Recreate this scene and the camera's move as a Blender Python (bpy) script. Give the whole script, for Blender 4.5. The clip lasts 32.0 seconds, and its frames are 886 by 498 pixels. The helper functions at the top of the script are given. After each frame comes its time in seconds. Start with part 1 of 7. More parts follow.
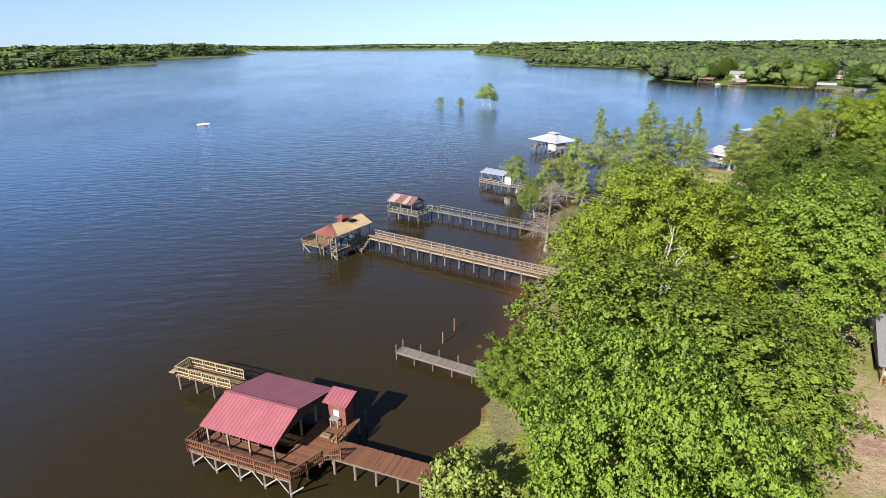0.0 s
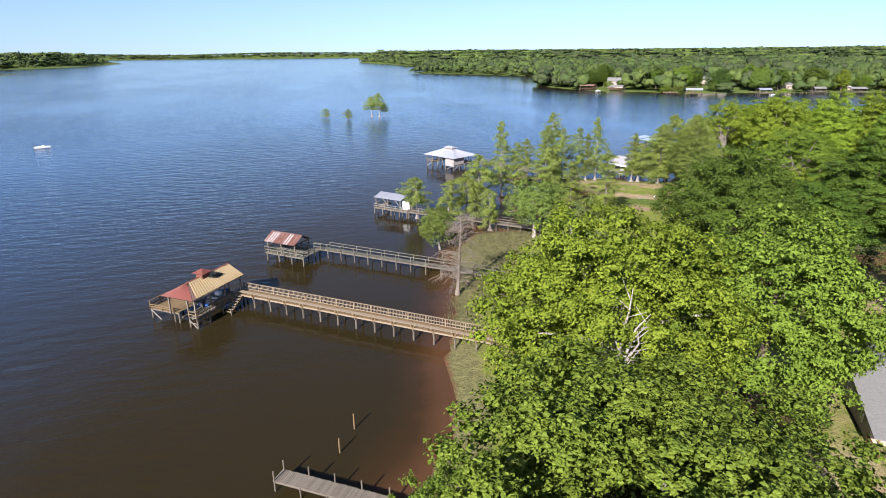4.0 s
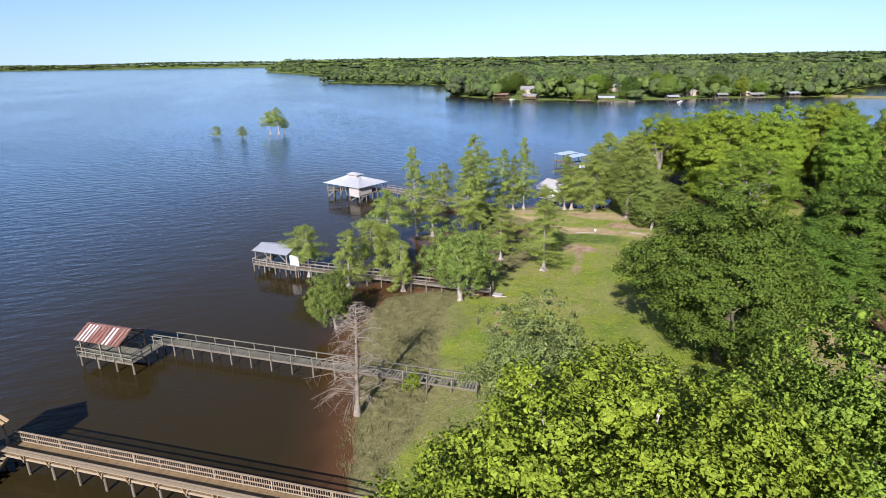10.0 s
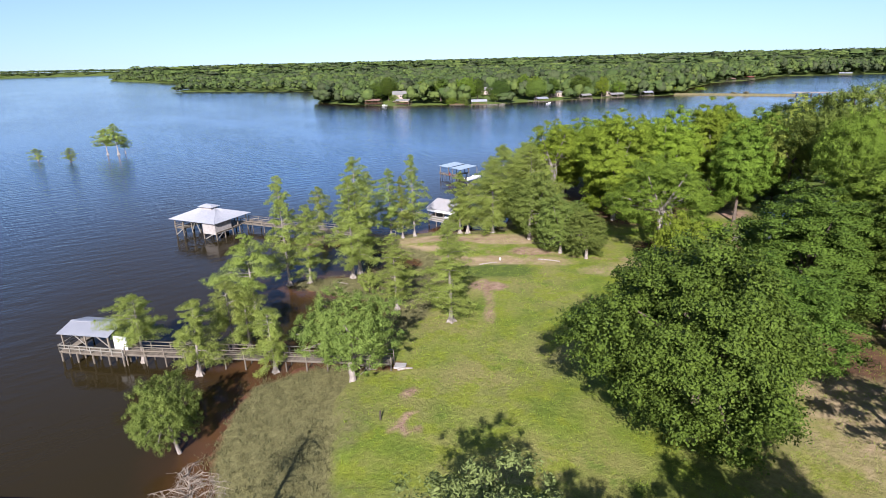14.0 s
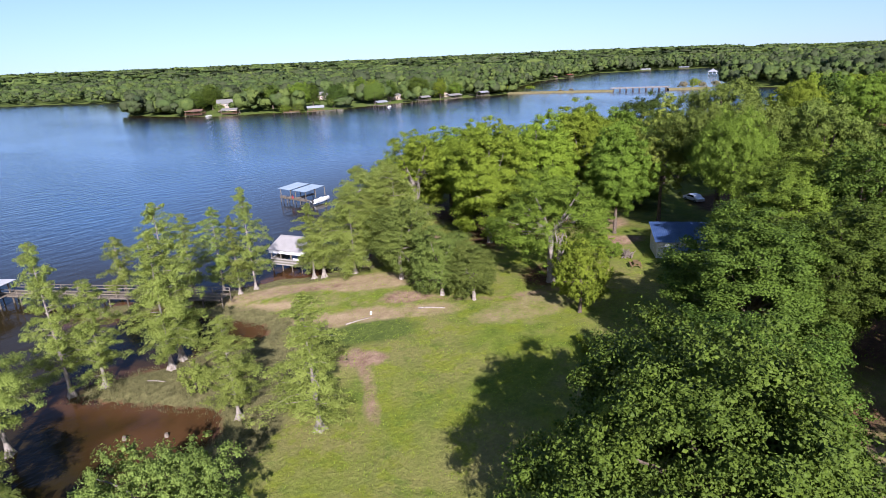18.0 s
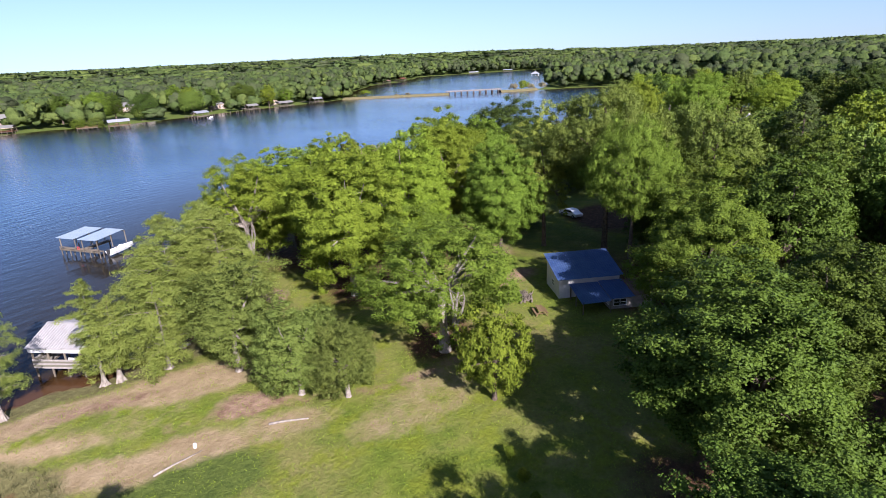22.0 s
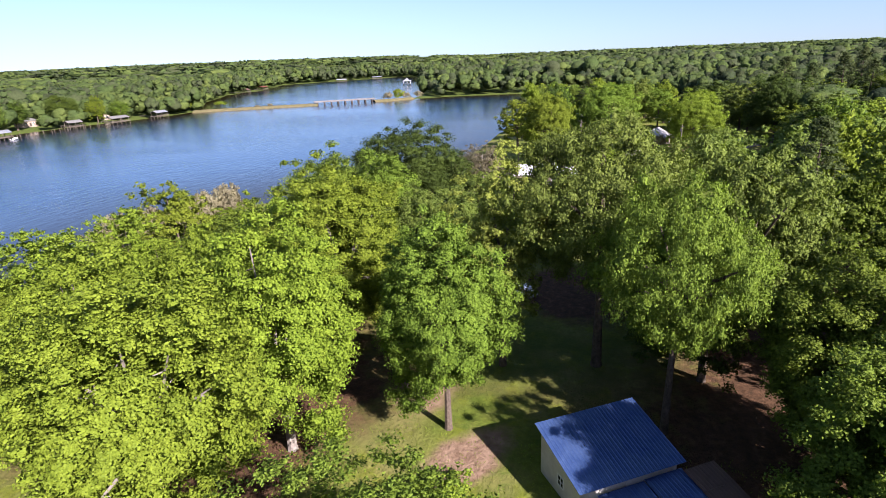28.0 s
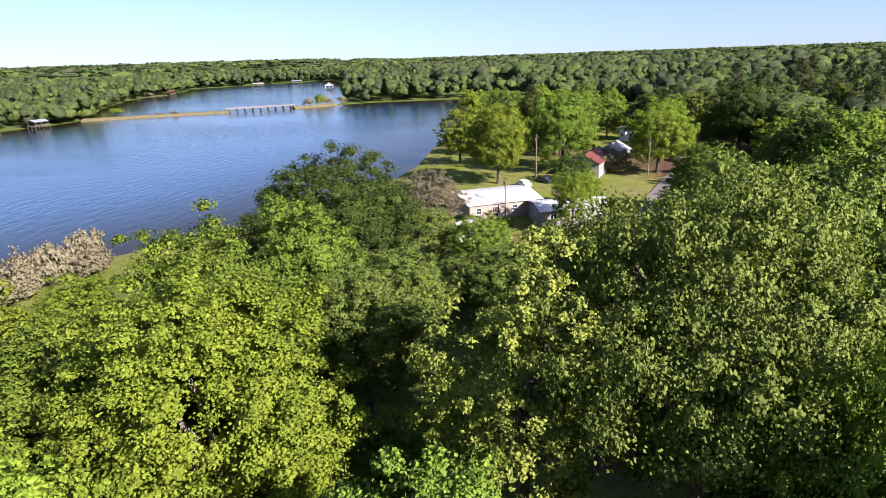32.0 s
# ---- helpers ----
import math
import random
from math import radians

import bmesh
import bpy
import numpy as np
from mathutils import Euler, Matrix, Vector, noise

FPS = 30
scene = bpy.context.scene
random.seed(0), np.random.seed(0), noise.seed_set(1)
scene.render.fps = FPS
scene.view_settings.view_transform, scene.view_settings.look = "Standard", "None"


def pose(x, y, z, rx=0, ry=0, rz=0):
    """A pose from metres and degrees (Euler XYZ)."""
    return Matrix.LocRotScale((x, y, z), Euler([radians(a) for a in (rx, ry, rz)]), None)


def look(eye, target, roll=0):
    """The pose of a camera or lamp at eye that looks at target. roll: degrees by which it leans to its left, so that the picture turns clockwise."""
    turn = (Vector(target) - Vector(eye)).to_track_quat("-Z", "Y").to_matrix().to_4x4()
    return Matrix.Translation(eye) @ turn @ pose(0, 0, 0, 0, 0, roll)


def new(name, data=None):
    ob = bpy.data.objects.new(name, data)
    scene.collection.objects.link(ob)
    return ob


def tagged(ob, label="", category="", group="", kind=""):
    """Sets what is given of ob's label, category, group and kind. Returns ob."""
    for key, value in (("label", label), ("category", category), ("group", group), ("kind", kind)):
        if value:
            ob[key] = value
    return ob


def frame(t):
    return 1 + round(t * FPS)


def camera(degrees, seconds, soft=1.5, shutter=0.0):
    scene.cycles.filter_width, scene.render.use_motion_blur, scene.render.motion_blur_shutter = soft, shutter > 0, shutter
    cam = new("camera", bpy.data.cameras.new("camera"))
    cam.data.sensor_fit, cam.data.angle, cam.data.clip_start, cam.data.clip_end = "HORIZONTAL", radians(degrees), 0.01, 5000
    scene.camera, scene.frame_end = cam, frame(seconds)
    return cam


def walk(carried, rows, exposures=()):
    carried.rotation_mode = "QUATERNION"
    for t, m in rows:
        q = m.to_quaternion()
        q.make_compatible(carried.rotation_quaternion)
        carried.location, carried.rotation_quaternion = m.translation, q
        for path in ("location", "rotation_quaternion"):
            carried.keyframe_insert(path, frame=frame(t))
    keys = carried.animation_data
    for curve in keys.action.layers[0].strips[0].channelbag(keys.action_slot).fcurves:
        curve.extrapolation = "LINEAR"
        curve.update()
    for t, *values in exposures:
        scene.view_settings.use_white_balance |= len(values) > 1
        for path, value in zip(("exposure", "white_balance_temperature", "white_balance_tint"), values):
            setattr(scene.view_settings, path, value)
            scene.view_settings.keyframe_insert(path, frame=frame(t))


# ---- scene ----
cam = camera(75.4, 32.0, 0.45)
PATH = [
    (0, (1.949, 7.285, 30.108), (1.895, 9.169, 29.437), -0.4),
    (0.5, (1.679, 9.381, 30.167), (1.727, 11.265, 29.499), -0.3),
    (1, (1.603, 11.41, 30.19), (1.696, 13.293, 29.523), -0.3),
    (1.5, (1.649, 13.394, 30.208), (1.768, 15.277, 29.544), -0.3),
    (2, (1.777, 15.391, 30.219), (1.915, 17.274, 29.559), -0.4),
    (2.5, (1.88, 17.295, 30.205), (2.045, 19.177, 29.547), -0.2),
    (3, (2.04, 19.184, 30.174), (2.257, 21.062, 29.518), -0.3),
    (3.5, (2.235, 21.033, 30.16), (2.488, 22.907, 29.508), -0.4),
    (4, (2.52, 22.86, 30.136), (2.821, 24.728, 29.487), -0.5),
    (4.5, (2.764, 24.597, 30.12), (3.117, 26.456, 29.472), -0.6),
    (6.5, (4.731, 31.113, 30.183), (5.195, 32.951, 29.545), -1.0),
    (7, (5.298, 32.947, 30.2), (5.796, 34.776, 29.562), -1.2),
    (7.5, (5.946, 34.947, 30.218), (6.461, 36.772, 29.583), -1.0),
    (8, (6.696, 37.043, 30.246), (7.224, 38.865, 29.612), -1.0),
    (8.5, (7.465, 39.252, 30.285), (8.003, 41.071, 29.653), -1.1),
    (9, (8.214, 41.507, 30.347), (8.763, 43.324, 29.717), -1.0),
    (9.5, (8.879, 43.76, 30.417), (9.439, 45.574, 29.789), -0.8),
    (10, (9.603, 45.983, 30.495), (10.172, 47.795, 29.868), -0.8),
    (10.5, (10.312, 48.162, 30.54), (10.889, 49.972, 29.916), -0.7),
    (11, (11.049, 50.409, 30.605), (11.638, 52.216, 29.982), -0.8),
    (11.5, (11.726, 52.744, 30.663), (12.324, 54.548, 30.042), -0.7),
    (12, (12.479, 54.875, 30.706), (13.144, 56.657, 30.086), -0.8),
    (12.5, (13.111, 56.903, 30.714), (13.871, 58.646, 30.092), -1.0),
    (13, (13.78, 58.819, 30.717), (14.595, 60.537, 30.096), -1.3),
    (13.5, (14.481, 60.743, 30.763), (15.381, 62.418, 30.142), -1.3),
    (14, (15.318, 62.646, 30.796), (16.263, 64.296, 30.174), -1.5),
    (14.5, (16.267, 64.633, 30.802), (17.233, 66.27, 30.182), -1.5),
    (16.5, (21.344, 73.388, 30.743), (22.366, 74.992, 30.126), -1.7),
    (17, (22.624, 75.458, 30.772), (23.75, 76.991, 30.152), -1.8),
    (17.5, (23.946, 77.511, 30.813), (25.186, 78.95, 30.187), -2.4),
    (18, (25.321, 79.55, 30.82), (26.673, 80.882, 30.189), -2.5),
    (18.5, (26.876, 81.622, 30.853), (28.27, 82.909, 30.219), -2.9),
    (19, (28.45, 83.614, 30.808), (29.863, 84.88, 30.177), -2.5),
    (19.5, (30.24, 85.457, 30.711), (31.687, 86.686, 30.081), -2.5),
    (20, (32.137, 87.361, 30.638), (33.63, 88.532, 30.004), -2.5),
    (20.5, (34.224, 89.29, 30.605), (35.753, 90.413, 29.971), -2.7),
    (21, (36.313, 91.063, 30.611), (37.887, 92.12, 29.974), -2.7),
    (21.5, (38.416, 92.769, 30.638), (40.059, 93.71, 29.994), -2.9),
    (22, (40.556, 94.558, 30.628), (42.221, 95.461, 29.986), -2.8),
    (22.5, (43.116, 96.214, 30.571), (44.79, 97.1, 29.929), -2.8),
    (23, (45.728, 97.749, 30.513), (47.411, 98.62, 29.872), -2.9),
    (23.5, (48.492, 99.195, 30.503), (50.179, 100.055, 29.86), -2.8),
    (24, (51.09, 100.706, 30.483), (52.79, 101.54, 29.841), -2.8),
    (24.5, (53.6, 102.279, 30.531), (55.309, 103.096, 29.888), -2.8),
    (25, (56.112, 103.935, 30.6), (57.83, 104.735, 29.962), -2.5),
    (25.5, (58.696, 105.499, 30.662), (60.437, 106.246, 30.022), -2.5),
    (26, (61.461, 107.112, 30.741), (63.236, 107.774, 30.1), -2.5),
    (26.5, (64.361, 108.713, 30.804), (66.156, 109.318, 30.162), -2.5),
    (28.5, (76.371, 114.384, 30.957), (78.201, 114.876, 30.317), -2.4),
    (29, (79.471, 115.581, 30.884), (81.307, 116.053, 30.245), -2.3),
    (29.5, (82.689, 116.764, 30.843), (84.537, 117.185, 30.203), -2.3),
    (30, (85.872, 117.927, 30.818), (87.73, 118.297, 30.177), -2.3),
    (30.5, (89.163, 118.895, 30.776), (91.029, 119.219, 30.134), -2.5),
    (31, (92.428, 119.873, 30.774), (94.298, 120.166, 30.129), -2.6),
    (32, (99.205, 121.779, 30.738), (101.081, 122.044, 30.099), -2.0),
]
walk(cam, [(t, look(eye, target, roll)) for t, eye, target, roll in PATH], [(0, 1.64, 6000, 20), (8, 1.49, 5850, 20), (13, 1.51, 5850, 21), (19, 1.45, 5800, 26), (24, 1.61, 5950, 27), (29, 1.71, 6100, 28), (32, 1.72, 6100, 28)])

# ---- light ----
SUN_TO = Vector((-0.57, -0.82, 0.0)).normalized()
SUN_ELEV = radians(31)
sun_data = bpy.data.lights.new("sun", "SUN")
sun_data.energy, sun_data.angle, sun_data.color = 5.0, radians(0.53), (1.0, 0.95, 0.86)
sun = new("sun", sun_data)
sun.matrix_world = look(SUN_TO * math.cos(SUN_ELEV) * 100 + Vector((0, 0, 100 * math.sin(SUN_ELEV))), (0, 0, 0))
world = bpy.data.worlds.new("sky")
scene.world = world
world.use_nodes = True
sky = world.node_tree.nodes.new("ShaderNodeTexSky")
sky.sky_type, sky.sun_disc = "NISHITA", False
sky.sun_elevation, sky.sun_rotation = SUN_ELEV, math.atan2(SUN_TO.x, SUN_TO.y)
sky.air_density, sky.dust_density, sky.ozone_density = 1.0, 1.3, 3.5
back = world.node_tree.nodes["Background"]
back.inputs["Strength"].default_value = 0.064
world.node_tree.links.new(sky.outputs[0], back.inputs[0])
# the clear air keeps the skyline pale blue: the sky is taken a little above each direction
aim = world.node_tree.nodes.new("ShaderNodeTexCoord")
lift = world.node_tree.nodes.new("ShaderNodeVectorMath")
lift.operation, lift.inputs[1].default_value = "ADD", (0, 0, 0.065)
world.node_tree.links.new(aim.outputs["Generated"], lift.inputs[0])
world.node_tree.links.new(lift.outputs[0], sky.inputs[0])


# ---- materials ----
class Nodes:
    """A small builder for node materials."""

    def __init__(self, name):
        self.mat = bpy.data.materials.new(name)
        self.mat.use_nodes = True
        self.t = self.mat.node_tree
        self.bsdf = self.t.nodes["Principled BSDF"]
        self.out = self.t.nodes["Material Output"]
        self.coord = self.t.nodes.new("ShaderNodeTexCoord").outputs["Object"]

    def n(self, kind, **values):
        node = self.t.nodes.new("ShaderNode" + kind)
        for key, value in values.items():
            node.inputs[key.replace("_", " ")].default_value = value
        return node

    def link(self, a, b):
        self.t.links.new(a, b)
        return self

    def noise(self, scale, detail=4.0, rough=0.6, stretch=None, turn=0.0, vec=None):
        node = self.n("TexNoise", Scale=scale, Detail=detail, Roughness=rough)
        src = vec or self.coord
        if stretch:
            m = self.n("Mapping")
            m.inputs["Scale"].default_value = stretch
            m.inputs["Rotation"].default_value = (0, 0, turn)
            self.link(src, m.inputs["Vector"])
            src = m.outputs[0]
        self.link(src, node.inputs["Vector"])
        return node.outputs["Fac"]

    def ramp(self, fac, stops):
        node = self.n("ValToRGB")
        el = node.color_ramp.elements
        while len(el) < len(stops):
            el.new(0.5)
        for e, (p, c) in zip(el, stops):
            e.position, e.color = p, (*c, 1)
        self.link(fac, node.inputs[0])
        return node.outputs[0]

    def mix(self, fac, a, b, blend="MIX"):
        node = self.n("MixRGB")
        node.blend_type = blend
        for value, sock in ((fac, node.inputs[0]), (a, node.inputs[1]), (b, node.inputs[2])):
            if isinstance(value, (int, float)):
                sock.default_value = value
            elif isinstance(value, tuple):
                sock.default_value = (*value, 1)
            else:
                self.link(value, sock)
        return node.outputs[0]

    def math(self, op, a, b=0.0):
        node = self.n("Math")
        node.operation = op
        for value, sock in ((a, node.inputs[0]), (b, node.inputs[1])):
            if isinstance(value, (int, float)):
                sock.default_value = value
            else:
                self.link(value, sock)
        return node.outputs[0]

    def attr(self, name):
        node = self.n("Attribute")
        node.attribute_name = name
        return node.outputs["Fac"]

    def color(self, sock):
        if isinstance(sock, tuple):
            self.bsdf.inputs["Base Color"].default_value = (*sock, 1)
        else:
            self.link(sock, self.bsdf.inputs["Base Color"])
        return self

    def gloss(self, rough, metal=0.0, spec=0.5):
        if isinstance(rough, (int, float)):
            self.bsdf.inputs["Roughness"].default_value = rough
        else:
            self.link(rough, self.bsdf.inputs["Roughness"])
        self.bsdf.inputs["Metallic"].default_value = metal
        self.bsdf.inputs["Specular IOR Level"].default_value = spec
        return self

    def bump(self, height, strength, distance=0.05):
        node = self.n("Bump", Strength=0.5, Distance=distance)
        if isinstance(strength, (int, float)):
            node.inputs["Strength"].default_value = strength
        else:
            self.link(strength, node.inputs["Strength"])
        self.link(height, node.inputs["Height"])
        self.link(node.outputs[0], self.bsdf.inputs["Normal"])
        return self


def leaf_material(name, dark, light, sheer=0.22, spread=0.45):
    k = Nodes(name)
    geo = k.n("NewGeometry").outputs["Random Per Island"]
    info = k.n("ObjectInfo").outputs["Random"]
    patch = k.noise(0.5, 3.0)
    tuft = k.n("TexVoronoi", Scale=5.5)
    k.link(k.coord, tuft.inputs["Vector"])
    fleck = k.n("SeparateColor")
    k.link(tuft.outputs["Color"], fleck.inputs[0])
    f = k.math("ADD", k.math("MULTIPLY", geo, spread * 0.6), k.math("MULTIPLY", patch, 1.0 - spread))
    f = k.math("ADD", f, k.math("MULTIPLY", fleck.outputs[0], spread * 0.4))
    c = k.ramp(f, [(0.15, dark), (0.8, light)])
    hue = k.n("HueSaturation", Saturation=1.0, Value=1.0, Fac=1.0)
    k.link(k.math("ADD", 0.490, k.math("MULTIPLY", info, 0.02)), hue.inputs["Hue"])
    k.link(k.math("ADD", 0.85, k.math("MULTIPLY", info, 0.3)), hue.inputs["Value"])
    k.link(c, hue.inputs["Color"])
    c = hue.outputs[0]
    k.color(c).gloss(0.62, 0, 0.13).bump(k.math("SUBTRACT", 1.0, tuft.outputs["Distance"]), 0.7, 0.22)
    thin = k.n("BsdfTranslucent")
    k.link(k.mix(1.0, c, (1.08, 1.2, 0.5), "MULTIPLY"), thin.inputs["Color"])
    both = k.n("MixShader", Fac=sheer)
    k.link(k.bsdf.outputs[0], both.inputs[1]).link(thin.outputs[0], both.inputs[2])
    k.link(both.outputs[0], k.out.inputs["Surface"])
    return k.mat


def woods_material(name):
    k = Nodes(name)
    tint = k.attr("tint")
    geo = k.n("NewGeometry").outputs["Random Per Island"]
    f = k.math("ADD", k.math("MULTIPLY", tint, 0.8), k.math("MULTIPLY", geo, 0.2))
    c = k.ramp(f, [(0.05, (0.0420, 0.0640, 0.0300)), (0.28, (0.0820, 0.0980, 0.0460)), (0.48, (0.0820, 0.1230, 0.0370)), (0.72, (0.1050, 0.1450, 0.0390)), (1.0, (0.1480, 0.1880, 0.0480))])
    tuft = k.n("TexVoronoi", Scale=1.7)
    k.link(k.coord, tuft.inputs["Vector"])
    # Crease shade between tufts put into the colour: darker towards the cell edges.
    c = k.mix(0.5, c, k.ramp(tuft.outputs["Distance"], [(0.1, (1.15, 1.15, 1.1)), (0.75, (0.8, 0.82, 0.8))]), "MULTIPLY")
    # Leaf mottling; its dark spots sink in the bump, colouring in hollow shade.
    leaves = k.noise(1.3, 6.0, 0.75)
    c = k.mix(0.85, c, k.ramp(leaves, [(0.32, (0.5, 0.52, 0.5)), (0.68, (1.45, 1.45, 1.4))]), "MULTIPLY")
    k.color(c).gloss(0.8, 0, 0.1).bump(k.math("ADD", k.math("SUBTRACT", 1.0, tuft.outputs["Distance"]), k.math("MULTIPLY", leaves, 1.5)), 0.6, 0.6)
    thin = k.n("BsdfTranslucent")
    k.link(c, thin.inputs["Color"])
    both = k.n("MixShader", Fac=0.42)
    k.link(k.bsdf.outputs[0], both.inputs[1]).link(thin.outputs[0], both.inputs[2])
    k.link(both.outputs[0], k.out.inputs["Surface"])
    return k.mat


def wood_material(name, dark, light, scale=1.0, stain=None):
    k = Nodes(name)
    grain = k.noise(3.0 * scale, 6.0, 0.7, (1, 6, 6))
    info = k.n("ObjectInfo").outputs["Random"]
    isl = k.n("NewGeometry").outputs["Random Per Island"]
    f = k.math("ADD", k.math("MULTIPLY", grain, 0.4), k.math("ADD", k.math("MULTIPLY", isl, 0.25), k.math("MULTIPLY", info, 0.35)))
    c = k.ramp(f, [(0.2, dark), (0.75, light)])
    if stain:
        c = k.mix(k.ramp(k.noise(0.6, 5.0), [(0.5, (0, 0, 0)), (0.7, (0.8, 0.8, 0.8))]), c, stain)
    c = k.mix(k.math("MULTIPLY", info, 0.2), c, tuple(v * 0.6 for v in dark))
    k.color(c).gloss(0.85, 0, 0.2).bump(grain, 0.4, 0.02)
    return k.mat


def metal_roof(name, base, worn, rust=None, amount=0.55, metal=0.3, rough=0.45, stripes=0.0):
    k = Nodes(name)
    patch = k.noise(0.8, 6.0, 0.65)
    fine = k.noise(9.0, 3.0)
    c = k.mix(k.ramp(patch, [(0.35, (0, 0, 0)), (0.75, (1, 1, 1))]), base, worn)
    if rust:
        streak = k.noise(1.4, 5.0, 0.7, (3.5, 0.35, 0.35))
        c = k.mix(k.ramp(streak, [(amount, (0, 0, 0)), (amount + 0.12, (1, 1, 1))]), c, rust)
    c = k.mix(0.6, c, k.ramp(fine, [(0.3, (0.74, 0.73, 0.72)), (0.7, (1.2, 1.2, 1.2))]), "MULTIPLY")
    k.color(c).gloss(rough, metal, 0.4).bump(fine, 0.15, 0.01)
    return k.mat


def plain_material(name, a, b, scale=2.0, rough=0.8, spec=0.3, bump=0.2):
    k = Nodes(name)
    f = k.noise(scale, 6.0, 0.65)
    k.color(k.ramp(f, [(0.3, a), (0.7, b)])).gloss(rough, 0, spec).bump(k.noise(scale * 6, 4.0), bump, 0.02)
    return k.mat


LEAF = {
    "oak": leaf_material("leaf_mid_green", (0.0508, 0.0869, 0.0090), (0.1738, 0.2427, 0.0246), 0.25),
    "bright": leaf_material("leaf_fresh_yellow_green", (0.0754, 0.1148, 0.0082), (0.2247, 0.2886, 0.0246), 0.28),
    "lime": leaf_material("leaf_lime", (0.1230, 0.1476, 0.0230), (0.2706, 0.2952, 0.0492), 0.30),
    "pale": leaf_material("leaf_pale_green", (0.0570, 0.0910, 0.0150), (0.1830, 0.2420, 0.0400), 0.25),
    "dark": leaf_material("leaf_deep_green", (0.0205, 0.0402, 0.0066), (0.0705, 0.1099, 0.0148), 0.2),
    "cypress": leaf_material("leaf_cypress", (0.1220, 0.1640, 0.0280), (0.2950, 0.3480, 0.0760), 0.40, 0.3),
    "rounded": leaf_material("leaf_cypress_green", (0.0697, 0.1050, 0.0197), (0.1968, 0.2444, 0.0492), 0.30, 0.35),
    "willow": leaf_material("leaf_fresh_green", (0.0722, 0.1115, 0.0082), (0.2230, 0.2886, 0.0230), 0.30),
    "feather": leaf_material("leaf_grey_green", (0.0861, 0.1214, 0.0344), (0.2132, 0.2583, 0.0779), 0.34),
    "deep": leaf_material("leaf_rich_green", (0.0280, 0.0530, 0.0066), (0.0980, 0.1490, 0.0158), 0.2),
    "marsh": leaf_material("leaf_marsh_olive", (0.0656, 0.0656, 0.0262), (0.1558, 0.1476, 0.0656)),
    "pine": leaf_material("leaf_pine", (0.0262, 0.0410, 0.0115), (0.0804, 0.1025, 0.0279)),
    "dry": leaf_material("leaf_dry_tan", (0.1148, 0.1025, 0.0533), (0.2624, 0.2296, 0.1394)),
}
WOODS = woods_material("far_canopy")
BARK = plain_material("bark_brown", (0.0492, 0.0369, 0.0271), (0.1312, 0.1025, 0.0779), 3.0, 0.95, 0.1, 0.6)
BARK_PALE = plain_material("bark_pale_grey", (0.1230, 0.1025, 0.0820), (0.2788, 0.2460, 0.2091), 3.0, 0.95, 0.1, 0.5)
BARK_WHITE = plain_material("bark_smooth_pale", (0.17, 0.15, 0.12), (0.38, 0.345, 0.29), 3.0, 0.95, 0.1, 0.5)
BARK_DEAD = plain_material("bark_bleached", (0.100, 0.080, 0.060), (0.215, 0.182, 0.140), 3.0, 0.95, 0.1, 0.5)
WOOD_RED = wood_material("wood_red_brown", (0.0607, 0.0254, 0.0115), (0.1509, 0.0697, 0.0336))
WOOD_TAN = wood_material("wood_tan", (0.0861, 0.0533, 0.0238), (0.1829, 0.1271, 0.0623))
WOOD_YELLOW = wood_material("wood_new_yellow", (0.170, 0.126, 0.056), (0.282, 0.222, 0.115))
WOOD_GREY = wood_material("wood_weathered_grey", (0.0828, 0.0672, 0.0476), (0.1919, 0.1632, 0.1214))
WOOD_PALE = wood_material("wood_pale_grey", (0.1173, 0.1082, 0.0869), (0.2165, 0.2042, 0.1656))
WOOD_SUN = wood_material("wood_sun_bleached_tan", (0.118, 0.088, 0.054), (0.238, 0.188, 0.122))
# Dark brown timber for trusses, ties, rafters, doors and bridge piers.
WOOD_DARK = wood_material("wood_dark_brown", (0.0287, 0.0213, 0.0164), (0.0820, 0.0640, 0.0492))
WOOD_PILE = wood_material("wood_piling", (0.0549, 0.0435, 0.0312), (0.1320, 0.1132, 0.0853))
WOOD_OLD = wood_material("wood_old_greenish", (0.0574, 0.0541, 0.0369), (0.1681, 0.1583, 0.1173))
ROOF_RED = metal_roof("roof_red_metal", (0.178, 0.0540, 0.0560), (0.212, 0.0710, 0.0710), metal=0.0, rough=0.5)
ROOF_YELLOW = metal_roof("roof_yellowed_metal", (0.370, 0.285, 0.145), (0.330, 0.225, 0.105), (0.2821, 0.1345, 0.0402), 0.62, 0.0, 0.6)
ROOF_RUSTRED = metal_roof("roof_brick_red", (0.128, 0.0360, 0.0230), (0.104, 0.0310, 0.0200), metal=0.0, rough=0.6)
ROOF_RUST = metal_roof("roof_rust_streaked", (0.200, 0.148, 0.120), (0.145, 0.078, 0.055), (0.110, 0.042, 0.028), 0.38, 0.1, 0.6)
ROOF_GREY = metal_roof("roof_galvanised", (0.2419, 0.2485, 0.2624), (0.3091, 0.3157, 0.3231), metal=0.35, rough=0.4)
ROOF_WHITE = metal_roof("roof_white_metal", (0.255, 0.260, 0.272), (0.300, 0.302, 0.308), metal=0.1, rough=0.4)
ROOF_BRIGHT = metal_roof("roof_bright_white", (0.4871, 0.4797, 0.4576), (0.5461, 0.5387, 0.5166), metal=0.0, rough=0.55)
ROOF_WORN = metal_roof("roof_white_rusting", (0.3362, 0.3157, 0.2960), (0.2821, 0.2624, 0.2485), (0.2690, 0.1747, 0.1214), 0.66, 0.1, 0.55)
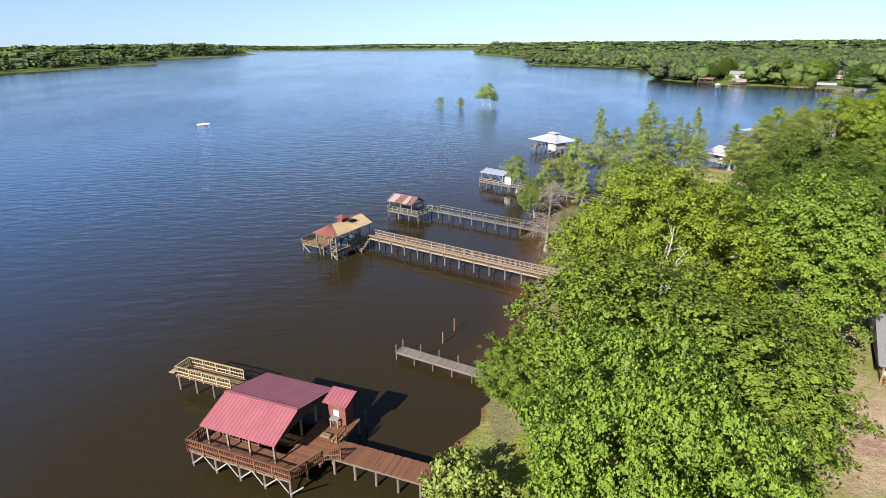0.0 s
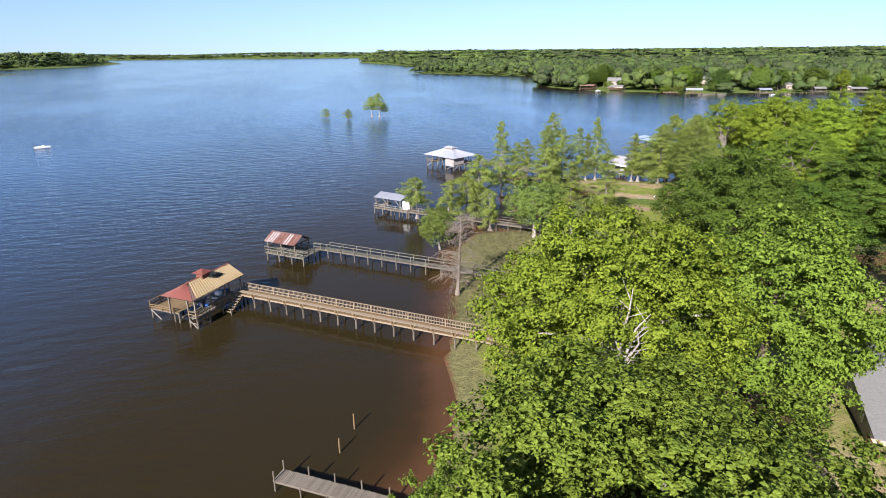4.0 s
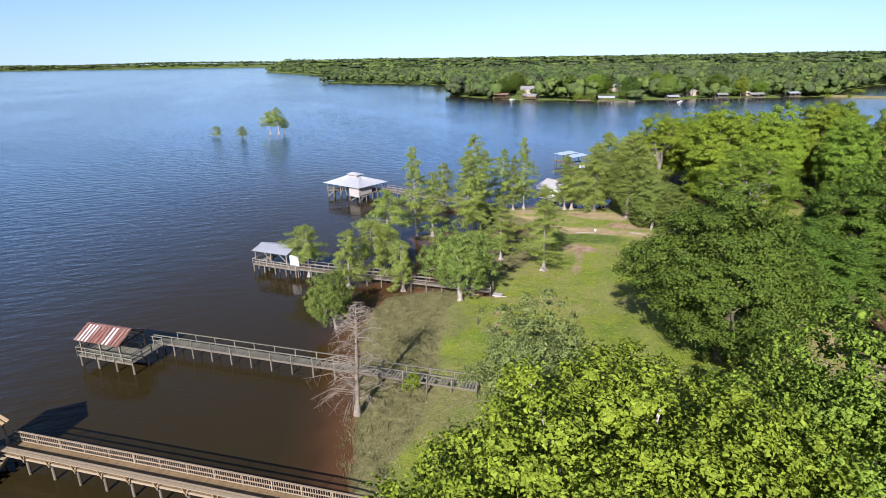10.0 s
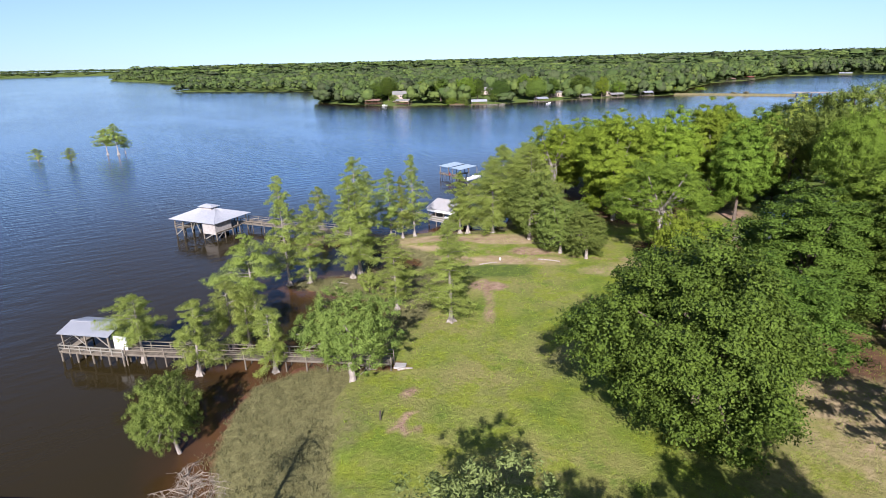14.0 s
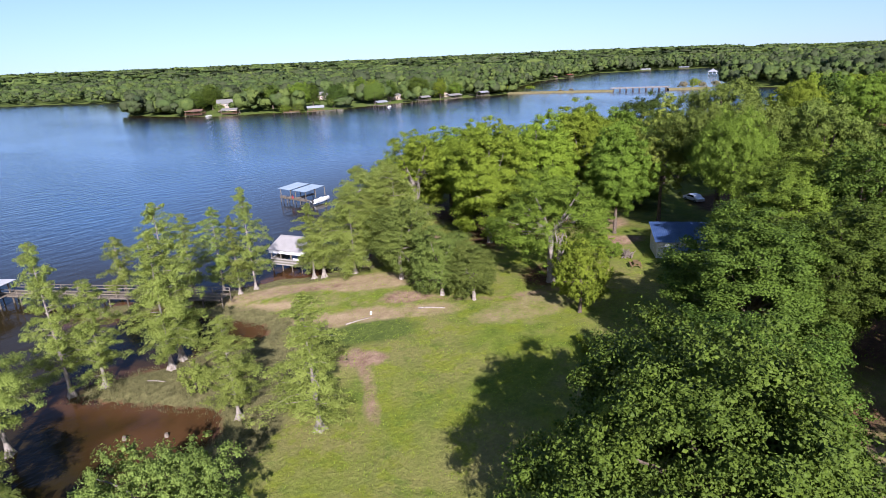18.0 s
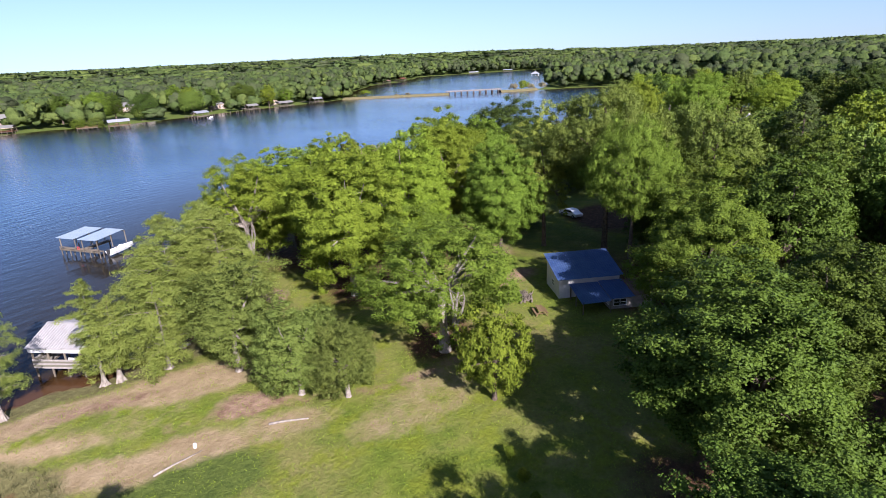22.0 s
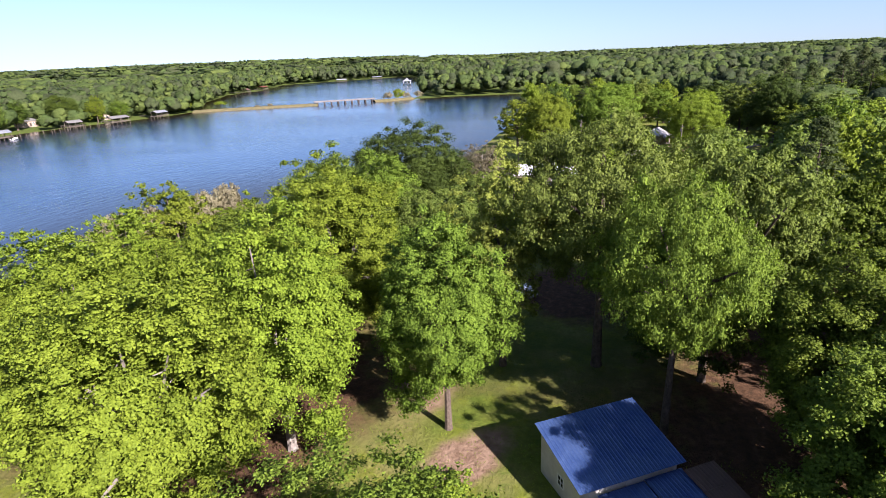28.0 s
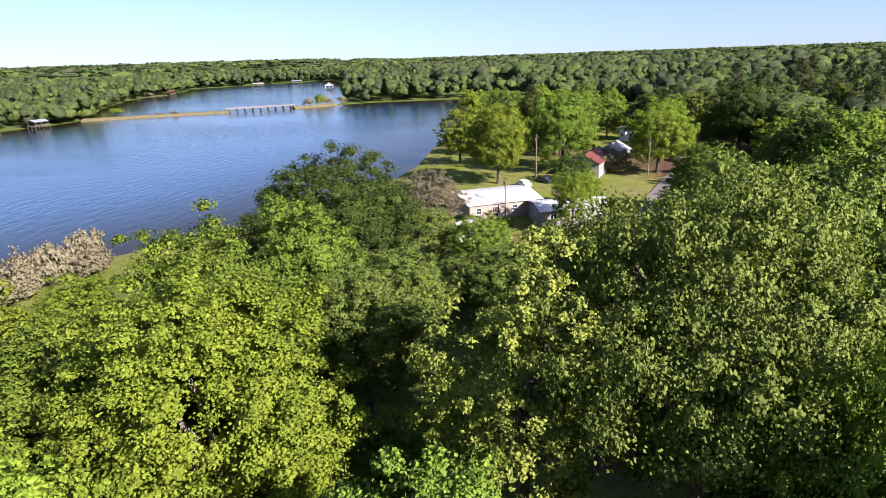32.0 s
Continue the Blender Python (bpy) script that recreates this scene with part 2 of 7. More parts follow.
ROOF_AGED = metal_roof("roof_grey_white_rust_marked", (0.240, 0.230, 0.220), (0.300, 0.288, 0.275), (0.195, 0.125, 0.098), 0.6, 0.1, 0.6)
ROOF_BLUE = metal_roof("roof_sky_blue", (0.198, 0.252, 0.296), (0.236, 0.290, 0.326), metal=0.1, rough=0.4)
# Galvanised metal; the blue sky it reflects is put into the base colour.
ROOF_HOUSE = metal_roof("roof_grey_metal_sky_tint", (0.075, 0.140, 0.340), (0.130, 0.215, 0.440), metal=0.7, rough=0.3)
ROOF_BROWN = metal_roof("roof_brown_rust", (0.1148, 0.0697, 0.0492), (0.1804, 0.1066, 0.0738), metal=0.1, rough=0.7)
SHINGLE = plain_material("shingle_grey", (0.1107, 0.1066, 0.0943), (0.1681, 0.1640, 0.1476), 6.0, 0.9, 0.2, 0.5)
SIDING = plain_material("siding_pale", (0.4264, 0.4100, 0.3772), (0.5412, 0.5248, 0.4920), 1.5, 0.7)
SIDING_WHITE = plain_material("siding_white", (0.5740, 0.5740, 0.5576), (0.6724, 0.6724, 0.6560), 1.5, 0.6)
SIDING_GREY = plain_material("siding_grey_brown", (0.1804, 0.1640, 0.1435), (0.2788, 0.2542, 0.2296), 2.0, 0.8)
SIDING_TAN = plain_material("siding_tan", (0.2296, 0.1804, 0.1353), (0.3116, 0.2542, 0.1968), 1.5, 0.8)
SIDING_RED = plain_material("siding_red_brown", (0.0820, 0.0279, 0.0172), (0.1230, 0.0484, 0.0312), 2.0, 0.8)
PAINT_WHITE = plain_material("paint_white", (0.6068, 0.6068, 0.5904), (0.6888, 0.6888, 0.6724), 3.0, 0.5)
CONCRETE = plain_material("concrete", (0.1968, 0.1845, 0.1681), (0.2952, 0.2829, 0.2624), 1.0, 0.9)
BRIDGE = plain_material("weathered_bridge_timber", (0.0984, 0.0902, 0.0820), (0.1804, 0.1681, 0.1558), 1.0, 0.9)
GLASS = Nodes("window_glass").color((0.0164, 0.0205, 0.0246)).gloss(0.05, 0, 0.8).mat
BLACK = Nodes("dark_opening").color((0.0098, 0.0090, 0.0082)).gloss(0.9, 0, 0.1).mat
PAINT_BLUE = plain_material("paint_blue", (0.0246, 0.0738, 0.2296), (0.0410, 0.1148, 0.3116), 3.0, 0.4)
PAINT_RED = plain_material("paint_red", (0.3690, 0.0246, 0.0246), (0.4510, 0.0492, 0.0410), 3.0, 0.4)
CAR_WHITE = Nodes("car_paint_white").color((0.72, 0.72, 0.72)).gloss(0.25, 0, 0.5).mat
CAR_DARK = Nodes("car_paint_dark").color((0.0246, 0.0328, 0.0451)).gloss(0.25, 0, 0.5).mat
RUBBER = Nodes("rubber_black").color((0.02, 0.02, 0.02)).gloss(0.8).mat


def ground_material():
    k = Nodes("ground_cover")
    fine = k.noise(2.2, 6, 0.7)
    mid = k.noise(0.28, 5, 0.6)
    big = k.noise(0.06, 3.0)
    grass = k.ramp(mid, [(0.30, (0.0886, 0.1296, 0.0148)), (0.50, (0.1312, 0.1665, 0.0221)), (0.72, (0.1870, 0.1870, 0.0459))])
    grass = k.mix(k.ramp(big, [(0.42, (0, 0, 0)), (0.62, (0.7, 0.7, 0.7))]), grass, (0.2214, 0.1870, 0.0738))
    grass = k.mix(k.ramp(k.noise(0.33, 6, 0.7), [(0.50, (0, 0, 0)), (0.60, (0.75, 0.75, 0.75))]), grass, (0.1599, 0.1870, 0.0164))
    grass = k.mix(k.ramp(k.noise(0.42, 6.0, 0.7, (1.0, 0.8, 1.0), 0.9), [(0.55, (0, 0, 0)), (0.66, (0.7, 0.7, 0.7))]), grass, (0.0861, 0.1312, 0.0164))
    grass = k.mix(0.55, grass, k.ramp(fine, [(0.3, (0.3, 0.3, 0.25)), (0.7, (1.0, 1.0, 1.0))]), "MULTIPLY")
    dry = k.ramp(k.noise(0.7, 6, 0.7), [(0.3, (0.1886, 0.1353, 0.0697)), (0.7, (0.3034, 0.2337, 0.1353))])
    dirt = k.ramp(k.noise(0.8, 6, 0.7), [(0.3, (0.1230, 0.0754, 0.0451)), (0.7, (0.2952, 0.2009, 0.1353))])
    litter = k.ramp(k.noise(1.3, 6, 0.75), [(0.3, (0.0369, 0.0246, 0.0139)), (0.55, (0.0902, 0.0492, 0.0262)), (0.75, (0.1640, 0.0943, 0.0533))])
    marsh = k.ramp(k.noise(1.6, 6, 0.75), [(0.25, (0.0615, 0.0533, 0.0213)), (0.5, (0.1148, 0.1066, 0.0410)), (0.75, (0.1763, 0.1599, 0.0697))])
    mud = k.ramp(k.noise(0.9, 5.0), [(0.3, (0.0533, 0.0213, 0.0098)), (0.7, (0.1312, 0.0615, 0.0312))])
    weed = k.ramp(k.noise(1.8, 6, 0.75), [(0.3, (0.0369, 0.0574, 0.0115)), (0.7, (0.1025, 0.1312, 0.0246))])
    edge = k.math("MULTIPLY", k.math("SUBTRACT", k.noise(0.45, 5, 0.7), 0.5), 0.9)
    c = grass
    for name, cover in (("dry", dry), ("litter", litter), ("marsh", marsh), ("dirt", dirt), ("weed", weed), ("mud", mud)):
        a = k.attr(name)
        f = k.ramp(k.math("ADD", a, k.math("MULTIPLY", edge, k.math("MULTIPLY", k.math("MINIMUM", a, 0.5), 2.0))), [(0.32, (0, 0, 0)), (0.68, (1, 1, 1))])
        c = k.mix(f, c, cover)
    k.color(c).gloss(0.95, 0, 0.1).bump(fine, 0.8, 0.25)
    return k.mat


def water_material():
    k = Nodes("lake_water")
    shallow = k.attr("shallow")
    wob = k.math("ADD", shallow, k.math("MULTIPLY", k.math("SUBTRACT", k.noise(0.25, 5.0), 0.5), 0.5))
    c = k.ramp(wob, [(0.10, (0.0175, 0.0128, 0.0045)), (0.50, (0.0275, 0.0155, 0.0056)), (0.95, (0.0607, 0.0295, 0.0123))])
    # Sky reflection put into the colour: bluer offshore and in the northern cove.
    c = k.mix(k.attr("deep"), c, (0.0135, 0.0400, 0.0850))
    k.color(c)
    calm = k.ramp(k.noise(0.013, 4.0, 0.6, (1.0, 0.35, 1.0), 0.5), [(0.38, (0.3, 0.3, 0.3)), (0.62, (1, 1, 1))])
    open_water = k.attr("open_water")
    k.gloss(0.10, 0, 0.5)
    k.bsdf.inputs["IOR"].default_value = 1.333
    # Reflection also weighted by hand: weaker inshore, stronger where the blue is laid in.
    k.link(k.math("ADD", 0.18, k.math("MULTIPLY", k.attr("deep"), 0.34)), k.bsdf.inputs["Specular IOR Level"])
    swell = k.noise(0.55, 3.0, 0.5, (0.42, 1.0, 1.0), radians(-28))
    chop = k.noise(2.3, 3.0, 0.6, (0.6, 1.0, 1.0), radians(-20))
    h = k.math("ADD", k.math("MULTIPLY", swell, 1.0), k.math("MULTIPLY", chop, 0.20))
    k.bump(h, k.math("MULTIPLY", calm, open_water), 0.25)
    return k.mat


GROUND = ground_material()
WATER = water_material()
ROAD = plain_material("gravel_track", (0.1066, 0.0943, 0.0779), (0.1804, 0.1599, 0.1353), 1.2, 0.95, 0.1, 0.6)


# ---- mesh helpers ----
class Mb:
    """Collects boxes, beams, tubes and sheets into one mesh."""

    def __init__(self):
        self.v, self.f = [], []

    def add(self, verts, faces):
        n = len(self.v)
        self.v += [tuple(p) for p in verts]
        self.f += [tuple(i + n for i in f) for f in faces]
        return self

    def hexa(self, p):
        return self.add(p, [(0, 3, 2, 1), (4, 5, 6, 7), (0, 1, 5, 4), (1, 2, 6, 5), (2, 3, 7, 6), (3, 0, 4, 7)])

    def box(self, x0, y0, z0, x1, y1, z1):
        return self.hexa([(x0, y0, z0), (x1, y0, z0), (x1, y1, z0), (x0, y1, z0), (x0, y0, z1), (x1, y0, z1), (x1, y1, z1), (x0, y1, z1)])

    def beam(self, a, b, w, h):
        a, b = Vector(a), Vector(b)
        d = (b - a).normalized()
        up = Vector((0, 0, 1)) if abs(d.z) < 0.95 else Vector((0, 1, 0))
        s = d.cross(up).normalized()
        u = s.cross(d)
        s, u = s * w / 2, u * h / 2
        return self.hexa([a - s - u, b - s - u, b + s - u, a + s - u, a - s + u, b - s + u, b + s + u, a + s + u])

    def tube(self, pts, radii, n=7):
        pts = [Vector(p) for p in pts]
        rings, base = [], len(self.v)
        for i, p in enumerate(pts):
            d = (pts[min(i + 1, len(pts) - 1)] - pts[max(i - 1, 0)]).normalized()
            ref = Vector((1, 0, 0)) if abs(d.x) < 0.8 else Vector((0, 1, 0))
            s = d.cross(ref).normalized()
            u = d.cross(s)
            for j in range(n):
                a = 2 * math.pi * j / n
                rings.append(p + (s * math.cos(a) + u * math.sin(a)) * radii[i])
        faces = [(i * n + j, i * n + (j + 1) % n, (i + 1) * n + (j + 1) % n, (i + 1) * n + j) for i in range(len(pts) - 1) for j in range(n)]
        faces += [tuple(range(n))[::-1], tuple(range((len(pts) - 1) * n, len(pts) * n))]
        return self.add(rings, faces)

    def sheet(self, a, b, c, d, pitch=0.3, rib=0.03, thick=0.03):
        """A ribbed sheet: a to b is the eave, d to c the ridge, the ribs run from eave to ridge."""
        a, b, c, d = (Vector(p) for p in (a, b, c, d))
        up = (b - a).cross(d - a).normalized()
        up = up if up.z > 0 else -up
        n = max(2, int((b - a).length / pitch))
        cols = []
        for i in range(n):
            for q, r in ((0.0, rib), (0.16, rib), (0.3, 0.0), (0.86, 0.0)):
                cols.append(((i + q) / n, r))
        cols.append((1.0, rib))
        low, high = [], []
        for q, r in cols:
            low.append(a.lerp(b, q) + up * r)
            high.append(d.lerp(c, q) + up * r)
        m = len(cols)
        verts = low + high + [p - up * thick for p in low] + [p - up * thick for p in high]
        faces = []
        for i in range(m - 1):
            faces += [(i, i + 1, m + i + 1, m + i), (3 * m + i, 3 * m + i + 1, 2 * m + i + 1, 2 * m + i)]
            faces += [(2 * m + i, 2 * m + i + 1, i + 1, i), (m + i, m + i + 1, 3 * m + i + 1, 3 * m + i)]
        faces += [(0, m, 3 * m, 2 * m), (m - 1, 3 * m - 1, 4 * m - 1, 2 * m - 1)]
        return self.add(verts, faces)

    def mesh(self, name):
        me = bpy.data.meshes.new(name)
        me.from_pydata(self.v, [], self.f)
        me.update()
        return me


def part(name, mb, material, parent, label="", smooth=False):
    """Links a mesh under a thing or a part."""
    me = mb if isinstance(mb, bpy.types.Mesh) else mb.mesh(name)
    if not me.materials:
        me.materials.append(material)
    if smooth:
        me.polygons.foreach_set("use_smooth", [True] * len(me.polygons))
    ob = new(name, me)
    ob.parent = parent
    return tagged(ob, label)


def thing(name, x, y, z, turn, label, category, group="", kind=""):
    ob = new(name)
    ob.matrix_world = pose(x, y, z, 0, 0, turn)
    return tagged(ob, label, category, group, kind)


def quad_mesh(name, verts, material, values=None, normals=None, lumps=None):
    """A mesh of separate quads from an array of 4 n corners, and of closed lumps (corners, quads, normals)."""
    n = len(verts) // 4
    faces = np.arange(4 * n, dtype=np.int32)
    if lumps is not None:
        verts = np.vstack([verts, lumps[0]])
        faces = np.concatenate([faces, lumps[1].ravel() + 4 * n]).astype(np.int32)
        normals = np.vstack([normals, lumps[2]])
    m = len(faces) // 4
    me = bpy.data.meshes.new(name)
    me.vertices.add(len(verts))
    me.vertices.foreach_set("co", np.asarray(verts, np.float32).ravel())
    me.loops.add(4 * m)
    me.loops.foreach_set("vertex_index", faces)
    me.polygons.add(m)
    me.polygons.foreach_set("loop_start", np.arange(0, 4 * m, 4, dtype=np.int32))
    if values is not None:
        me.attributes.new("tint", "FLOAT", "POINT").data.foreach_set("value", np.repeat(values, 4).astype(np.float32))
    me.update(calc_edges=True)
    if normals is not None:
        me.polygons.foreach_set("use_smooth", np.ones(m, bool))
        me.normals_split_custom_set_from_vertices(normals.astype(np.float32))
    me.materials.append(material)
    return me


def unit(a):
    return a / np.maximum(np.linalg.norm(a, axis=-1, keepdims=True), 1e-9)


# ---- lie of the land ----
HOME = [(-60, -4800), (-20, -300), (-4, -20), (0.3, 40), (1.5, 45), (3.7, 49), (5, 56), (8.6, 61), (10.4, 68), (10.6, 74), (12.5, 81), (14, 88),
        (15.5, 95), (16.5, 99), (17.5, 107), (20.5, 113), (23.5, 117), (28, 117.5), (33, 120), (37, 123), (41.5, 125), (43, 128), (40, 132.5),
        (37, 137), (34.2, 141.5), (35.3, 143.6), (39, 142.8), (44, 141), (49, 141.5), (52.2, 139.2), (54.6, 139.4),
        (55.4, 141.0), (54.6, 144.0), (52.6, 148), (51, 152), (52, 156), (55, 158.3), (58, 157), (62, 155.6), (66, 155.2), (69, 152.4),
        (74, 150.8), (78, 149.4), (82, 153), (89, 164), (99, 180), (114, 190), (140, 197), (162, 199), (178, 197), (192, 184), (206, 172), (230, 158),
        (270, 152), (310, 152), (350, 150), (372, 138), (372, 108), (352, 90), (356, 72), (385, 66), (430, 82), (480, 100), (520, 118), (536, 135),
        (530, 172), (520, 225), (502, 250)]
HOME += [(497, 262), (520, 254), (580, 266), (640, 282), (700, 300), (780, 324), (900, 362), (985, 420), (1010, 440), (4800, 1500), (4800, -4800)]
NORTH = [(423, 388), (394, 390), (356, 403), (343, 408), (304, 414), (266, 422), (248, 420), (230, 448), (205, 458), (190, 485), (178, 540),
         (180, 560), (215, 650), (244, 735), (246, 757), (190, 850), (110, 950), (107, 975), (140, 1050), (180, 1300), (120, 1800), (53, 2130),
         (60, 2250), (200, 2600), (600, 4800), (4800, 4800), (4800, 1480), (1010, 436), (985, 425), (912, 491), (852, 522), (826, 542), (790, 530),
         (690, 495), (660, 498), (600, 482), (520, 446), (470, 413), (434, 392)]
WEST = [(-4800, 300), (-900, 500), (-565, 734), (-597, 920), (-583, 1177), (-700, 1200), (-900, 1500), (-765, 1690), (-780, 2000), (-802, 2290),
        (-900, 2350), (-1200, 2600), (-4800, 3000)]
FAR = [(-4800, 4000), (-800, 4300), (640, 4350), (640, 4800), (-4800, 4800)]
SPIT = [(40, 163), (42.5, 166.5), (47, 164), (51, 159.5), (52, 157), (48, 157.5), (43, 160)]
LANDS = [np.array(p, float) for p in (HOME, NORTH, WEST, FAR, SPIT)]


def inside(p, poly):
    q = np.roll(poly, -1, 0)
    x, y = p[:, :1], p[:, 1:]
    cross = ((poly[:, 1] > y) != (q[:, 1] > y)) & (x < (q[:, 0] - poly[:, 0]) * (y - poly[:, 1]) / (q[:, 1] - poly[:, 1] + 1e-12) + poly[:, 0])
    return cross.sum(1) % 2 == 1


def to_line(p, line, closed=True):
    best = np.full(len(p), 1e9)
    ends = list(zip(line, np.roll(line, -1, 0))) if closed else list(zip(line[:-1], line[1:]))
    for a, b in ends:
        d = b - a
        t = np.clip(((p - a) @ d) / (d @ d), 0, 1)
        best = np.minimum(best, np.hypot(*(p - a - t[:, None] * d).T))
    return best


def shore(p):
    """Metres inland (positive) or out on the water (negative)."""
    p = np.asarray(p, float)
    best = np.full(len(p), -1e9)
    for land in LANDS:
        d = to_line(p, land)
        best = np.maximum(best, np.where(inside(p, land), d, -d))
    return best


def near_to(p, line, width):
    """1 on a line of places, falling to 0 at that width."""
    return np.clip(1 - to_line(p, np.array(line, float), False) / width, 0, 1)


MARSH = np.array([(16, 82), (23, 91), (27, 102), (30.5, 110), (37, 116), (46, 121), (53, 128), (56, 133), (50, 143), (44, 143), (33, 144), (33, 139), (38, 132),
                  (41, 126), (33, 121), (22, 118), (16, 106), (13, 95)], float)


def waves(x, y, s, seed):
    """A smooth made-up relief between about -1 and 1."""
    r = np.random.RandomState(seed)
    out = 0
    for i in range(5):
        a, f, ph = r.uniform(0, 6.28), s * r.uniform(0.6, 1.7), r.uniform(0, 6.28, 2)
        out = out + np.sin((x * np.cos(a) + y * np.sin(a)) * f + ph[0] + 1.3 * np.sin((x * np.sin(a) - y * np.cos(a)) * f * 0.7 + ph[1]))
    return out / 3.2


def height(p, d=None):
    p = np.asarray(p, float)
    d = shore(p) if d is None else d
    x, y = p[:, 0], p[:, 1]
    land = 0.12 * np.minimum(d, 3) / 3 + 1.05 * (1 - np.exp(-np.maximum(d - 1, 0) / 11.0)) + 0.006 * np.clip(d - 25, 0, 300)
    wet = np.where(inside(p, MARSH), 0.12 + 0.1 * np.clip(to_line(p, MARSH) - 2, -2, 1), 9)
    land = np.minimum(land, wet) if len(p) else land
    land = land + 0.10 * waves(x, y, 0.25, 3) * np.clip(d / 8, 0, 1)
    far = np.hypot(x - 60, y - 100)
    hill = np.clip((far - 800) / 1500, 0, 1)
    hill = hill * hill * (3 - 2 * hill) * (21 + 6 * waves(x, y, 0.004, 9)) * np.clip((y - 0.25 * x + 200) / 500, 0.32, 1)
    low = -0.25 * np.minimum(-d, 6) / 2 - 0.1
    return np.where(d > 0, np.maximum(land, 0.02) + hill * np.clip(d / 60, 0, 1), low)


def ground_at(x, y):
    return float(height([(x, y)])[0])


def lines(spans):
    out = []
    for a, b, s in spans:
        out += list(np.linspace(a, b, max(2, int(round((b - a) / s)) + 1)))[:-1]
    return np.array(out + [spans[-1][1]])


GX = lines([(-4900, -1200, 220), (-1200, -300, 60), (-300, -30, 18), (-30, -4, 3), (-4, 116, 1.15), (116, 215, 3.2), (215, 560, 7), (560, 1200, 26), (1200, 4900, 200)])
GY = lines([(-4900, -600, 300), (-600, 0, 40), (0, 34, 4), (34, 168, 1.15), (168, 230, 3.2), (230, 480, 7), (480, 1250, 24), (1250, 4900, 160)])
gx, gy = np.meshgrid(GX, GY)
GP = np.stack([gx.ravel(), gy.ravel()], 1)
GD = shore(GP)
GZ = height(GP, GD)
nx, ny = len(GX), len(GY)
cell = (np.arange(ny - 1)[:, None] * nx + np.arange(nx - 1)).ravel()
GRID = np.stack([cell, cell + 1, cell + nx + 1, cell + nx], 1)


def grid_mesh(name, z, keep, attrs, material):
    faces = GRID[keep]
    used, back_ids = np.unique(faces, return_inverse=True)
    faces = back_ids.reshape(-1, 4)
    me = bpy.data.meshes.new(name)
    me.vertices.add(len(used))
    me.vertices.foreach_set("co", np.column_stack([GP[used], z[used]]).astype(np.float32).ravel())
    me.loops.add(faces.size)
    me.loops.foreach_set("vertex_index", faces.ravel().astype(np.int32))
    me.polygons.add(len(faces))
    me.polygons.foreach_set("loop_start", np.arange(0, faces.size, 4, dtype=np.int32))
    me.polygons.foreach_set("use_smooth", np.ones(len(faces), bool))
    for key, value in attrs.items():
        me.attributes.new(key, "FLOAT", "POINT").data.foreach_set("value", value[used].astype(np.float32))
    me.update(calc_edges=True)
    me.materials.append(material)
    return me


def blob(x, y, rx, ry, turn=0.0, soft=0.5):
    """1 inside an ellipse of ground, falling to 0 round its edge."""
    c, s = math.cos(radians(turn)), math.sin(radians(turn))
    dx, dy = GP[:, 0] - x, GP[:, 1] - y
    r = np.hypot((dx * c + dy * s) / rx, (dy * c - dx * s) / ry)
    return np.clip((1 + soft - r) / (2 * soft), 0, 1)


X, Y = GP[:, 0], GP[:, 1]
in_marsh = np.where(inside(GP, MARSH), np.clip(0.5 + to_line(GP, MARSH) / 3, 0, 1), np.clip(0.5 - to_line(GP, MARSH) / 3, 0, 1))
cover = {}
cover["marsh"] = np.maximum.reduce([in_marsh, 0.9 * np.clip(1.2 - np.abs(GD - 1.5) / 3.5, 0, 1) * (X > 5) * (X < 100) * (Y < 200), blob(46, 161, 8, 5), 0.62 * blob(22, 92, 7, 10, 20), 0.55 * blob(27, 105, 7, 5, 30)])
cover["mud"] = np.maximum.reduce([np.clip(1 - np.abs(GD) / 1.6, 0, 1) * 0.8 * (np.hypot(X - 60, Y - 100) < 150), blob(29, 119.5, 6, 2.2, -35), blob(36, 112.5, 3.2, 1.2, -40) * 0.9])
cover["dry"] = np.maximum.reduce([blob(71.5, 141.5, 7.5, 2.6, -45), 0.9 * blob(78, 135, 3, 1.6, -40), 0.62 * blob(70.5, 128, 6, 2.4, -45), 0.5 * blob(75, 119, 5, 3, -40), blob(59.5, 138.0, 6, 1.6, -50), 0.44 * blob(64, 141.5, 9, 3.0, -42), blob(65.8, 131.2, 3.6, 1.5, -45), blob(61, 150, 9, 2.2, -22), 0.8 * blob(73, 143, 8, 2.6, -40), blob(58, 146, 7, 1.4, -40), blob(64, 133, 5, 2.6, -30),
                                  0.75 * blob(33, 46, 12, 9), 0.6 * blob(41, 64, 8, 6), 0.4 * blob(62, 80, 9, 8), 0.34 * blob(70, 102, 13, 9, 40), 0.6 * blob(72, 78, 18, 14), 0.6 * blob(30, 52, 16, 12), 0.5 * blob(80, 118, 8, 5)])
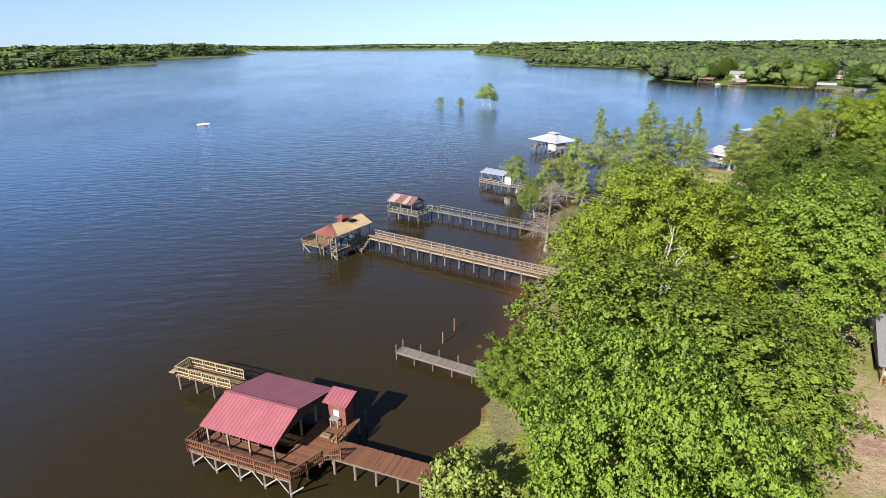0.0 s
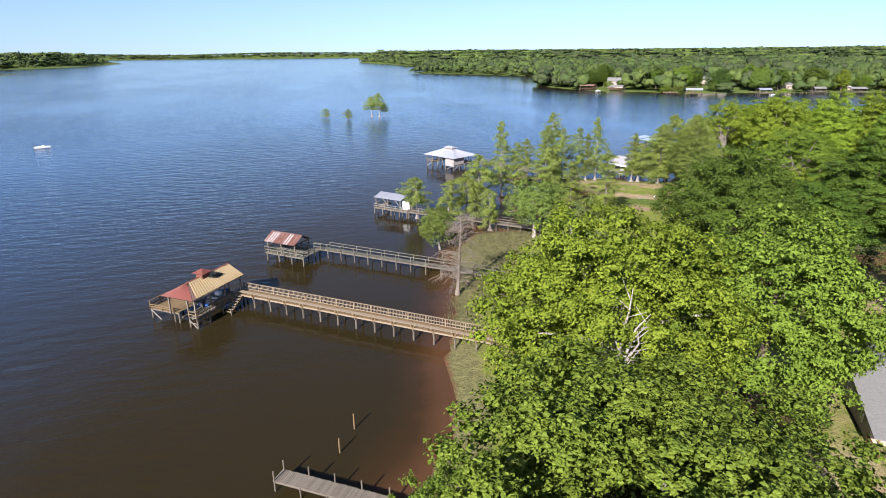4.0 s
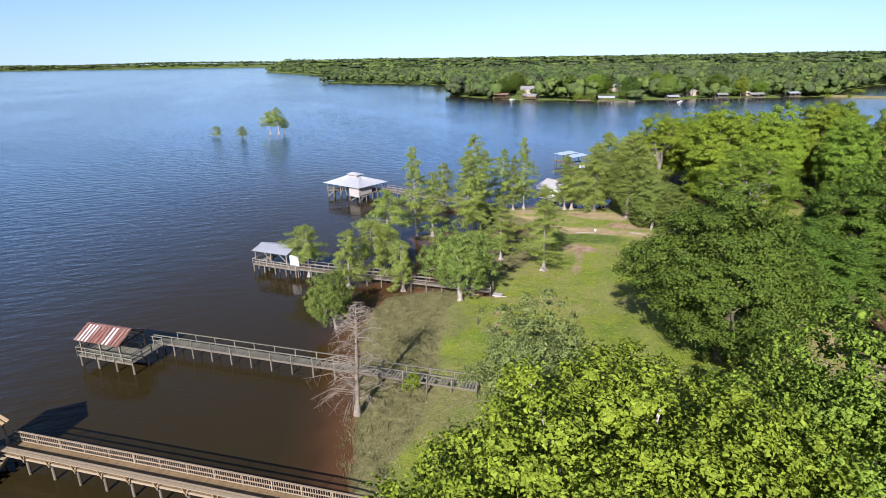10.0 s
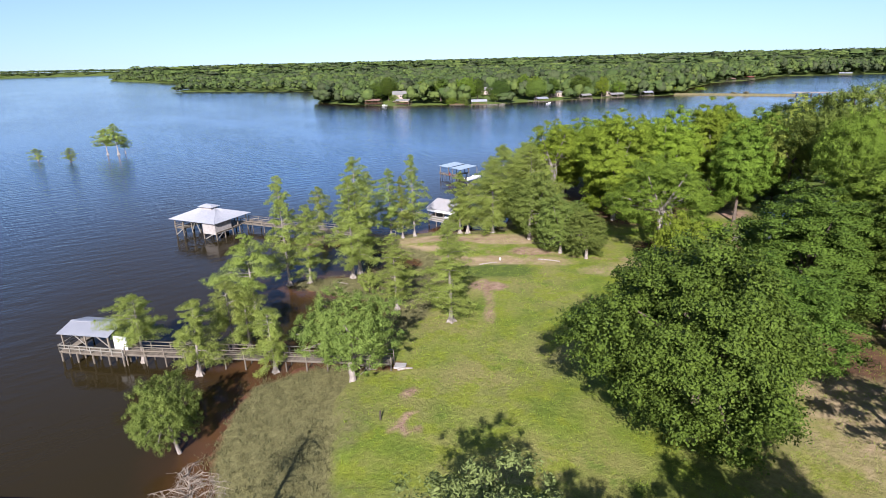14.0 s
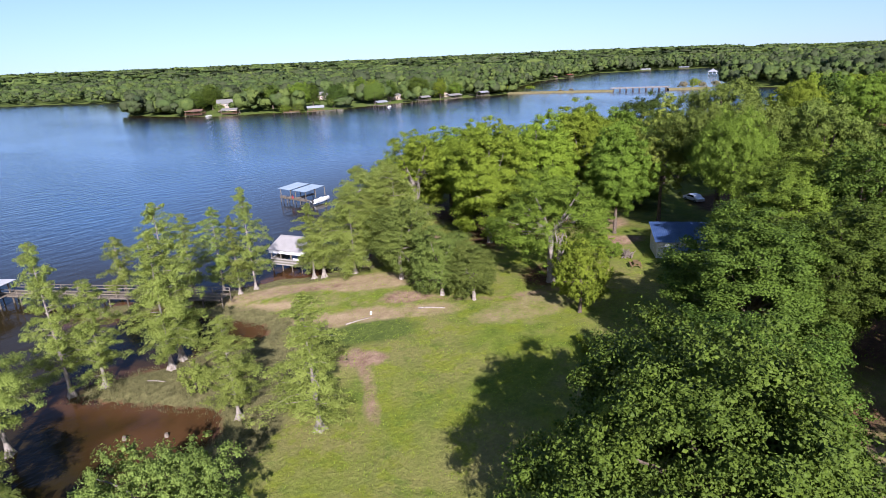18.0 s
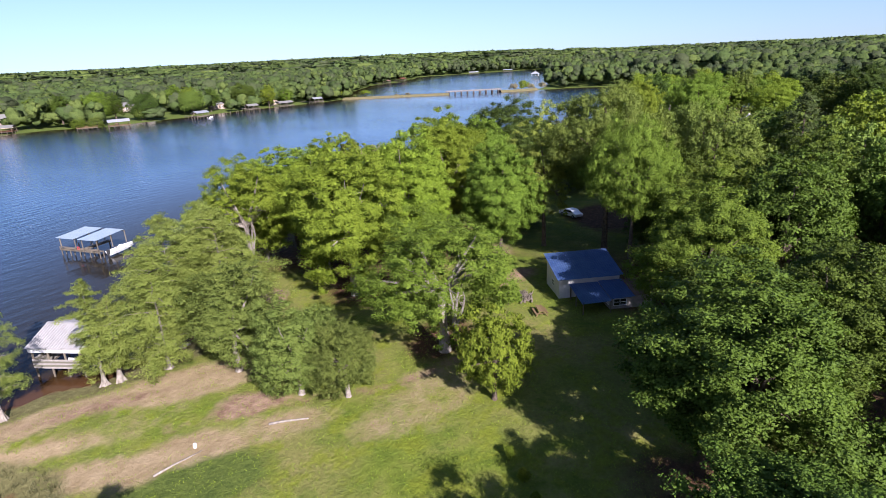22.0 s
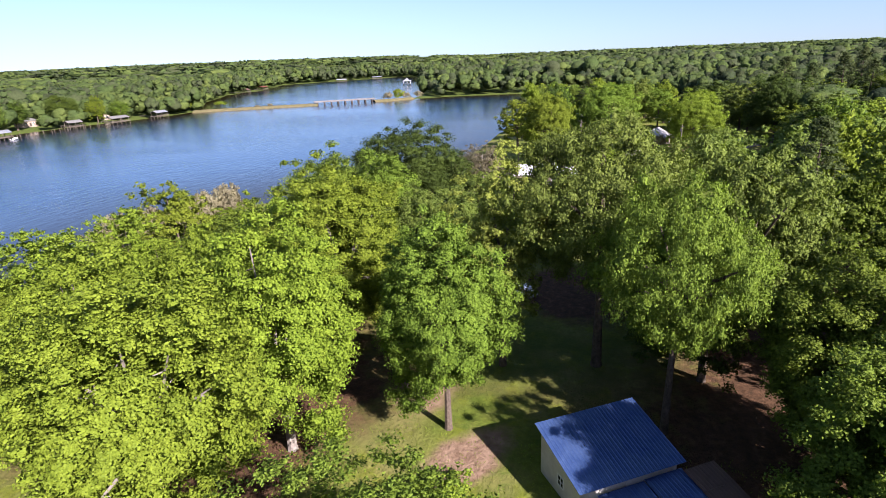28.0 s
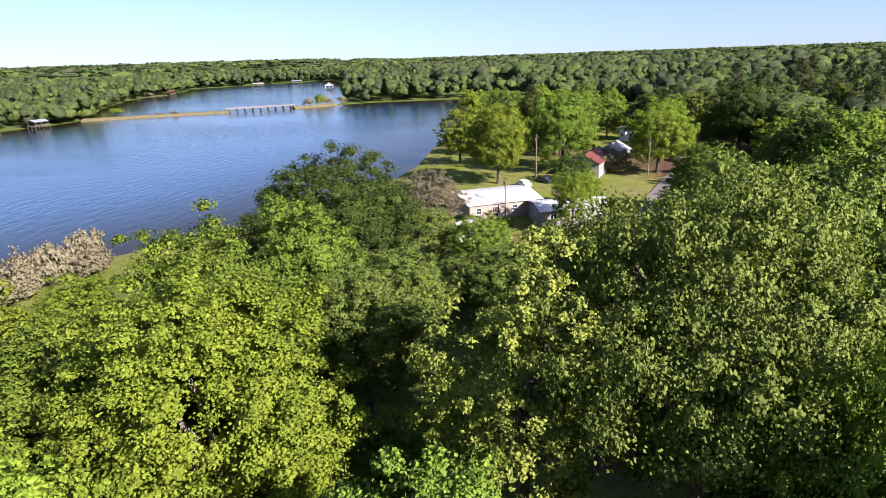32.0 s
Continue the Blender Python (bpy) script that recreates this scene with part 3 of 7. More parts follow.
cover["dirt"] = np.maximum.reduce([0.9 * blob(57.6, 124.2, 3.0, 1.7, -40), 0.72 * near_to(GP, [(58.5, 126), (56.2, 122), (54.6, 119.2), (52.4, 116.4), (51.2, 114.4)], 1.5), blob(71.4, 132.6, 3.2, 1.6, -40), blob(66, 146.4, 8, 1.3, -38) * 0.7,
                                   0.8 * blob(72.6, 132.5, 3.6, 1.8, -60), near_to(GP, [(66, 137), (74, 129), (80, 121.5), (92, 116)], 1.8) * 0.6, blob(91, 150, 4, 3.5), blob(33, 101, 2.0, 0.8, -40) * 0.8,
                                   blob(109, 122, 5, 2.5, -30) * 0.9, blob(118, 128, 4, 3) * 0.9, near_to(GP, [(27, 46.5), (33, 44.5), (46, 42)], 2.4), blob(36, 106, 1.6, 0.8, 30) * 0.8, blob(34, 103, 1.5, 0.6, -20) * 0.7])
cover["weed"] = np.maximum.reduce([blob(62.3, 128.6, 6.2, 3.2, -40), blob(103, 125, 5, 3) * 0.6, blob(150, 126, 34, 20, 20) * 0.75 * (1 - blob(143, 115, 10, 9)), blob(150, 165, 30, 20) * 0.8, blob(125, 155, 20, 14) * 0.6, np.clip((np.hypot(X - 60, Y - 100) - 260) / 160, 0, 0.9)])
far_side = np.clip((np.hypot(X - 60, Y - 100) - 190) / 60, 0, 1)
forest = (1 - far_side) * np.clip((X - 96) / 10, 0, 1) * np.clip((GD + 2) / 6, 0, 1)
clear = np.maximum.reduce([blob(105, 120, 15, 12, 25), blob(230, 112, 34, 24), blob(252, 66, 34, 12, -30), blob(98, 112, 8, 9), blob(200, 140, 30, 20), blob(238, 140, 45, 22), blob(172, 188, 30, 14), blob(150, 126, 34, 20, 20), blob(150, 165, 34, 20)])
under = np.maximum.reduce([blob(33, 60, 6, 5), blob(23, 63, 5, 5), blob(77, 90, 6, 10), blob(90, 122, 5, 4), blob(13, 32, 6, 6), blob(18, 42, 7, 6),
                           blob(95, 86, 10, 8), blob(101, 139, 8, 7), blob(110, 150, 10, 9)])
cover["litter"] = np.maximum.reduce([forest * (1 - clear), 0.85 * under, blob(143, 115, 9, 8)]) * np.clip(GD / 3, 0, 1)

low_land = GZ[GRID].max(1) > -1.1
tagged(new("ground", grid_mesh("ground", GZ, low_land, cover, GROUND)), "grass, leaf litter, marsh and bare dirt along a lake shore", "ground", kind="structure")
shallows = np.clip(1 + GD / 7.0, 0, 1) * (X > 0) * (X < 110) * (Y > 55) * (Y < 165)
bay = np.maximum.reduce([blob(27, 121, 9, 5, -35), blob(38, 128, 6, 4, -40), blob(48, 147, 5, 6) * 0.35, blob(73, 152, 8, 3) * 0.8])
shallows = np.maximum(shallows ** 1.3, 0.9 * bay * (GD < 1)) * (1 - 0.75 * blob(47, 146, 5, 6))
wet_cells = GZ[GRID].min(1) < 0.12
# deep: how much sky blue to mix in, by shore distance and cove, not depth.
tagged(new("water", grid_mesh("water", np.zeros(len(GP)), wet_cells, {"shallow": shallows, "deep": np.clip(np.maximum((-GD - 28) / 110, np.clip((-GD - 6) / 50, 0, 1) * np.clip((Y - 145) / 50, 0, 1) * np.clip((X - 20) / 40, 0, 1)), 0, 1), "open_water": np.clip(0.22 - GD / 55, 0.22, 1)}, WATER)), "wide rippled lake, brown inshore, sky blue put into its colour far off", "water", kind="structure")


# ---- trees ----
def ball_quads(k):
    """Corners and quads of a ball with k by k quads on each of six sides."""
    g = np.linspace(-1, 1, k + 1)
    u, v = (q.ravel() for q in np.meshgrid(g, g))
    one = np.ones_like(u)
    sides = [(u, v, one), (v, u, -one), (one, u, v), (-one, v, u), (v, one, u), (u, -one, v)]
    p = np.round(np.vstack([np.stack(s, 1) for s in sides]), 6)
    i = (np.arange(k)[:, None] * (k + 1) + np.arange(k)).ravel()
    q = np.stack([i, i + 1, i + k + 2, i + k + 1], 1)
    q = np.vstack([q + n * (k + 1) ** 2 for n in range(6)])
    p, back_ids = np.unique(p, axis=0, return_inverse=True)
    p = p * np.sqrt(1 - p[:, [1, 2, 0]] ** 2 / 2 - p[:, [2, 0, 1]] ** 2 / 2 + p[:, [1, 2, 0]] ** 2 * p[:, [2, 0, 1]] ** 2 / 3)
    return p, back_ids.ravel()[q]


BALL = {k: ball_quads(k) for k in (1, 2, 3)}


def lumps_of(r, centres, radii, fill, k, core, soft=0.35, rough=(0.45, 1.2)):
    """The dense leafy inside of each clump, as an uneven lump."""
    d, q = BALL[k]
    n, m = len(centres), len(d)
    amp = fill * r.uniform(*rough, (n, m, 1))
    p = centres[:, None, :] + d[None] * radii[:, None, :] * amp
    nrm = unit(d[None] + soft * unit(centres - core)[:, None, :] + 0.12 * r.normal(size=(n, m, 3)) + (0, 0, 0.3 * soft))
    return p.reshape(-1, 3), (q[None] + (np.arange(n) * m)[:, None, None]).reshape(-1, 4), nrm.reshape(-1, 3)


def leaf_cloud(r, centres, radii, per, size, core, up=0.3, jitter=0.5, slim=0.34, droop=0.0):
    """Corners and shading of small leaf tufts round the clumps of a crown."""
    idx = np.repeat(np.arange(len(centres)), per)
    n = len(idx)
    away = unit(centres[idx] - core)
    d = unit(unit(r.normal(size=(n, 3))) + 0.5 * away + (0, 0, 0.38))
    p = centres[idx] + d * radii[idx] * (0.4 + 0.95 * r.uniform(0, 1, (n, 1)) ** 1.3) - np.array([0, 0, droop]) * r.uniform(0, 1, (n, 1))
    soft = unit(d + 0.5 * away + (0, 0, 0.1))
    nrm = unit(0.6 * d + 0.3 * away + jitter * r.normal(size=(n, 3)) + (0, 0, up))
    t = unit(np.cross(nrm, r.normal(size=(n, 3))))
    b = np.cross(nrm, t)
    s = size * r.uniform(0.5, 1.45, (n, 1))
    w = slim * r.uniform(0.7, 1.3, (n, 1))
    off = t * s * r.uniform(-0.22, 0.22, (n, 1))
    v = np.stack([p - t * s * 0.5, p - b * s * w - nrm * s * 0.12 + off, p + t * s * 0.5, p + b * s * w - nrm * s * 0.12 - off], 1).reshape(-1, 3)
    return v, np.repeat(unit(0.60 * soft + 0.55 * nrm), 4, 0)


def crown_mesh(r, cl, radii, per, leaf, core, up, jitter, slim, fill, k, droop=0.0):
    v, nrm = leaf_cloud(r, cl, radii, per, leaf, core, up, jitter, slim, droop)
    lumps = lumps_of(r, cl, radii, fill, k, core) if fill else None
    return quad_mesh("crown", v, LEAF["oak"], None, nrm, lumps)


def shell(r, n, core, half, low=-0.5, lumps=0.2, inner=0.64, lobes=17):
    """Clump places on an uneven crown, billowing over its main limbs with creases between them."""
    d = unit(r.normal(size=(n * 3, 3)))
    d = d[d[:, 2] > low][:n]
    ph = r.uniform(0, 6.28, 3)
    limbs = unit(r.normal(size=(lobes, 3)) + (0, 0, 0.35))
    crease = np.clip((1 - (d @ limbs.T).max(1)) / 0.2, 0, 1)
    bulge = 1 + 0.45 * lumps * (np.sin(3.1 * d[:, 0] + ph[0]) * np.sin(2.7 * d[:, 1] + ph[1]) + 0.6 * np.sin(5.3 * d[:, 2] + 4 * d[:, 0] + ph[2])) - 1.15 * lumps * crease
    return core + d * half * (bulge * r.uniform(inner, 1.0, len(d)))[:, None]


def limb_paths(r, fork, targets, rad, sag=0.1, n=5):
    out = []
    for q in targets:
        a, b = Vector(fork), Vector(q)
        mid = a.lerp(b, 0.5) + Vector((r.uniform(-0.5, 0.5), r.uniform(-0.5, 0.5), (b - a).length * sag))
        pts = [a * (1 - t) ** 2 + mid * 2 * t * (1 - t) + b * t * t for t in np.linspace(0, 1, n)]
        out.append((pts, [rad * (1 - 0.85 * t) for t in np.linspace(0, 1, n)]))
    return out


def wood_mesh(name, r, clumps, trunk_h, trunk_r, limbs, rad, flare=1.5, lean=0.0, base_z=-0.3, twigs=0, sides=8, more=()):
    mb = Mb()
    wob = r.uniform(-0.25, 0.25, 4)
    top = Vector((lean + wob[0], wob[1], trunk_h))
    mb.tube([(0, 0, base_z), (0, 0, 0.35), (lean * 0.3 + wob[2] * 0.4, wob[3] * 0.4, trunk_h * 0.5), top],
            [trunk_r * flare, trunk_r * (1 + (flare - 1) * 0.3), trunk_r * 0.82, trunk_r * 0.62], sides)
    pick = r.permutation(len(clumps))[:limbs]
    for pts, rr in limb_paths(r, top, clumps[pick], rad):
        mb.tube(pts, rr, 5)
        for j in range(twigs):
            a = pts[2 + j % 2]
            near = clumps[np.argsort(((clumps - np.array(a)) ** 2).sum(1))[1 + r.randint(6)]]
            for p2, r2 in limb_paths(r, a, [near], rad * 0.42, n=4):
                mb.tube(p2, r2, 4)
    for pts, rr in more:
        mb.tube(pts, rr, 6)
    return mb.mesh(name)


def bare_limbs(r, az, z0, z1, wide, n, reach):
    """Pale limbs that fan up through an opening in a crown."""
    out = []
    for i in range(n):
        a = radians(az + wide * (2 * (i + 0.5) / n - 1) * 0.9 + r.uniform(-4, 4))
        q = reach * r.uniform(0.85, 1.1)
        foot = Vector((math.cos(radians(az)) * reach * 0.55, math.sin(radians(az)) * reach * 0.55, z0 - 1.5))
        tip = Vector((math.cos(a) * q, math.sin(a) * q, z0 + (z1 - z0) * r.uniform(0.55, 1.0)))
        mid = foot.lerp(tip, 0.5) + Vector((r.uniform(-0.5, 0.5), r.uniform(-0.5, 0.5), 0.7))
        out.append(([foot, foot.lerp(mid, 0.5) + Vector((0, 0, 0.25)), mid, mid.lerp(tip, 0.5) + Vector((r.uniform(-0.3, 0.3), r.uniform(-0.3, 0.3), 0.2)), tip], [0.17, 0.135, 0.10, 0.06, 0.02]))
        for j in range(7):
            b = mid.lerp(tip, -0.3 + 0.18 * j)
            out.append(([b, b + Vector((r.uniform(-1.2, 1.2), r.uniform(-1.2, 1.2), r.uniform(0.1, 1.2)))], [0.04, 0.01]))
    return out


def broad_kind(seed, h, rad, low, n, per, leaf, clump, limbs=9, twigs=2, jag=0.2, core_lift=0.0, trunk=0.42, up=0.35, slim=0.34, fill=0.8, k=3, droop=0.0, bare=None):
    """A broadleaf tree; bare names an opening in its crown: direction, lowest and highest point, half width, number of limbs."""
    r = np.random.RandomState(seed)
    n, per, clump = int(n * 1.9), int(per / 1.9), clump * 0.72
    core = np.array([0, 0, low + (h - low) * (0.45 + core_lift)])
    half = np.array([rad - clump * 0.5, rad - clump * 0.5, (h - low) * 0.55 - clump * 0.3])
    cl = shell(r, n, core, half, -0.86, jag)
    cl = np.vstack([cl, core + (shell(r, n // 5, core, half * 0.55, -0.3, 0.1) - core)])
    radii = clump * r.uniform(0.5, 1.35, (len(cl), 1)) * np.array([1.0, 1.0, 0.74])
    cl[:, 2] = low + (cl[:, 2] - low) * (h - low) / ((cl[:, 2] + radii[:, 2] * 0.9).max() - low)
    cl[:, :2] *= rad / np.percentile(np.hypot(cl[:, 0], cl[:, 1]) + radii[:, 0] * 0.8, 96)
    more = ()
    if bare:
        az, z0, z1, wide, count = bare
        off = (np.degrees(np.arctan2(cl[:, 1], cl[:, 0])) - az + 180) % 360 - 180
        gone = (np.abs(off) < wide * (1 - 0.45 * np.abs(cl[:, 2] - (z0 + z1) / 2) / (z1 - z0) * 2)) & (cl[:, 2] > z0) & (cl[:, 2] < z1) & (np.hypot(cl[:, 0], cl[:, 1]) > rad * 0.42)
        gone &= r.uniform(0, 1, len(cl)) < 0.94
        cl, radii = cl[~gone], radii[~gone]
        more = bare_limbs(r, az, z0, z1, wide, count, rad * 0.52)
    crown = crown_mesh(r, cl, radii, per, leaf, core, up, 0.75, slim, fill, k, droop)
    return crown, wood_mesh("trunk", r, cl, low + (core[2] - low) * 0.75, trunk, limbs, trunk * 0.55, 1.5, 0, -0.3, twigs, more=more)


def cypress_kind(seed, h, rad, low, n, per, leaf, full=0.8, umbrella=0.0):
    """A bald cypress: flared pale trunk, separate level branches carrying flat sprays, gaps between them."""
    r = np.random.RandomState(seed)
    f = np.linspace(0, 1, n) ** 0.95
    z = low + (h - low) * f + r.uniform(-0.25, 0.25, n)
    reach = 1.2 * rad * ((1 - f) ** full * (1 - umbrella) + umbrella * np.sin(np.pi * np.clip(f * 0.8 + 0.2, 0, 1)) ** 0.7) * r.uniform(0.3, 1.1, n) + 0.3
    a = r.uniform(-0.9, 0.9, n) + np.arange(n) * 2.4
    side = r.uniform(0, 6.28)
    reach = reach * (1 + 0.3 * np.cos(a - side) * np.sin(f * 5 + side))
    lean = r.uniform(-0.5, 0.5, 2)
    cl, size, mb = [], [], Mb()
    mb.tube([(0, 0, -0.5), (0, 0, 0.25), (lean[0] * 0.1, lean[1] * 0.1, 1.3), (lean[0] * 0.5, lean[1] * 0.5, h * 0.5), (lean[0], lean[1], h * 0.97)],
            [0.48, 0.36, 0.19, 0.11, 0.02], 9)
    for i in range(5):
        b = i * 1.26 + r.uniform(0, 0.5)
        mb.tube([(math.cos(b) * 0.65, math.sin(b) * 0.65, -0.4), (math.cos(b) * 0.3, math.sin(b) * 0.3, 0.35), (0, 0, 1.2)], [0.16, 0.12, 0.05], 5)
    for i in range(n):
        q = min(z[i] / h, 0.95)
        start = np.array([lean[0] * q, lean[1] * q, z[i] - 0.12 * reach[i]])
        way = np.array([math.cos(a[i]), math.sin(a[i]), 0.22])
        across = np.array([-math.sin(a[i]), math.cos(a[i]), 0.0])
        for t in np.linspace(0.3, 1.0, 2 + int(reach[i] / 0.5)):
            cl.append(start + way * reach[i] * t - (0, 0, 0.22 * reach[i] * t * t) + across * r.uniform(-0.3, 0.3) * reach[i] * t * 0.8)
            size.append((0.2 + 0.075 * rad) * r.uniform(0.6, 1.35) * (1.15 - 0.35 * t) + 0.05 * reach[i])
        if i % 2 == 0:
            mb.tube([tuple(start - (0, 0, 0.1)), tuple(start + way * reach[i] * 0.5), tuple(start + way * reach[i] * 0.85 - (0, 0, 0.15 * reach[i]))], [0.05, 0.03, 0.01], 4)
    cl, size = np.array(cl), np.array(size)
    radii = np.stack([size, size, 0.6 * size], 1)
    cl[:, 2] += r.uniform(-0.3, 0.3, len(cl))
    crown = crown_mesh(r, cl, radii, per, leaf, np.array([0, 0, low + (h - low) * 0.3]), 0.5, 0.6, 0.2, 0.0, 1, 0.1)
    return crown, mb.mesh("trunk")


def pine_kind(seed, h, rad):
    r = np.random.RandomState(seed)
    n = 46
    f = np.linspace(0.45, 1, n)
    a = np.arange(n) * 2.4 + r.uniform(-0.4, 0.4, n)
    reach = rad * np.sin(np.clip((1.06 - f) / 0.6, 0, 1) * 1.57) * r.uniform(0.4, 1.05, n)
    cl = np.stack([np.cos(a) * reach, np.sin(a) * reach, f * h], 1)
    radii = np.full((n, 3), 1.0) * r.uniform(0.8, 1.4, (n, 1)) * (1, 1, 0.6)
    crown = crown_mesh(r, cl, radii, 90, 0.5, np.array([0, 0, h * 0.6]), 0.4, 0.8, 0.18, 0.5, 1)
    mb = Mb()
    mb.tube([(0, 0, -0.3), (0.1, 0, h * 0.5), (0, 0.1, h * 0.96)], [0.32, 0.22, 0.04], 7)
    for i in range(0, n, 2):
        mb.tube([(0, 0, cl[i][2] - 0.4), tuple(cl[i])], [0.06, 0.02], 4)
    return crown, mb.mesh("trunk")


KINDS = {
    "dome": [lambda s=s: broad_kind(s, 18, 9, 1.2, 380, 300, 0.18, 1.3, 9, 1, 0.27, 0, 0.5, 0.3, 0.36, 0.5, 1) for s in (14, 15)],
    "limbed": [lambda s=s: broad_kind(s, 18, 9, 1.2, 380, 270, 0.195, 1.3, 9, 1, 0.17, 0, 0.5, 0.3, 0.40, 0.5, 1, 0, (-95, 5.5, 14.5, 22, 4)) for s in (16,)],
    "forked": [lambda s=s: broad_kind(s, 18, 8, 2.6, 300, 300, 0.15, 0.95, 14, 3, 0.26, 0, 0.5, 0.3, 0.36, 0.34, 1, 0, (-128, 5.0, 12.5, 24, 4)) for s in (44,)],
    "tall": [lambda s=s: broad_kind(s, 18, 9, 5.6, 320, 300, 0.17, 1.25, 12, 2, 0.27, 0, 0.42, 0.3, 0.34, 0.45, 1) for s in (17,)],
    "oak": [lambda s=s: broad_kind(s, 18, 9, 2.0, 340, 190, 0.245, 1.2, 9, 2, 0.24, 0, 0.5, 0.3, 0.40, 0.45, 1) for s in (11, 12)],
    "hard": [lambda s=s: broad_kind(s, 20, 6.5, 2.4, 240, 160, 0.25, 1.08, 8, 2, 0.30, 0, 0.38, 0.3, 0.40, 0.45, 1) for s in (21, 22, 23)],
    "near": [lambda s=s: broad_kind(s, 20, 6.5, 1.6, 280, 460, 0.168, 1.05, 12, 2, 0.30, 0, 0.34, 0.3, 0.38, 0.6, 1) for s in (25, 26)],
    "spiky": [lambda s=s: broad_kind(s, 20, 5, 3, 210, 150, 0.18, 0.75, 12, 3, 0.42, 0.05, 0.3, 0.3, 0.40, 0.4, 1) for s in (31, 32)],
    "sparse": [lambda s=s: broad_kind(s, 18, 8, 2.6, 300, 140, 0.205, 0.95, 24, 5, 0.26, 0, 0.5, 0.3, 0.40, 0.3, 1) for s in (41, 42)],
    "round": [lambda s=s: broad_kind(s, 9, 4.6, 0.8, 170, 120, 0.18, 0.7, 7, 1, 0.20, 0, 0.26, 0.3, 0.36, 0.5, 1) for s in (51, 52)],
    "wood": [lambda s=s: broad_kind(s, 20, 6.5, 2.0, 170, 100, 0.32, 1.2, 5, 0, 0.28, 0, 0.36, 0.3, 0.40, 0.55, 1) for s in (61, 62, 63)],
    "thicket": [lambda s=s: broad_kind(s, 20, 6.5, 2.0, 160, 40, 0.52, 1.15, 4, 0, 0.26, 0, 0.36, 0.3, 0.40, 0.6, 1) for s in (65, 66, 67)],
    "cypress": [lambda s=s: cypress_kind(s, 15, 2.9, 2.6, 70, 85, 0.165, 0.5, 0.3) for s in (71, 72, 73)],
    "short": [lambda s=s: cypress_kind(s, 8, 2.7, 1.7, 46, 85, 0.155, 0.5, 0.4) for s in (81, 82, 83)],
    "flat": [lambda s=s: cypress_kind(s, 10, 3.6, 3.8, 46, 80, 0.17, 0.5, 0.7) for s in (91, 92)],
    "dense": [lambda s=s: broad_kind(s, 13, 4.4, 1.2, 240, 230, 0.155, 0.85, 9, 1, 0.26, -0.06, 0.3, 0.35, 0.28, 0.45, 1) for s in (101, 102, 103)],
    "bushy": [lambda s=s: broad_kind(s, 9, 4.6, 1.7, 280, 200, 0.122, 0.62, 7, 1, 0.26, 0, 0.26, 0.3, 0.26, 0.45, 1) for s in (53,)],
    "spray": [lambda s=s: cypress_kind(s, 14, 4.6, 2.0, 105, 75, 0.19, 0.5, 0.5) for s in (105, 106)],
    "feather": [lambda s=s: broad_kind(s, 12, 4.2, 1.5, 220, 160, 0.21, 0.75, 8, 2, 0.36, 0, 0.22, 0.6, 0.16, 0.35, 1) for s in (111,)],
    "pine": [lambda s=s: pine_kind(s, 24, 4.0) for s in (121, 122)],
    "shrub": [lambda s=s: broad_kind(s, 2.6, 2.0, 0.1, 40, 70, 0.17, 0.5, 5, 1, 0.3, 0, 0.07, 0.3, 0.36, 0.55, 1) for s in (131, 132)],
}
SIZES = {"limbed": (18, 9), "tall": (18, 9), "forked": (18, 8), "oak": (18, 9), "dome": (18, 9), "hard": (20, 6.5), "near": (20, 6.5), "spiky": (20, 5), "sparse": (18, 8), "round": (9, 4.6), "wood": (20, 6.5), "thicket": (20, 6.5), "cypress": (15, 2.9), "short": (8, 2.7),
         "flat": (10, 3.6), "dense": (13, 4.4), "feather": (12, 4.2), "spray": (14, 4.6), "bushy": (9, 4.6), "pine": (24, 4.0), "shrub": (2.6, 2.0)}
MADE = {}
TREE_NO = [0]


def tree(kind, x, y, h, rad, leaf, label, group="", bark=None, turn=None, z=None, lean=0.0):
    """A tree of a kind at a place, scaled to its height and crown radius."""
    no = TREE_NO[0] = TREE_NO[0] + 1
    which = no % len(KINDS[kind])
    if (kind, which) not in MADE:
        MADE[kind, which] = KINDS[kind][which]()
    crown, wood = MADE[kind, which]
    h0, r0 = SIZES[kind]
    z = ground_at(x, y) if z is None else z
    bark = bark or (BARK_PALE if kind in ("cypress", "short", "flat", "dense", "spray") else BARK)
    name = "shrub" if kind == "shrub" else "pine_tree" if kind == "pine" else "cypress_tree" if kind in ("cypress", "short", "flat", "dense", "spray") else "broadleaf_tree"
    ob = new(name)
    turn = (no * 77.0) % 360 if turn is None else turn
    ob.matrix_world = pose(x, y, z, 0, lean, turn) @ Matrix.Diagonal((rad / r0, rad / r0, (h - z) / h0, 1))
    tagged(ob, label, "shrub" if kind == "shrub" else "tree", group)
    for nm, me, mat in (("trunk", wood, bark), ("crown", crown, LEAF[leaf])):
        if not me.materials:
            me.materials.append(mat)
        o = new(nm, me)
        o.parent = ob
        o.material_slots[0].link = "OBJECT"
        o.material_slots[0].material = mat
    return ob


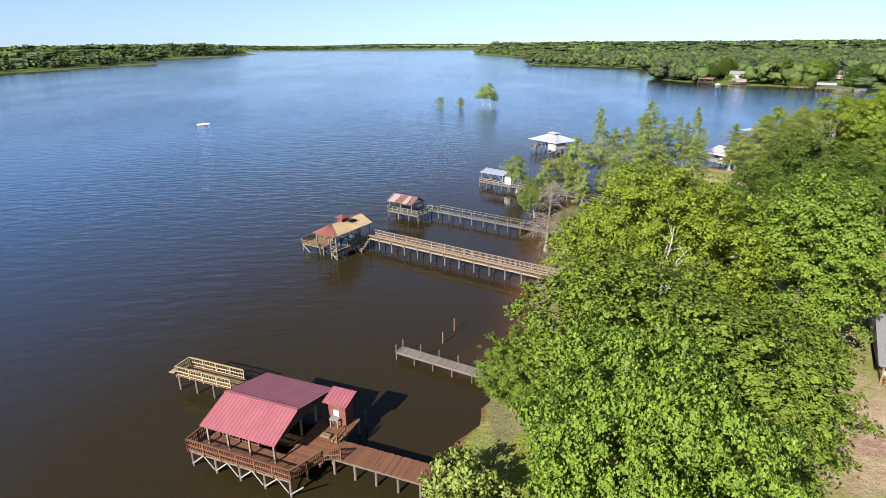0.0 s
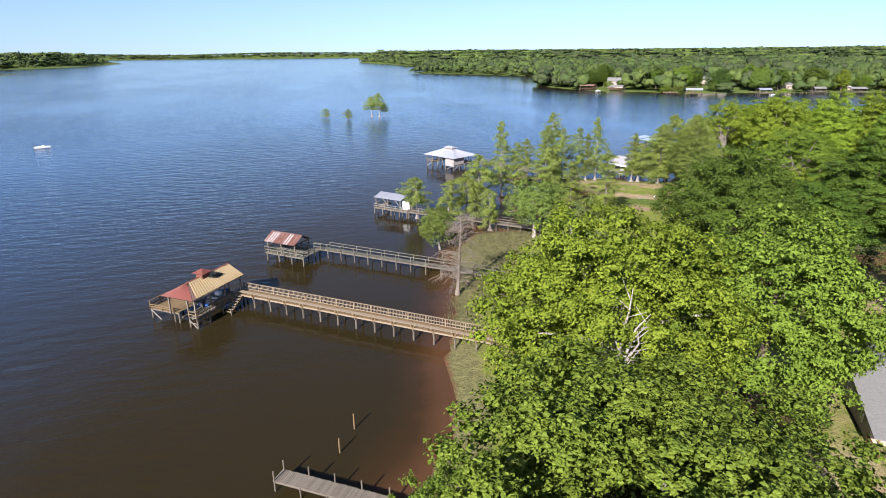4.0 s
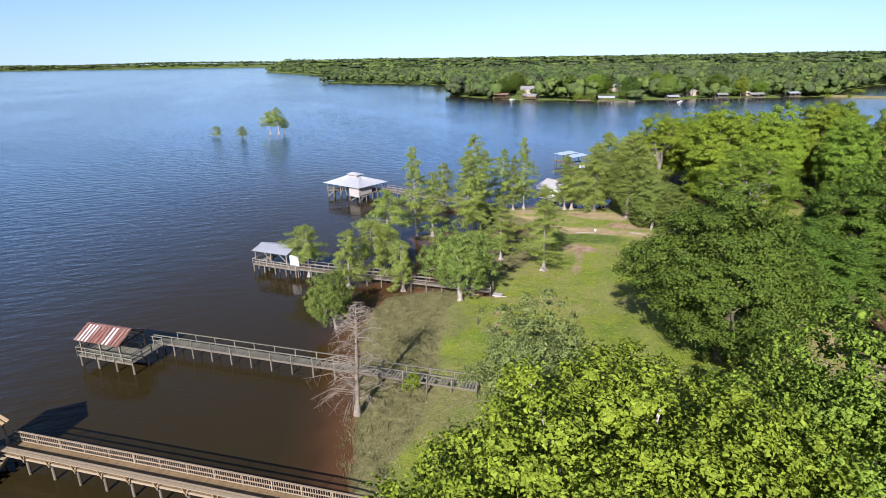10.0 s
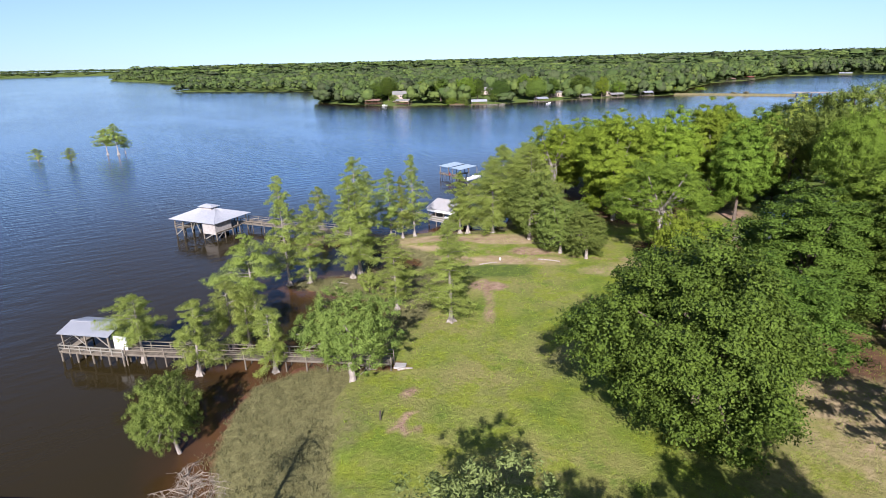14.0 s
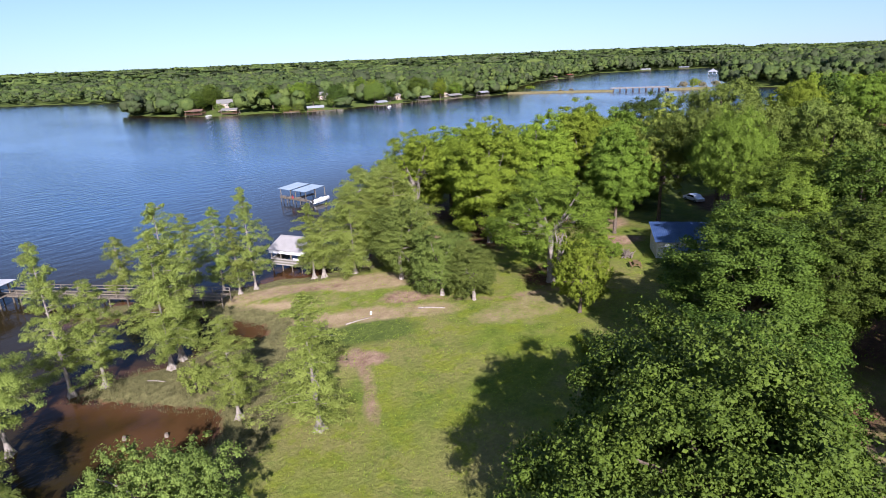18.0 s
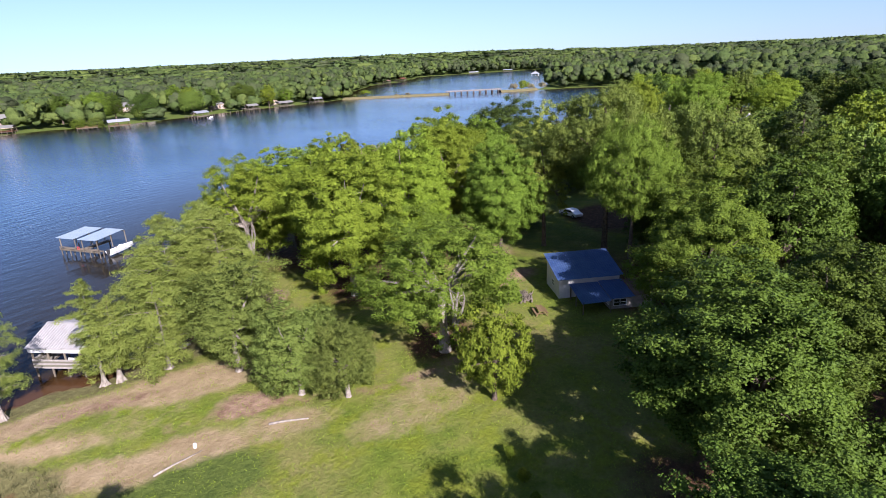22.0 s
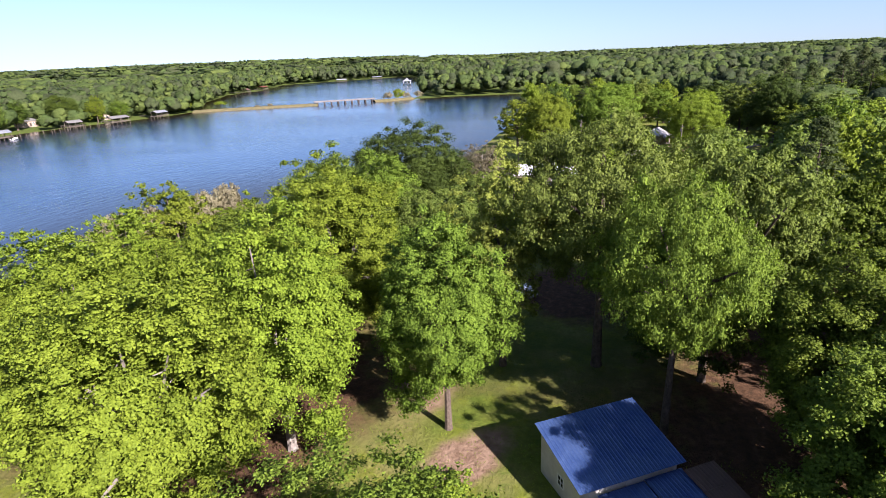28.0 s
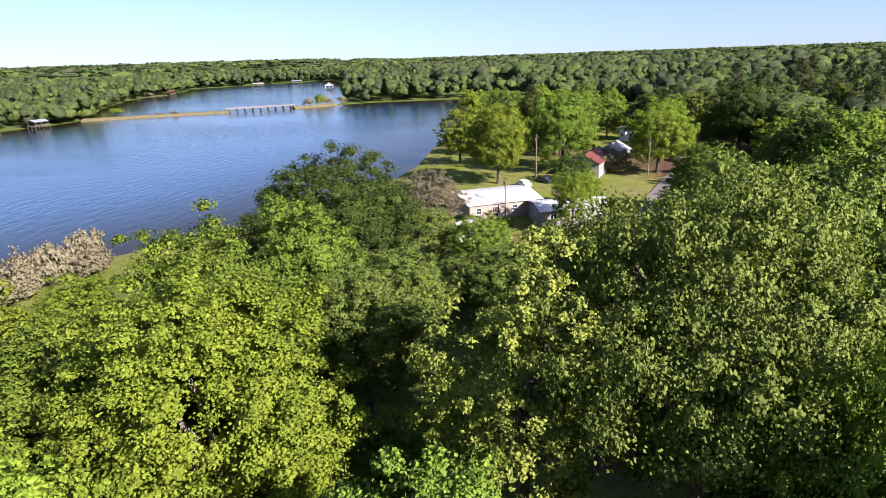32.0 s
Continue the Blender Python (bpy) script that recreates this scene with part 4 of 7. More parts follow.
# big trees along the shore lots: kind, place, top, crown radius, leaf, label
BIG = [
    ("oak", 11.3, 31.2, 17.4, 6.5, "oak", "rounded light-green oak beside the shore lot"),
    ("oak", 16.6, 42.6, 15.9, 11.0, "oak", "wide green oak with a dense low crown"),
    ("hard", 7.2, 47.4, 9.6, 3.8, "oak", "green shore oak leaning over the brown water"),
    ("limbed", 21.8, 61.8, 19.2, 10.2, "willow", "bright yellow-green oak with bare pale limbs showing"),
    ("oak", 36.0, 61.0, 18.3, 8.8, "oak", "round green oak beside the grey-roofed house"),
    ("dome", 51.8, 87, 19.8, 10.0, "deep", "huge dense rich-green oak on the lawn"),
    ("near", 64, 89, 14.5, 6.8, "deep", "deep-green oak at the edge of the lawn"),
    ("near", 77, 93, 18.5, 8.0, "deep", "deep-green hardwood shading the lawn"),
    ("near", 100, 97.0, 18.8, 6.6, "oak", "tall green hardwood beside the metal-roofed house"),
    ("near", 86, 88, 18.0, 6.9, "deep", "deep-green hardwood at the wood's edge"),
    ("tall", 125.2, 112.4, 26.0, 9.4, "pale", "tall pale olive-green oak behind the metal-roofed house"),
    ("tall", 115.5, 107.0, 22.6, 6.6, "oak", "green hardwood behind the metal-roofed house"),
    ("spiky", 123.5, 121.4, 23.8, 5.3, "lime", "lime-green young tree with upright branches"),
    ("near", 112.5, 124.2, 20.6, 5.6, "oak", "green hardwood with upswept open branches"),
    ("near", 123.5, 138.0, 22.6, 7.4, "bright", "fresh green tall shore hardwood"),
    ("near", 107.5, 136, 22, 6.8, "bright", "fresh yellow-green tall shore hardwood"),
    ("near", 96.5, 138.5, 22, 7.5, "bright", "fresh green hardwood with a tall domed crown"),
    ("forked", 87.6, 120.4, 16.5, 8.8, "oak", "open-crowned old oak with bare grey limbs"),
    ("round", 81.4, 112.2, 11.0, 3.7, "bright", "small light-green tree at the lawn's shade"),
    ("near", 103, 148, 20.5, 6.6, "bright", "fresh green hardwood near the shore"),
    ("forked", 97.5, 157.5, 18.4, 8.4, "bright", "yellow-green tree with forked white limbs"),
    ("hard", 110, 160, 18.0, 7, "bright", "fresh green hardwood by the water"),
    ("near", 133, 143.5, 22, 7.2, "oak", "green hardwood with a rounded crown"),
    ("hard", 128, 152, 16.4, 6.5, "oak", "green hardwood in the shore wood"),
    ("dome", 166, 146, 21.0, 11.8, "dark", "broad deep-green tree near the white house"),
    ("oak", 236, 127, 20.5, 8.2, "bright", "tall bright-green tree beside the white house"),
    ("oak", 251, 111, 21.5, 10, "oak", "tall green hardwood behind the white house"),
    ("oak", 246, 88, 19.5, 8.5, "bright", "bright-green hardwood by the road"),
    ("oak", 268, 62, 22, 10, "dark", "broad deep-green tree by the road"),
    ("sparse", 195, 137, 13, 6.2, "dry", "half-bare tan tree in front of the white house"),
    ("sparse", 194.5, 113, 13, 4.2, "bright", "thin yellow-green tree in front of the white house"),
    ("hard", 150, 143, 18.8, 6, "oak", "green hardwood near the water"),
    ("round", 206, 148, 9, 6, "dark", "low dark-green tree on the shore"),
    ("hard", 107, 90, 20, 6.5, "deep", "tall green hardwood in the wood beside the house"),
    ("oak", 131, 99, 22, 7.6, "pale", "tall pale olive-green oak behind the house"),
    ("oak", 139, 104, 22.5, 8.0, "pale", "pale olive-green hardwood behind the house"),
    ("hard", 152, 133, 13, 5.4, "pale", "low pale-green tree before the white house"),
    ("hard", 160, 123, 11, 5.4, "pale", "low olive-green tree before the white house"),
    ("round", 147, 138, 10.5, 5.2, "oak", "low rounded green tree near the water"),
    ("near", 112, 96.5, 19.5, 6.6, "oak", "green hardwood shading the metal-roofed house"),
    ("hard", 124, 103, 18, 6, "deep", "green hardwood in the shaded wood"),
    ("round", 183, 136, 9.2, 4.8, "pale", "low olive tree before the white house"),
    ("round", 179, 128, 9.4, 4.8, "oak", "low green tree before the white house"),
    ("hard", 179, 117, 8.0, 4.2, "pale", "low olive tree before the white house"),
    ("round", 236, 109, 8.5, 4.5, "dark", "dark rounded tree before the red-roofed house"),
    ("hard", 174, 110, 9.0, 4.6, "pale", "pale olive-green hardwood beside the white house"),
    ("hard", 184, 90, 15.5, 5.6, "pale", "pale olive-green hardwood beside the white house"),
    ("hard", 171, 96, 18, 6.2, "pale", "tall pale olive-green hardwood before the red-roofed house"),
    ("hard", 206, 90, 14.5, 6, "oak", "green hardwood beside the white house"),
    ("hard", 158, 102, 16.5, 6, "pale", "pale olive-green hardwood in the wood behind the house"),
    ("hard", 184, 93, 17, 6, "pale", "tall pale olive-green hardwood before the road"),
    ("round", 212, 110, 9, 4.6, "bright", "low yellow-green tree beside the white house"),
    ("hard", 92, 96.5, 13.2, 5.0, "deep", "deep-green young hardwood beside the lawn"),
]
BIG += [("hard", 141, 134.5, 15.6, 5.6, "pale", "olive-green hardwood before the water"),
        ("hard", 127, 105.5, 8.0, 4.4, "deep", "low deep-green tree in the shade of the wood"),
        ("near", 103, 160, 17.5, 6.2, "bright", "fresh yellow-green hardwood at the water's edge")]
for kind, x, y, top, rad, leaf, label in BIG:
    tree(kind, x, y, top, rad, leaf, label, turn=0 if kind in ("limbed", "forked") else None, bark=BARK_WHITE if kind == "limbed" else BARK_PALE if kind in ("sparse", "forked") or (kind == "near" and leaf == "bright") or (kind in ("oak", "dome") and x < 30) else None)

# cypresses standing in and beside the water
CYP = [
    ("cypress", 34.8, 142.2, 16.2, 2.7, "tall slim cypress at the water's edge"), ("cypress", 37.6, 141.2, 11.8, 2.6, "slim cypress on the marsh bank"),
    ("cypress", 43.7, 139.6, 15, 3.2, "cypress with pale trunk on the marsh bank"), ("cypress", 45.4, 141.0, 17.8, 3.4, "tallest thin cypress on the marsh"),
    ("cypress", 44.1, 125.3, 10.4, 2.5, "cypress with flared pale trunk on the marsh"), ("cypress", 47.6, 117.4, 13.3, 3.5, "full cypress with a flared trunk on the lawn"),
    ("short", 48.4, 167.6, 8.6, 2.4, "small cypress standing in the water"), ("cypress", 57.6, 155.6, 12.6, 2.6, "cypress on the shore bank"),
    ("cypress", 58.8, 153.2, 11.5, 2.2, "cypress with low fresh-green sprays on the bank"), ("cypress", 61.2, 153.1, 15.2, 2.3, "thin tall cypress on the bank"),
    ("cypress", 53.8, 157.0, 12.4, 2.6, "cypress at the water's edge"), ("flat", 28.4, 135.9, 10.3, 3.6, "flat-topped cypress standing in the water"),
    ("flat", 14.5, 128.4, 8.0, 2.8, "cypress standing in the water beside the boathouse"), ("short", 19.4, 122.0, 8.6, 2.5, "small fresh-green cypress beside the pier"),
    ("flat", 23.8, 126.2, 8.2, 2.9, "cypress in the shallows behind the pier"), ("short", 25.3, 125.0, 7.4, 2.4, "small cypress in the shallows behind the pier"),
    ("short", 26.4, 118.2, 7.6, 2.3, "small cypress growing through the pier's edge"),
    ("cypress", 69.2, 150.2, 11.5, 3.0, "cypress beside the white boathouse"), ("short", 70.3, 149.2, 9.5, 2.8, "cypress with fresh low sprays beside the boathouse"),
    ("spray", 78.2, 150.2, 15.6, 4.6, "broad shore cypress by the footbridge"), ("spray", 74.0, 146.5, 13.8, 4.0, "full cypress on the shore bank"),
    ("dense", 76.2, 138.4, 13.2, 4.8, "full cypress with a thick trunk on the bank"), ("spray", 83, 146.5, 15.5, 4.6, "tall full cypress by the shore"),
    ("spray", 86, 153, 15.2, 4.4, "tall grey-green shore cypress"), ("dense", 75.2, 129.2, 11.2, 4.0, "rounded cypress at the lawn's edge"),
    ("dense", 76.6, 124.8, 9.6, 3.3, "dense small cypress at the lawn's edge"),
]
for kind, x, y, top, rad, label in CYP:
    tree(kind, x, y, top, rad * (1.08 if kind == "spray" else 1.0 if kind == "dense" else 0.98), "rounded" if kind == "dense" else "cypress", label, "shore cypresses", z=max(ground_at(x, y), -0.1))
tree("bushy", 32.4, 111.4, 10.8, 5.0, "rounded", "round-crowned cypress beside the pier's end", bark=BARK_PALE)
tree("bushy", 16.0, 109.2, 7.8, 3.0, "rounded", "leaning bushy cypress over the shallows", bark=BARK_PALE, z=-0.4, lean=-8)
tree("feather", 26.4, 78.0, 15.6, 4.9, "feather", "feathery grey-green tree on the shore lawn")
tree("feather", 31.5, 76.5, 8.5, 3.4, "feather", "smaller feathery grey-green tree on the lawn")
for x, y, h, rad in ((-7.7, 318.5, 4.4, 2.4), (2.8, 307.2, 5.0, 2.3), (14.6, 317.5, 9.8, 3.6), (18.2, 314.6, 11.2, 4.2), (20.6, 318.0, 6.5, 2.4)):
    tree("flat" if h > 6 else "short", x, y, h, rad, "cypress", "cypress standing far out in open water", "open-water cypresses", z=-0.1)
for x, y, h, rad, leaf, label in ((2.6, 38.2, 4.8, 3.2, "cypress", "pale olive shrub at the water's edge"), (1.6, 36.0, 3.6, 2.4, "cypress", "pale olive shrub at the water's edge"),
                                  (43.6, 133.2, 3.2, 1.8, "cypress", "yellow-green shrub on the marsh"), (74.6, 108.1, 1.2, 0.5, "bright", "small light-green sapling on the lawn"),
                                  (72.6, 106.2, 1.4, 0.55, "bright", "small light-green sapling on the lawn"), (70.6, 104.7, 1.2, 0.5, "bright", "small light-green sapling on the lawn"),
                                  (21.2, 93.4, 1.9, 1.1, "bright", "small shrub growing through the old pier"), (24.5, 74.5, 3.2, 2.6, "bright", "light-green shrub under the oak"),
                                  (37.8, 57.0, 2.8, 1.8, "dark", "dark shrub beside the grey-roofed house"), (101, 118.5, 2.6, 1.6, "oak", "small tree by the bench"),
                                  (196, 130, 2.0, 1.5, "dark", "clipped shrub before the white house"), (199, 124, 1.8, 1.3, "oak", "clipped shrub before the white house"),
                                  (195, 126, 2.0, 1.6, "oak", "clipped shrub before the white house"), (247, 98, 6, 4, "dry", "brownish tree by the red-roofed house"),
                                  (104.5, 122.5, 2.2, 2.2, "bright", "green undergrowth at the wood's edge"), (99, 127, 2.4, 2.2, "bright", "green undergrowth at the wood's edge")):
    tree("shrub", x, y, ground_at(x, y) + h, rad, leaf, label, "shrubs")
# dry brush along the far side of the point
rs = np.random.RandomState(5)
for i in range(16):
    x = 152 + i * 1.6 + rs.uniform(-1, 1)
    tree("shrub", x, 197 - i * 0.6 + rs.uniform(-4, 1.5), 4.5 + rs.uniform(0, 3.0), rs.uniform(2.4, 3.4), "dry", "dry tan brush along the shore", "dry shore brush")


def wood_fill(box, gap, tops, radii, leaves, seed, label, keep=None, plain="wood"):
    """Fills a stretch of wood between the trees that are placed one by one."""
    r = np.random.RandomState(seed)
    placed = [(x, y, rad) for _, x, y, _, rad, _, _ in BIG] + [(x, y, rad * 0.6) for _, x, y, _, rad, _ in CYP]
    x0, y0, x1, y1 = box
    for gy_ in np.arange(y0, y1, gap):
        for gx_ in np.arange(x0, x1, gap):
            x, y = gx_ + r.uniform(-0.35, 0.35) * gap, gy_ + r.uniform(-0.35, 0.35) * gap
            top, rad, leaf, pine = r.uniform(*tops), r.uniform(*radii), leaves[r.randint(len(leaves))], r.uniform() < 0.16 and tops[0] > 12
            if any(math.hypot(x - a, y - b) < 0.75 * (c + rad) for a, b, c in placed) or (keep and not keep(x, y)):
                continue
            if shore([(x, y)])[0] < 2.5:
                continue
            placed.append((x, y, rad * 0.5))
            tree("pine" if pine and leaf in ("dark", "oak") else plain, x, y, ground_at(x, y) + top, rad * (0.7 if pine else 1), "pine" if pine and leaf in ("dark", "oak") else leaf, label, "wood behind the lawn")


def no_yard(x, y):
    return math.hypot(x - 138, y - 116) > 13 and not (182 < x < 300 and 76 < y < 150 and not (x > 262 and y > 105)) and not (x > 225 and 40 < y < 76 and abs(y - (76 - 0.55 * (x - 225)) - 6) < 9)


wood_fill((126, 106, 178, 140), 8.5, (5, 9), (3.8, 5), ("oak", "bright", "pale", "oak"), 1, "low green tree before the white house", no_yard)
wood_fill((126, 56, 154, 106), 9.5, (16, 20.5), (5.2, 7), ("oak", "pale", "bright", "pale"), 11, "green hardwood in the wood behind the houses", no_yard)
wood_fill((154, 40, 190, 106), 9.5, (16, 20.5), (5.2, 7), ("oak", "pale", "bright", "pale"), 12, "green hardwood in the wood behind the houses", no_yard, "thicket")
wood_fill((106, 52, 126, 100), 9, (16, 19), (4.6, 6), ("deep", "deep", "oak"), 2, "hardwood in the shaded wood beside the house")
wood_fill((62, 34, 104, 80), 9.5, (13, 17), (5, 6.5), ("dark", "dark", "oak"), 3, "hardwood in the wood south of the lawn")
wood_fill((100, 140, 136, 172), 8.5, (14, 17.5), (4.6, 6.0), ("bright", "bright", "oak"), 4, "fresh green hardwood along the shore")
wood_fill((136, 146, 160, 182), 9.0, (5, 8), (3.6, 4.6), ("bright", "oak", "pale"), 14, "low green shore tree")
wood_fill((190, -30, 330, 140), 12, (14, 19), (5.5, 7.5), ("oak", "pale", "bright", "dark"), 6, "hardwood beyond the houses", no_yard, "thicket")
wood_fill((126, -40, 190, 40), 13, (16, 20), (5.5, 7.5), ("oak", "dark"), 7, "hardwood in the far wood", None, "thicket")
wood_fill((330, 92, 368, 148), 10, (12, 16), (4.5, 6), ("oak", "bright"), 8, "hardwood on the point", None, "thicket")

# single trees standing before the houses of the opposite shore
for kind, x, y, top, rad, leaf, label in (
        ("hard", 248, 466, 21, 8.5, "deep", "olive-green tree beside the opposite shore house"), ("oak", 253, 438.5, 22, 10, "oak", "vivid green oak before the opposite shore house"),
        ("hard", 270, 447, 20, 8, "deep", "deep-green tree before the opposite shore house"), ("dome", 277, 429, 20, 10, "dark", "broad dark olive tree on the opposite shore"),
        ("round", 274, 428, 10, 5, "pale", "low pale-green tree at the opposite shore"), ("hard", 320, 438, 20, 7, "bright", "fresh green tree on the opposite shore"),
        ("oak", 306, 420, 19, 9, "pale", "pale olive oak on the opposite shore"), ("hard", 324, 424, 19, 8, "deep", "deep-green tree on the opposite shore"),
        ("oak", 346, 414, 21, 9, "deep", "broad deep-green tree on the opposite shore"), ("hard", 362, 407, 19, 6, "bright", "fresh yellow-green tree on the opposite shore"),
        ("hard", 374, 401, 15, 6.5, "oak", "rounded green tree on the opposite shore"), ("hard", 318, 450, 22, 7, "oak", "tall green tree on the opposite shore"),
        ("hard", 206, 496, 18, 7, "deep", "deep-green tree beside the two-storey house"), ("hard", 237, 475, 20, 8, "oak", "green tree beside the two-storey house"),
        ("oak", 222, 507, 22, 9, "deep", "broad tree behind the two-storey house"), ("round", 214, 479, 8, 4.5, "pale", "low tree before the two-storey house"),
        ("round", 240, 420, 9, 5, "pale", "low green tree at the opposite shore's bank"), ("round", 236, 431, 8, 5, "oak", "low green tree at the opposite shore's bank")):
    tree(kind, x, y, ground_at(x, y) + top * 0.85, rad * 0.9, leaf, label, "trees on the opposite shore")

# tall pines by the road
for x, y, top in ((312, 50, 25), (304, 43.5, 23), (291, 38.6, 26), (284, 33, 24), (276, 29, 25), (268, 26, 26), (317, 24, 27), (308, 17, 26), (300, 11, 27), (260, 34, 22)):
    tree("pine", x, y, top, 4.2, "pine", "tall dark pine with a bare lower trunk", "pines by the road")


def bare_tree(x, y, h, seed, lean=0.0, reach=2.6):
    """A dead cypress: bleached trunk, drooping bare branches and twigs."""
    r = np.random.RandomState(seed)
    ob = thing("dead_tree", x, y, -0.1, 0, "bare bleached dead cypress in the shallows", "tree")
    part("trunk", Mb().tube([(0, 0, -0.4), (0, 0, 0.3), (lean * 0.15, 0, 1.5), (lean * 0.6, 0.1, h * 0.6), (lean, 0, h)], [0.5, 0.36, 0.24, 0.14, 0.03], 9), BARK_DEAD, ob, smooth=True)
    mb, fine = Mb(), Mb()
    for i in range(105):
        z = h * r.uniform(0.16, 0.97)
        a, ln = r.uniform(0, 6.28), reach * (1.15 - z / h) * r.uniform(0.5, 1.15) + 0.5
        s = Vector((lean * z / h, 0, z))
        e = s + Vector((math.cos(a) * ln, math.sin(a) * ln, ln * r.uniform(-0.25, 0.35)))
        mid = s.lerp(e, 0.5) + Vector((0, 0, 0.18 * ln))
        mb.tube([s, mid, e], [0.038, 0.022, 0.009], 4)
        for j in range(13):
            q = mid.lerp(e, r.uniform(-0.4, 1))
            fine.tube([q, q + Vector((r.uniform(-0.6, 0.6), r.uniform(-0.6, 0.6), r.uniform(-0.9, 0.25)))], [0.011, 0.004], 3)
    tagged(part("branch", mb, BARK_DEAD, ob), kind="stuff")
    tagged(part("twig", fine, BARK_DEAD, ob), kind="stuff")
    return ob


bare_tree(15.4, 91.0, 11.2, 7, 0.5, 4.6)


# ---- far woods ----
def far_wood(name, label, pts, tops, radii, tint, seed, clumps, quads, k, size):
    """Trees far off: each a few leafy lumps with ragged tufts on them."""
    r = np.random.RandomState(seed)
    n = len(pts)
    g = height(pts)
    idx = np.repeat(np.arange(n), clumps)
    d = unit(r.normal(size=(n * clumps, 3)))
    rad, top = radii[idx], tops[idx]
    half = np.minimum(top * 0.46, rad * 1.15)
    mid = np.column_stack([pts[idx], g[idx] + top - half])
    own = np.column_stack([rad * 0.5, rad * 0.5, half * 0.4]) * r.uniform(0.6, 1.15, (len(idx), 1))
    c = mid + d * (np.column_stack([rad, rad, half]) - own) * r.uniform(0.75, 1.0, (len(idx), 1))
    lv, lq, ln = lumps_of(r, c, own, 1.0, k, mid, 0.9, (0.62, 1.16))
    tv = np.repeat(np.clip(tint[idx] + r.uniform(-0.12, 0.12, len(idx)), 0, 1), len(BALL[k][0]))
    j = np.repeat(np.arange(len(idx)), quads)
    e = unit(r.normal(size=(len(j), 3)) + (0, 0, 0.4))
    p = c[j] + e * own[j] * r.uniform(0.85, 1.2, (len(j), 1))
    nrm = unit(e + 0.55 * r.normal(size=e.shape))
    t = unit(np.cross(nrm, r.normal(size=e.shape)))
    b = np.cross(nrm, t)
    s = (size * r.uniform(0.6, 1.4, len(j)))[:, None]
    v = np.stack([p - t * s, p - b * s * 0.7, p + t * s, p + b * s * 0.7], 1).reshape(-1, 3)
    soft = np.repeat(unit(e + 0.5 * unit(c - mid)[j] + 0.3 * nrm), 4, 0)
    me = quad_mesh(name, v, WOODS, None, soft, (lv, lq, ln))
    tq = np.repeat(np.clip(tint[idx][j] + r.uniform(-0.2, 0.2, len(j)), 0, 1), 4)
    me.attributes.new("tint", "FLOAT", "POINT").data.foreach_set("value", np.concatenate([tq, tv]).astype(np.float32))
    tagged(new(name, me), label, "woods", kind="stuff")


def scatter(box, gap, seed, low, high, near=0.0, far=1e9, skip=()):
    r = np.random.RandomState(seed)
    x0, y0, x1, y1 = box
    xs, ys = np.meshgrid(np.arange(x0, x1, gap), np.arange(y0, y1, gap))
    p = np.stack([xs.ravel(), ys.ravel()], 1) + r.uniform(-0.45, 0.45, (xs.size, 2)) * gap
    d = shore(p)
    q = np.hypot(p[:, 0] - 60, p[:, 1] - 100)
    ok = (d > low) & (d < high) & (q > near) & (q < far)
    for a, b, c in skip:
        ok &= np.hypot(p[:, 0] - a, p[:, 1] - b) > c
    return p[ok]


def forest(name, label, p, seed, top, rad, dark, clumps=9, quads=10, k=2, size=0.55):
    r = np.random.RandomState(seed)
    n = len(p)
    patch = 0.5 + 0.35 * waves(p[:, 0], p[:, 1], 0.02, seed)
    tint = np.clip(patch * 0.45 + r.beta(0.9, 1.7, n) * 0.95 + (0.5 - dark) * 0.6, 0.02, 1)
    tops = r.uniform(*top, n) * (1 + 0.14 * waves(p[:, 0], p[:, 1], 0.03, seed + 1))
    far_wood(name, label, p, tops, 1.22 * r.uniform(*rad, n), tint, seed, clumps, quads, k, size)


YARDS = ((210, 466, 12), (203, 484, 9), (258, 452, 12), (312, 488, 20), (296, 470, 9), (222, 492, 19), (205, 474, 8), (262, 428, 14), (282, 452, 26), (296, 456, 16), (316, 470, 10), (254, 416, 12), (330, 428, 13), (372, 404, 10), (303, 420, 10))
forest("shore_wood", "mixed green wood along the opposite shore", scatter((170, 384, 560, 800), 8.2, 21, -1.5, 70, skip=YARDS), 21, (7, 17), (3.2, 6.4), 0.45, 11, 20, 2, 0.45)
forest("inland_wood", "mixed green wood behind the opposite shore", scatter((170, 420, 1500, 1500), 12, 22, 70, 1e9, far=1100, skip=YARDS), 22, (11, 18), (6, 9.5), 0.58, 7, 8, 2, 0.8)
forest("inlet_wood", "dark mixed wood round the far inlet", scatter((430, 200, 1100, 640), 7.8, 23, -1.0, 70, skip=((517, 257, 20),)), 23, (10, 20), (3.2, 5.8), 0.6, 7, 18, 2, 0.5)
forest("point_wood", "mixed wood along the eastern shore", scatter((372, 20, 560, 205), 8.5, 29, 0.5, 75), 29, (11, 17), (3.4, 5.2), 0.5, 8, 18, 2, 0.48)
forest("east_wood", "mixed wood reaching east to the skyline", scatter((330, -500, 1500, 520), 12.5, 24, 70, 1e9, far=1000), 24, (14, 22), (6, 9), 0.66, 6, 7, 2, 0.8)
forest("south_east_wood", "mixed wood reaching south-east", scatter((126, -400, 420, 60), 12, 25, 3, 1e9, near=205), 25, (15, 20), (5, 7.5), 0.6, 8, 18, 2, 0.55)
forest("headland_wood", "green wood on the long headland", scatter((40, 720, 420, 2350), 11, 26, 0.5, 80, near=640), 26, (8, 14), (4.5, 7), 0.5, 5, 3, 1, 1.1)
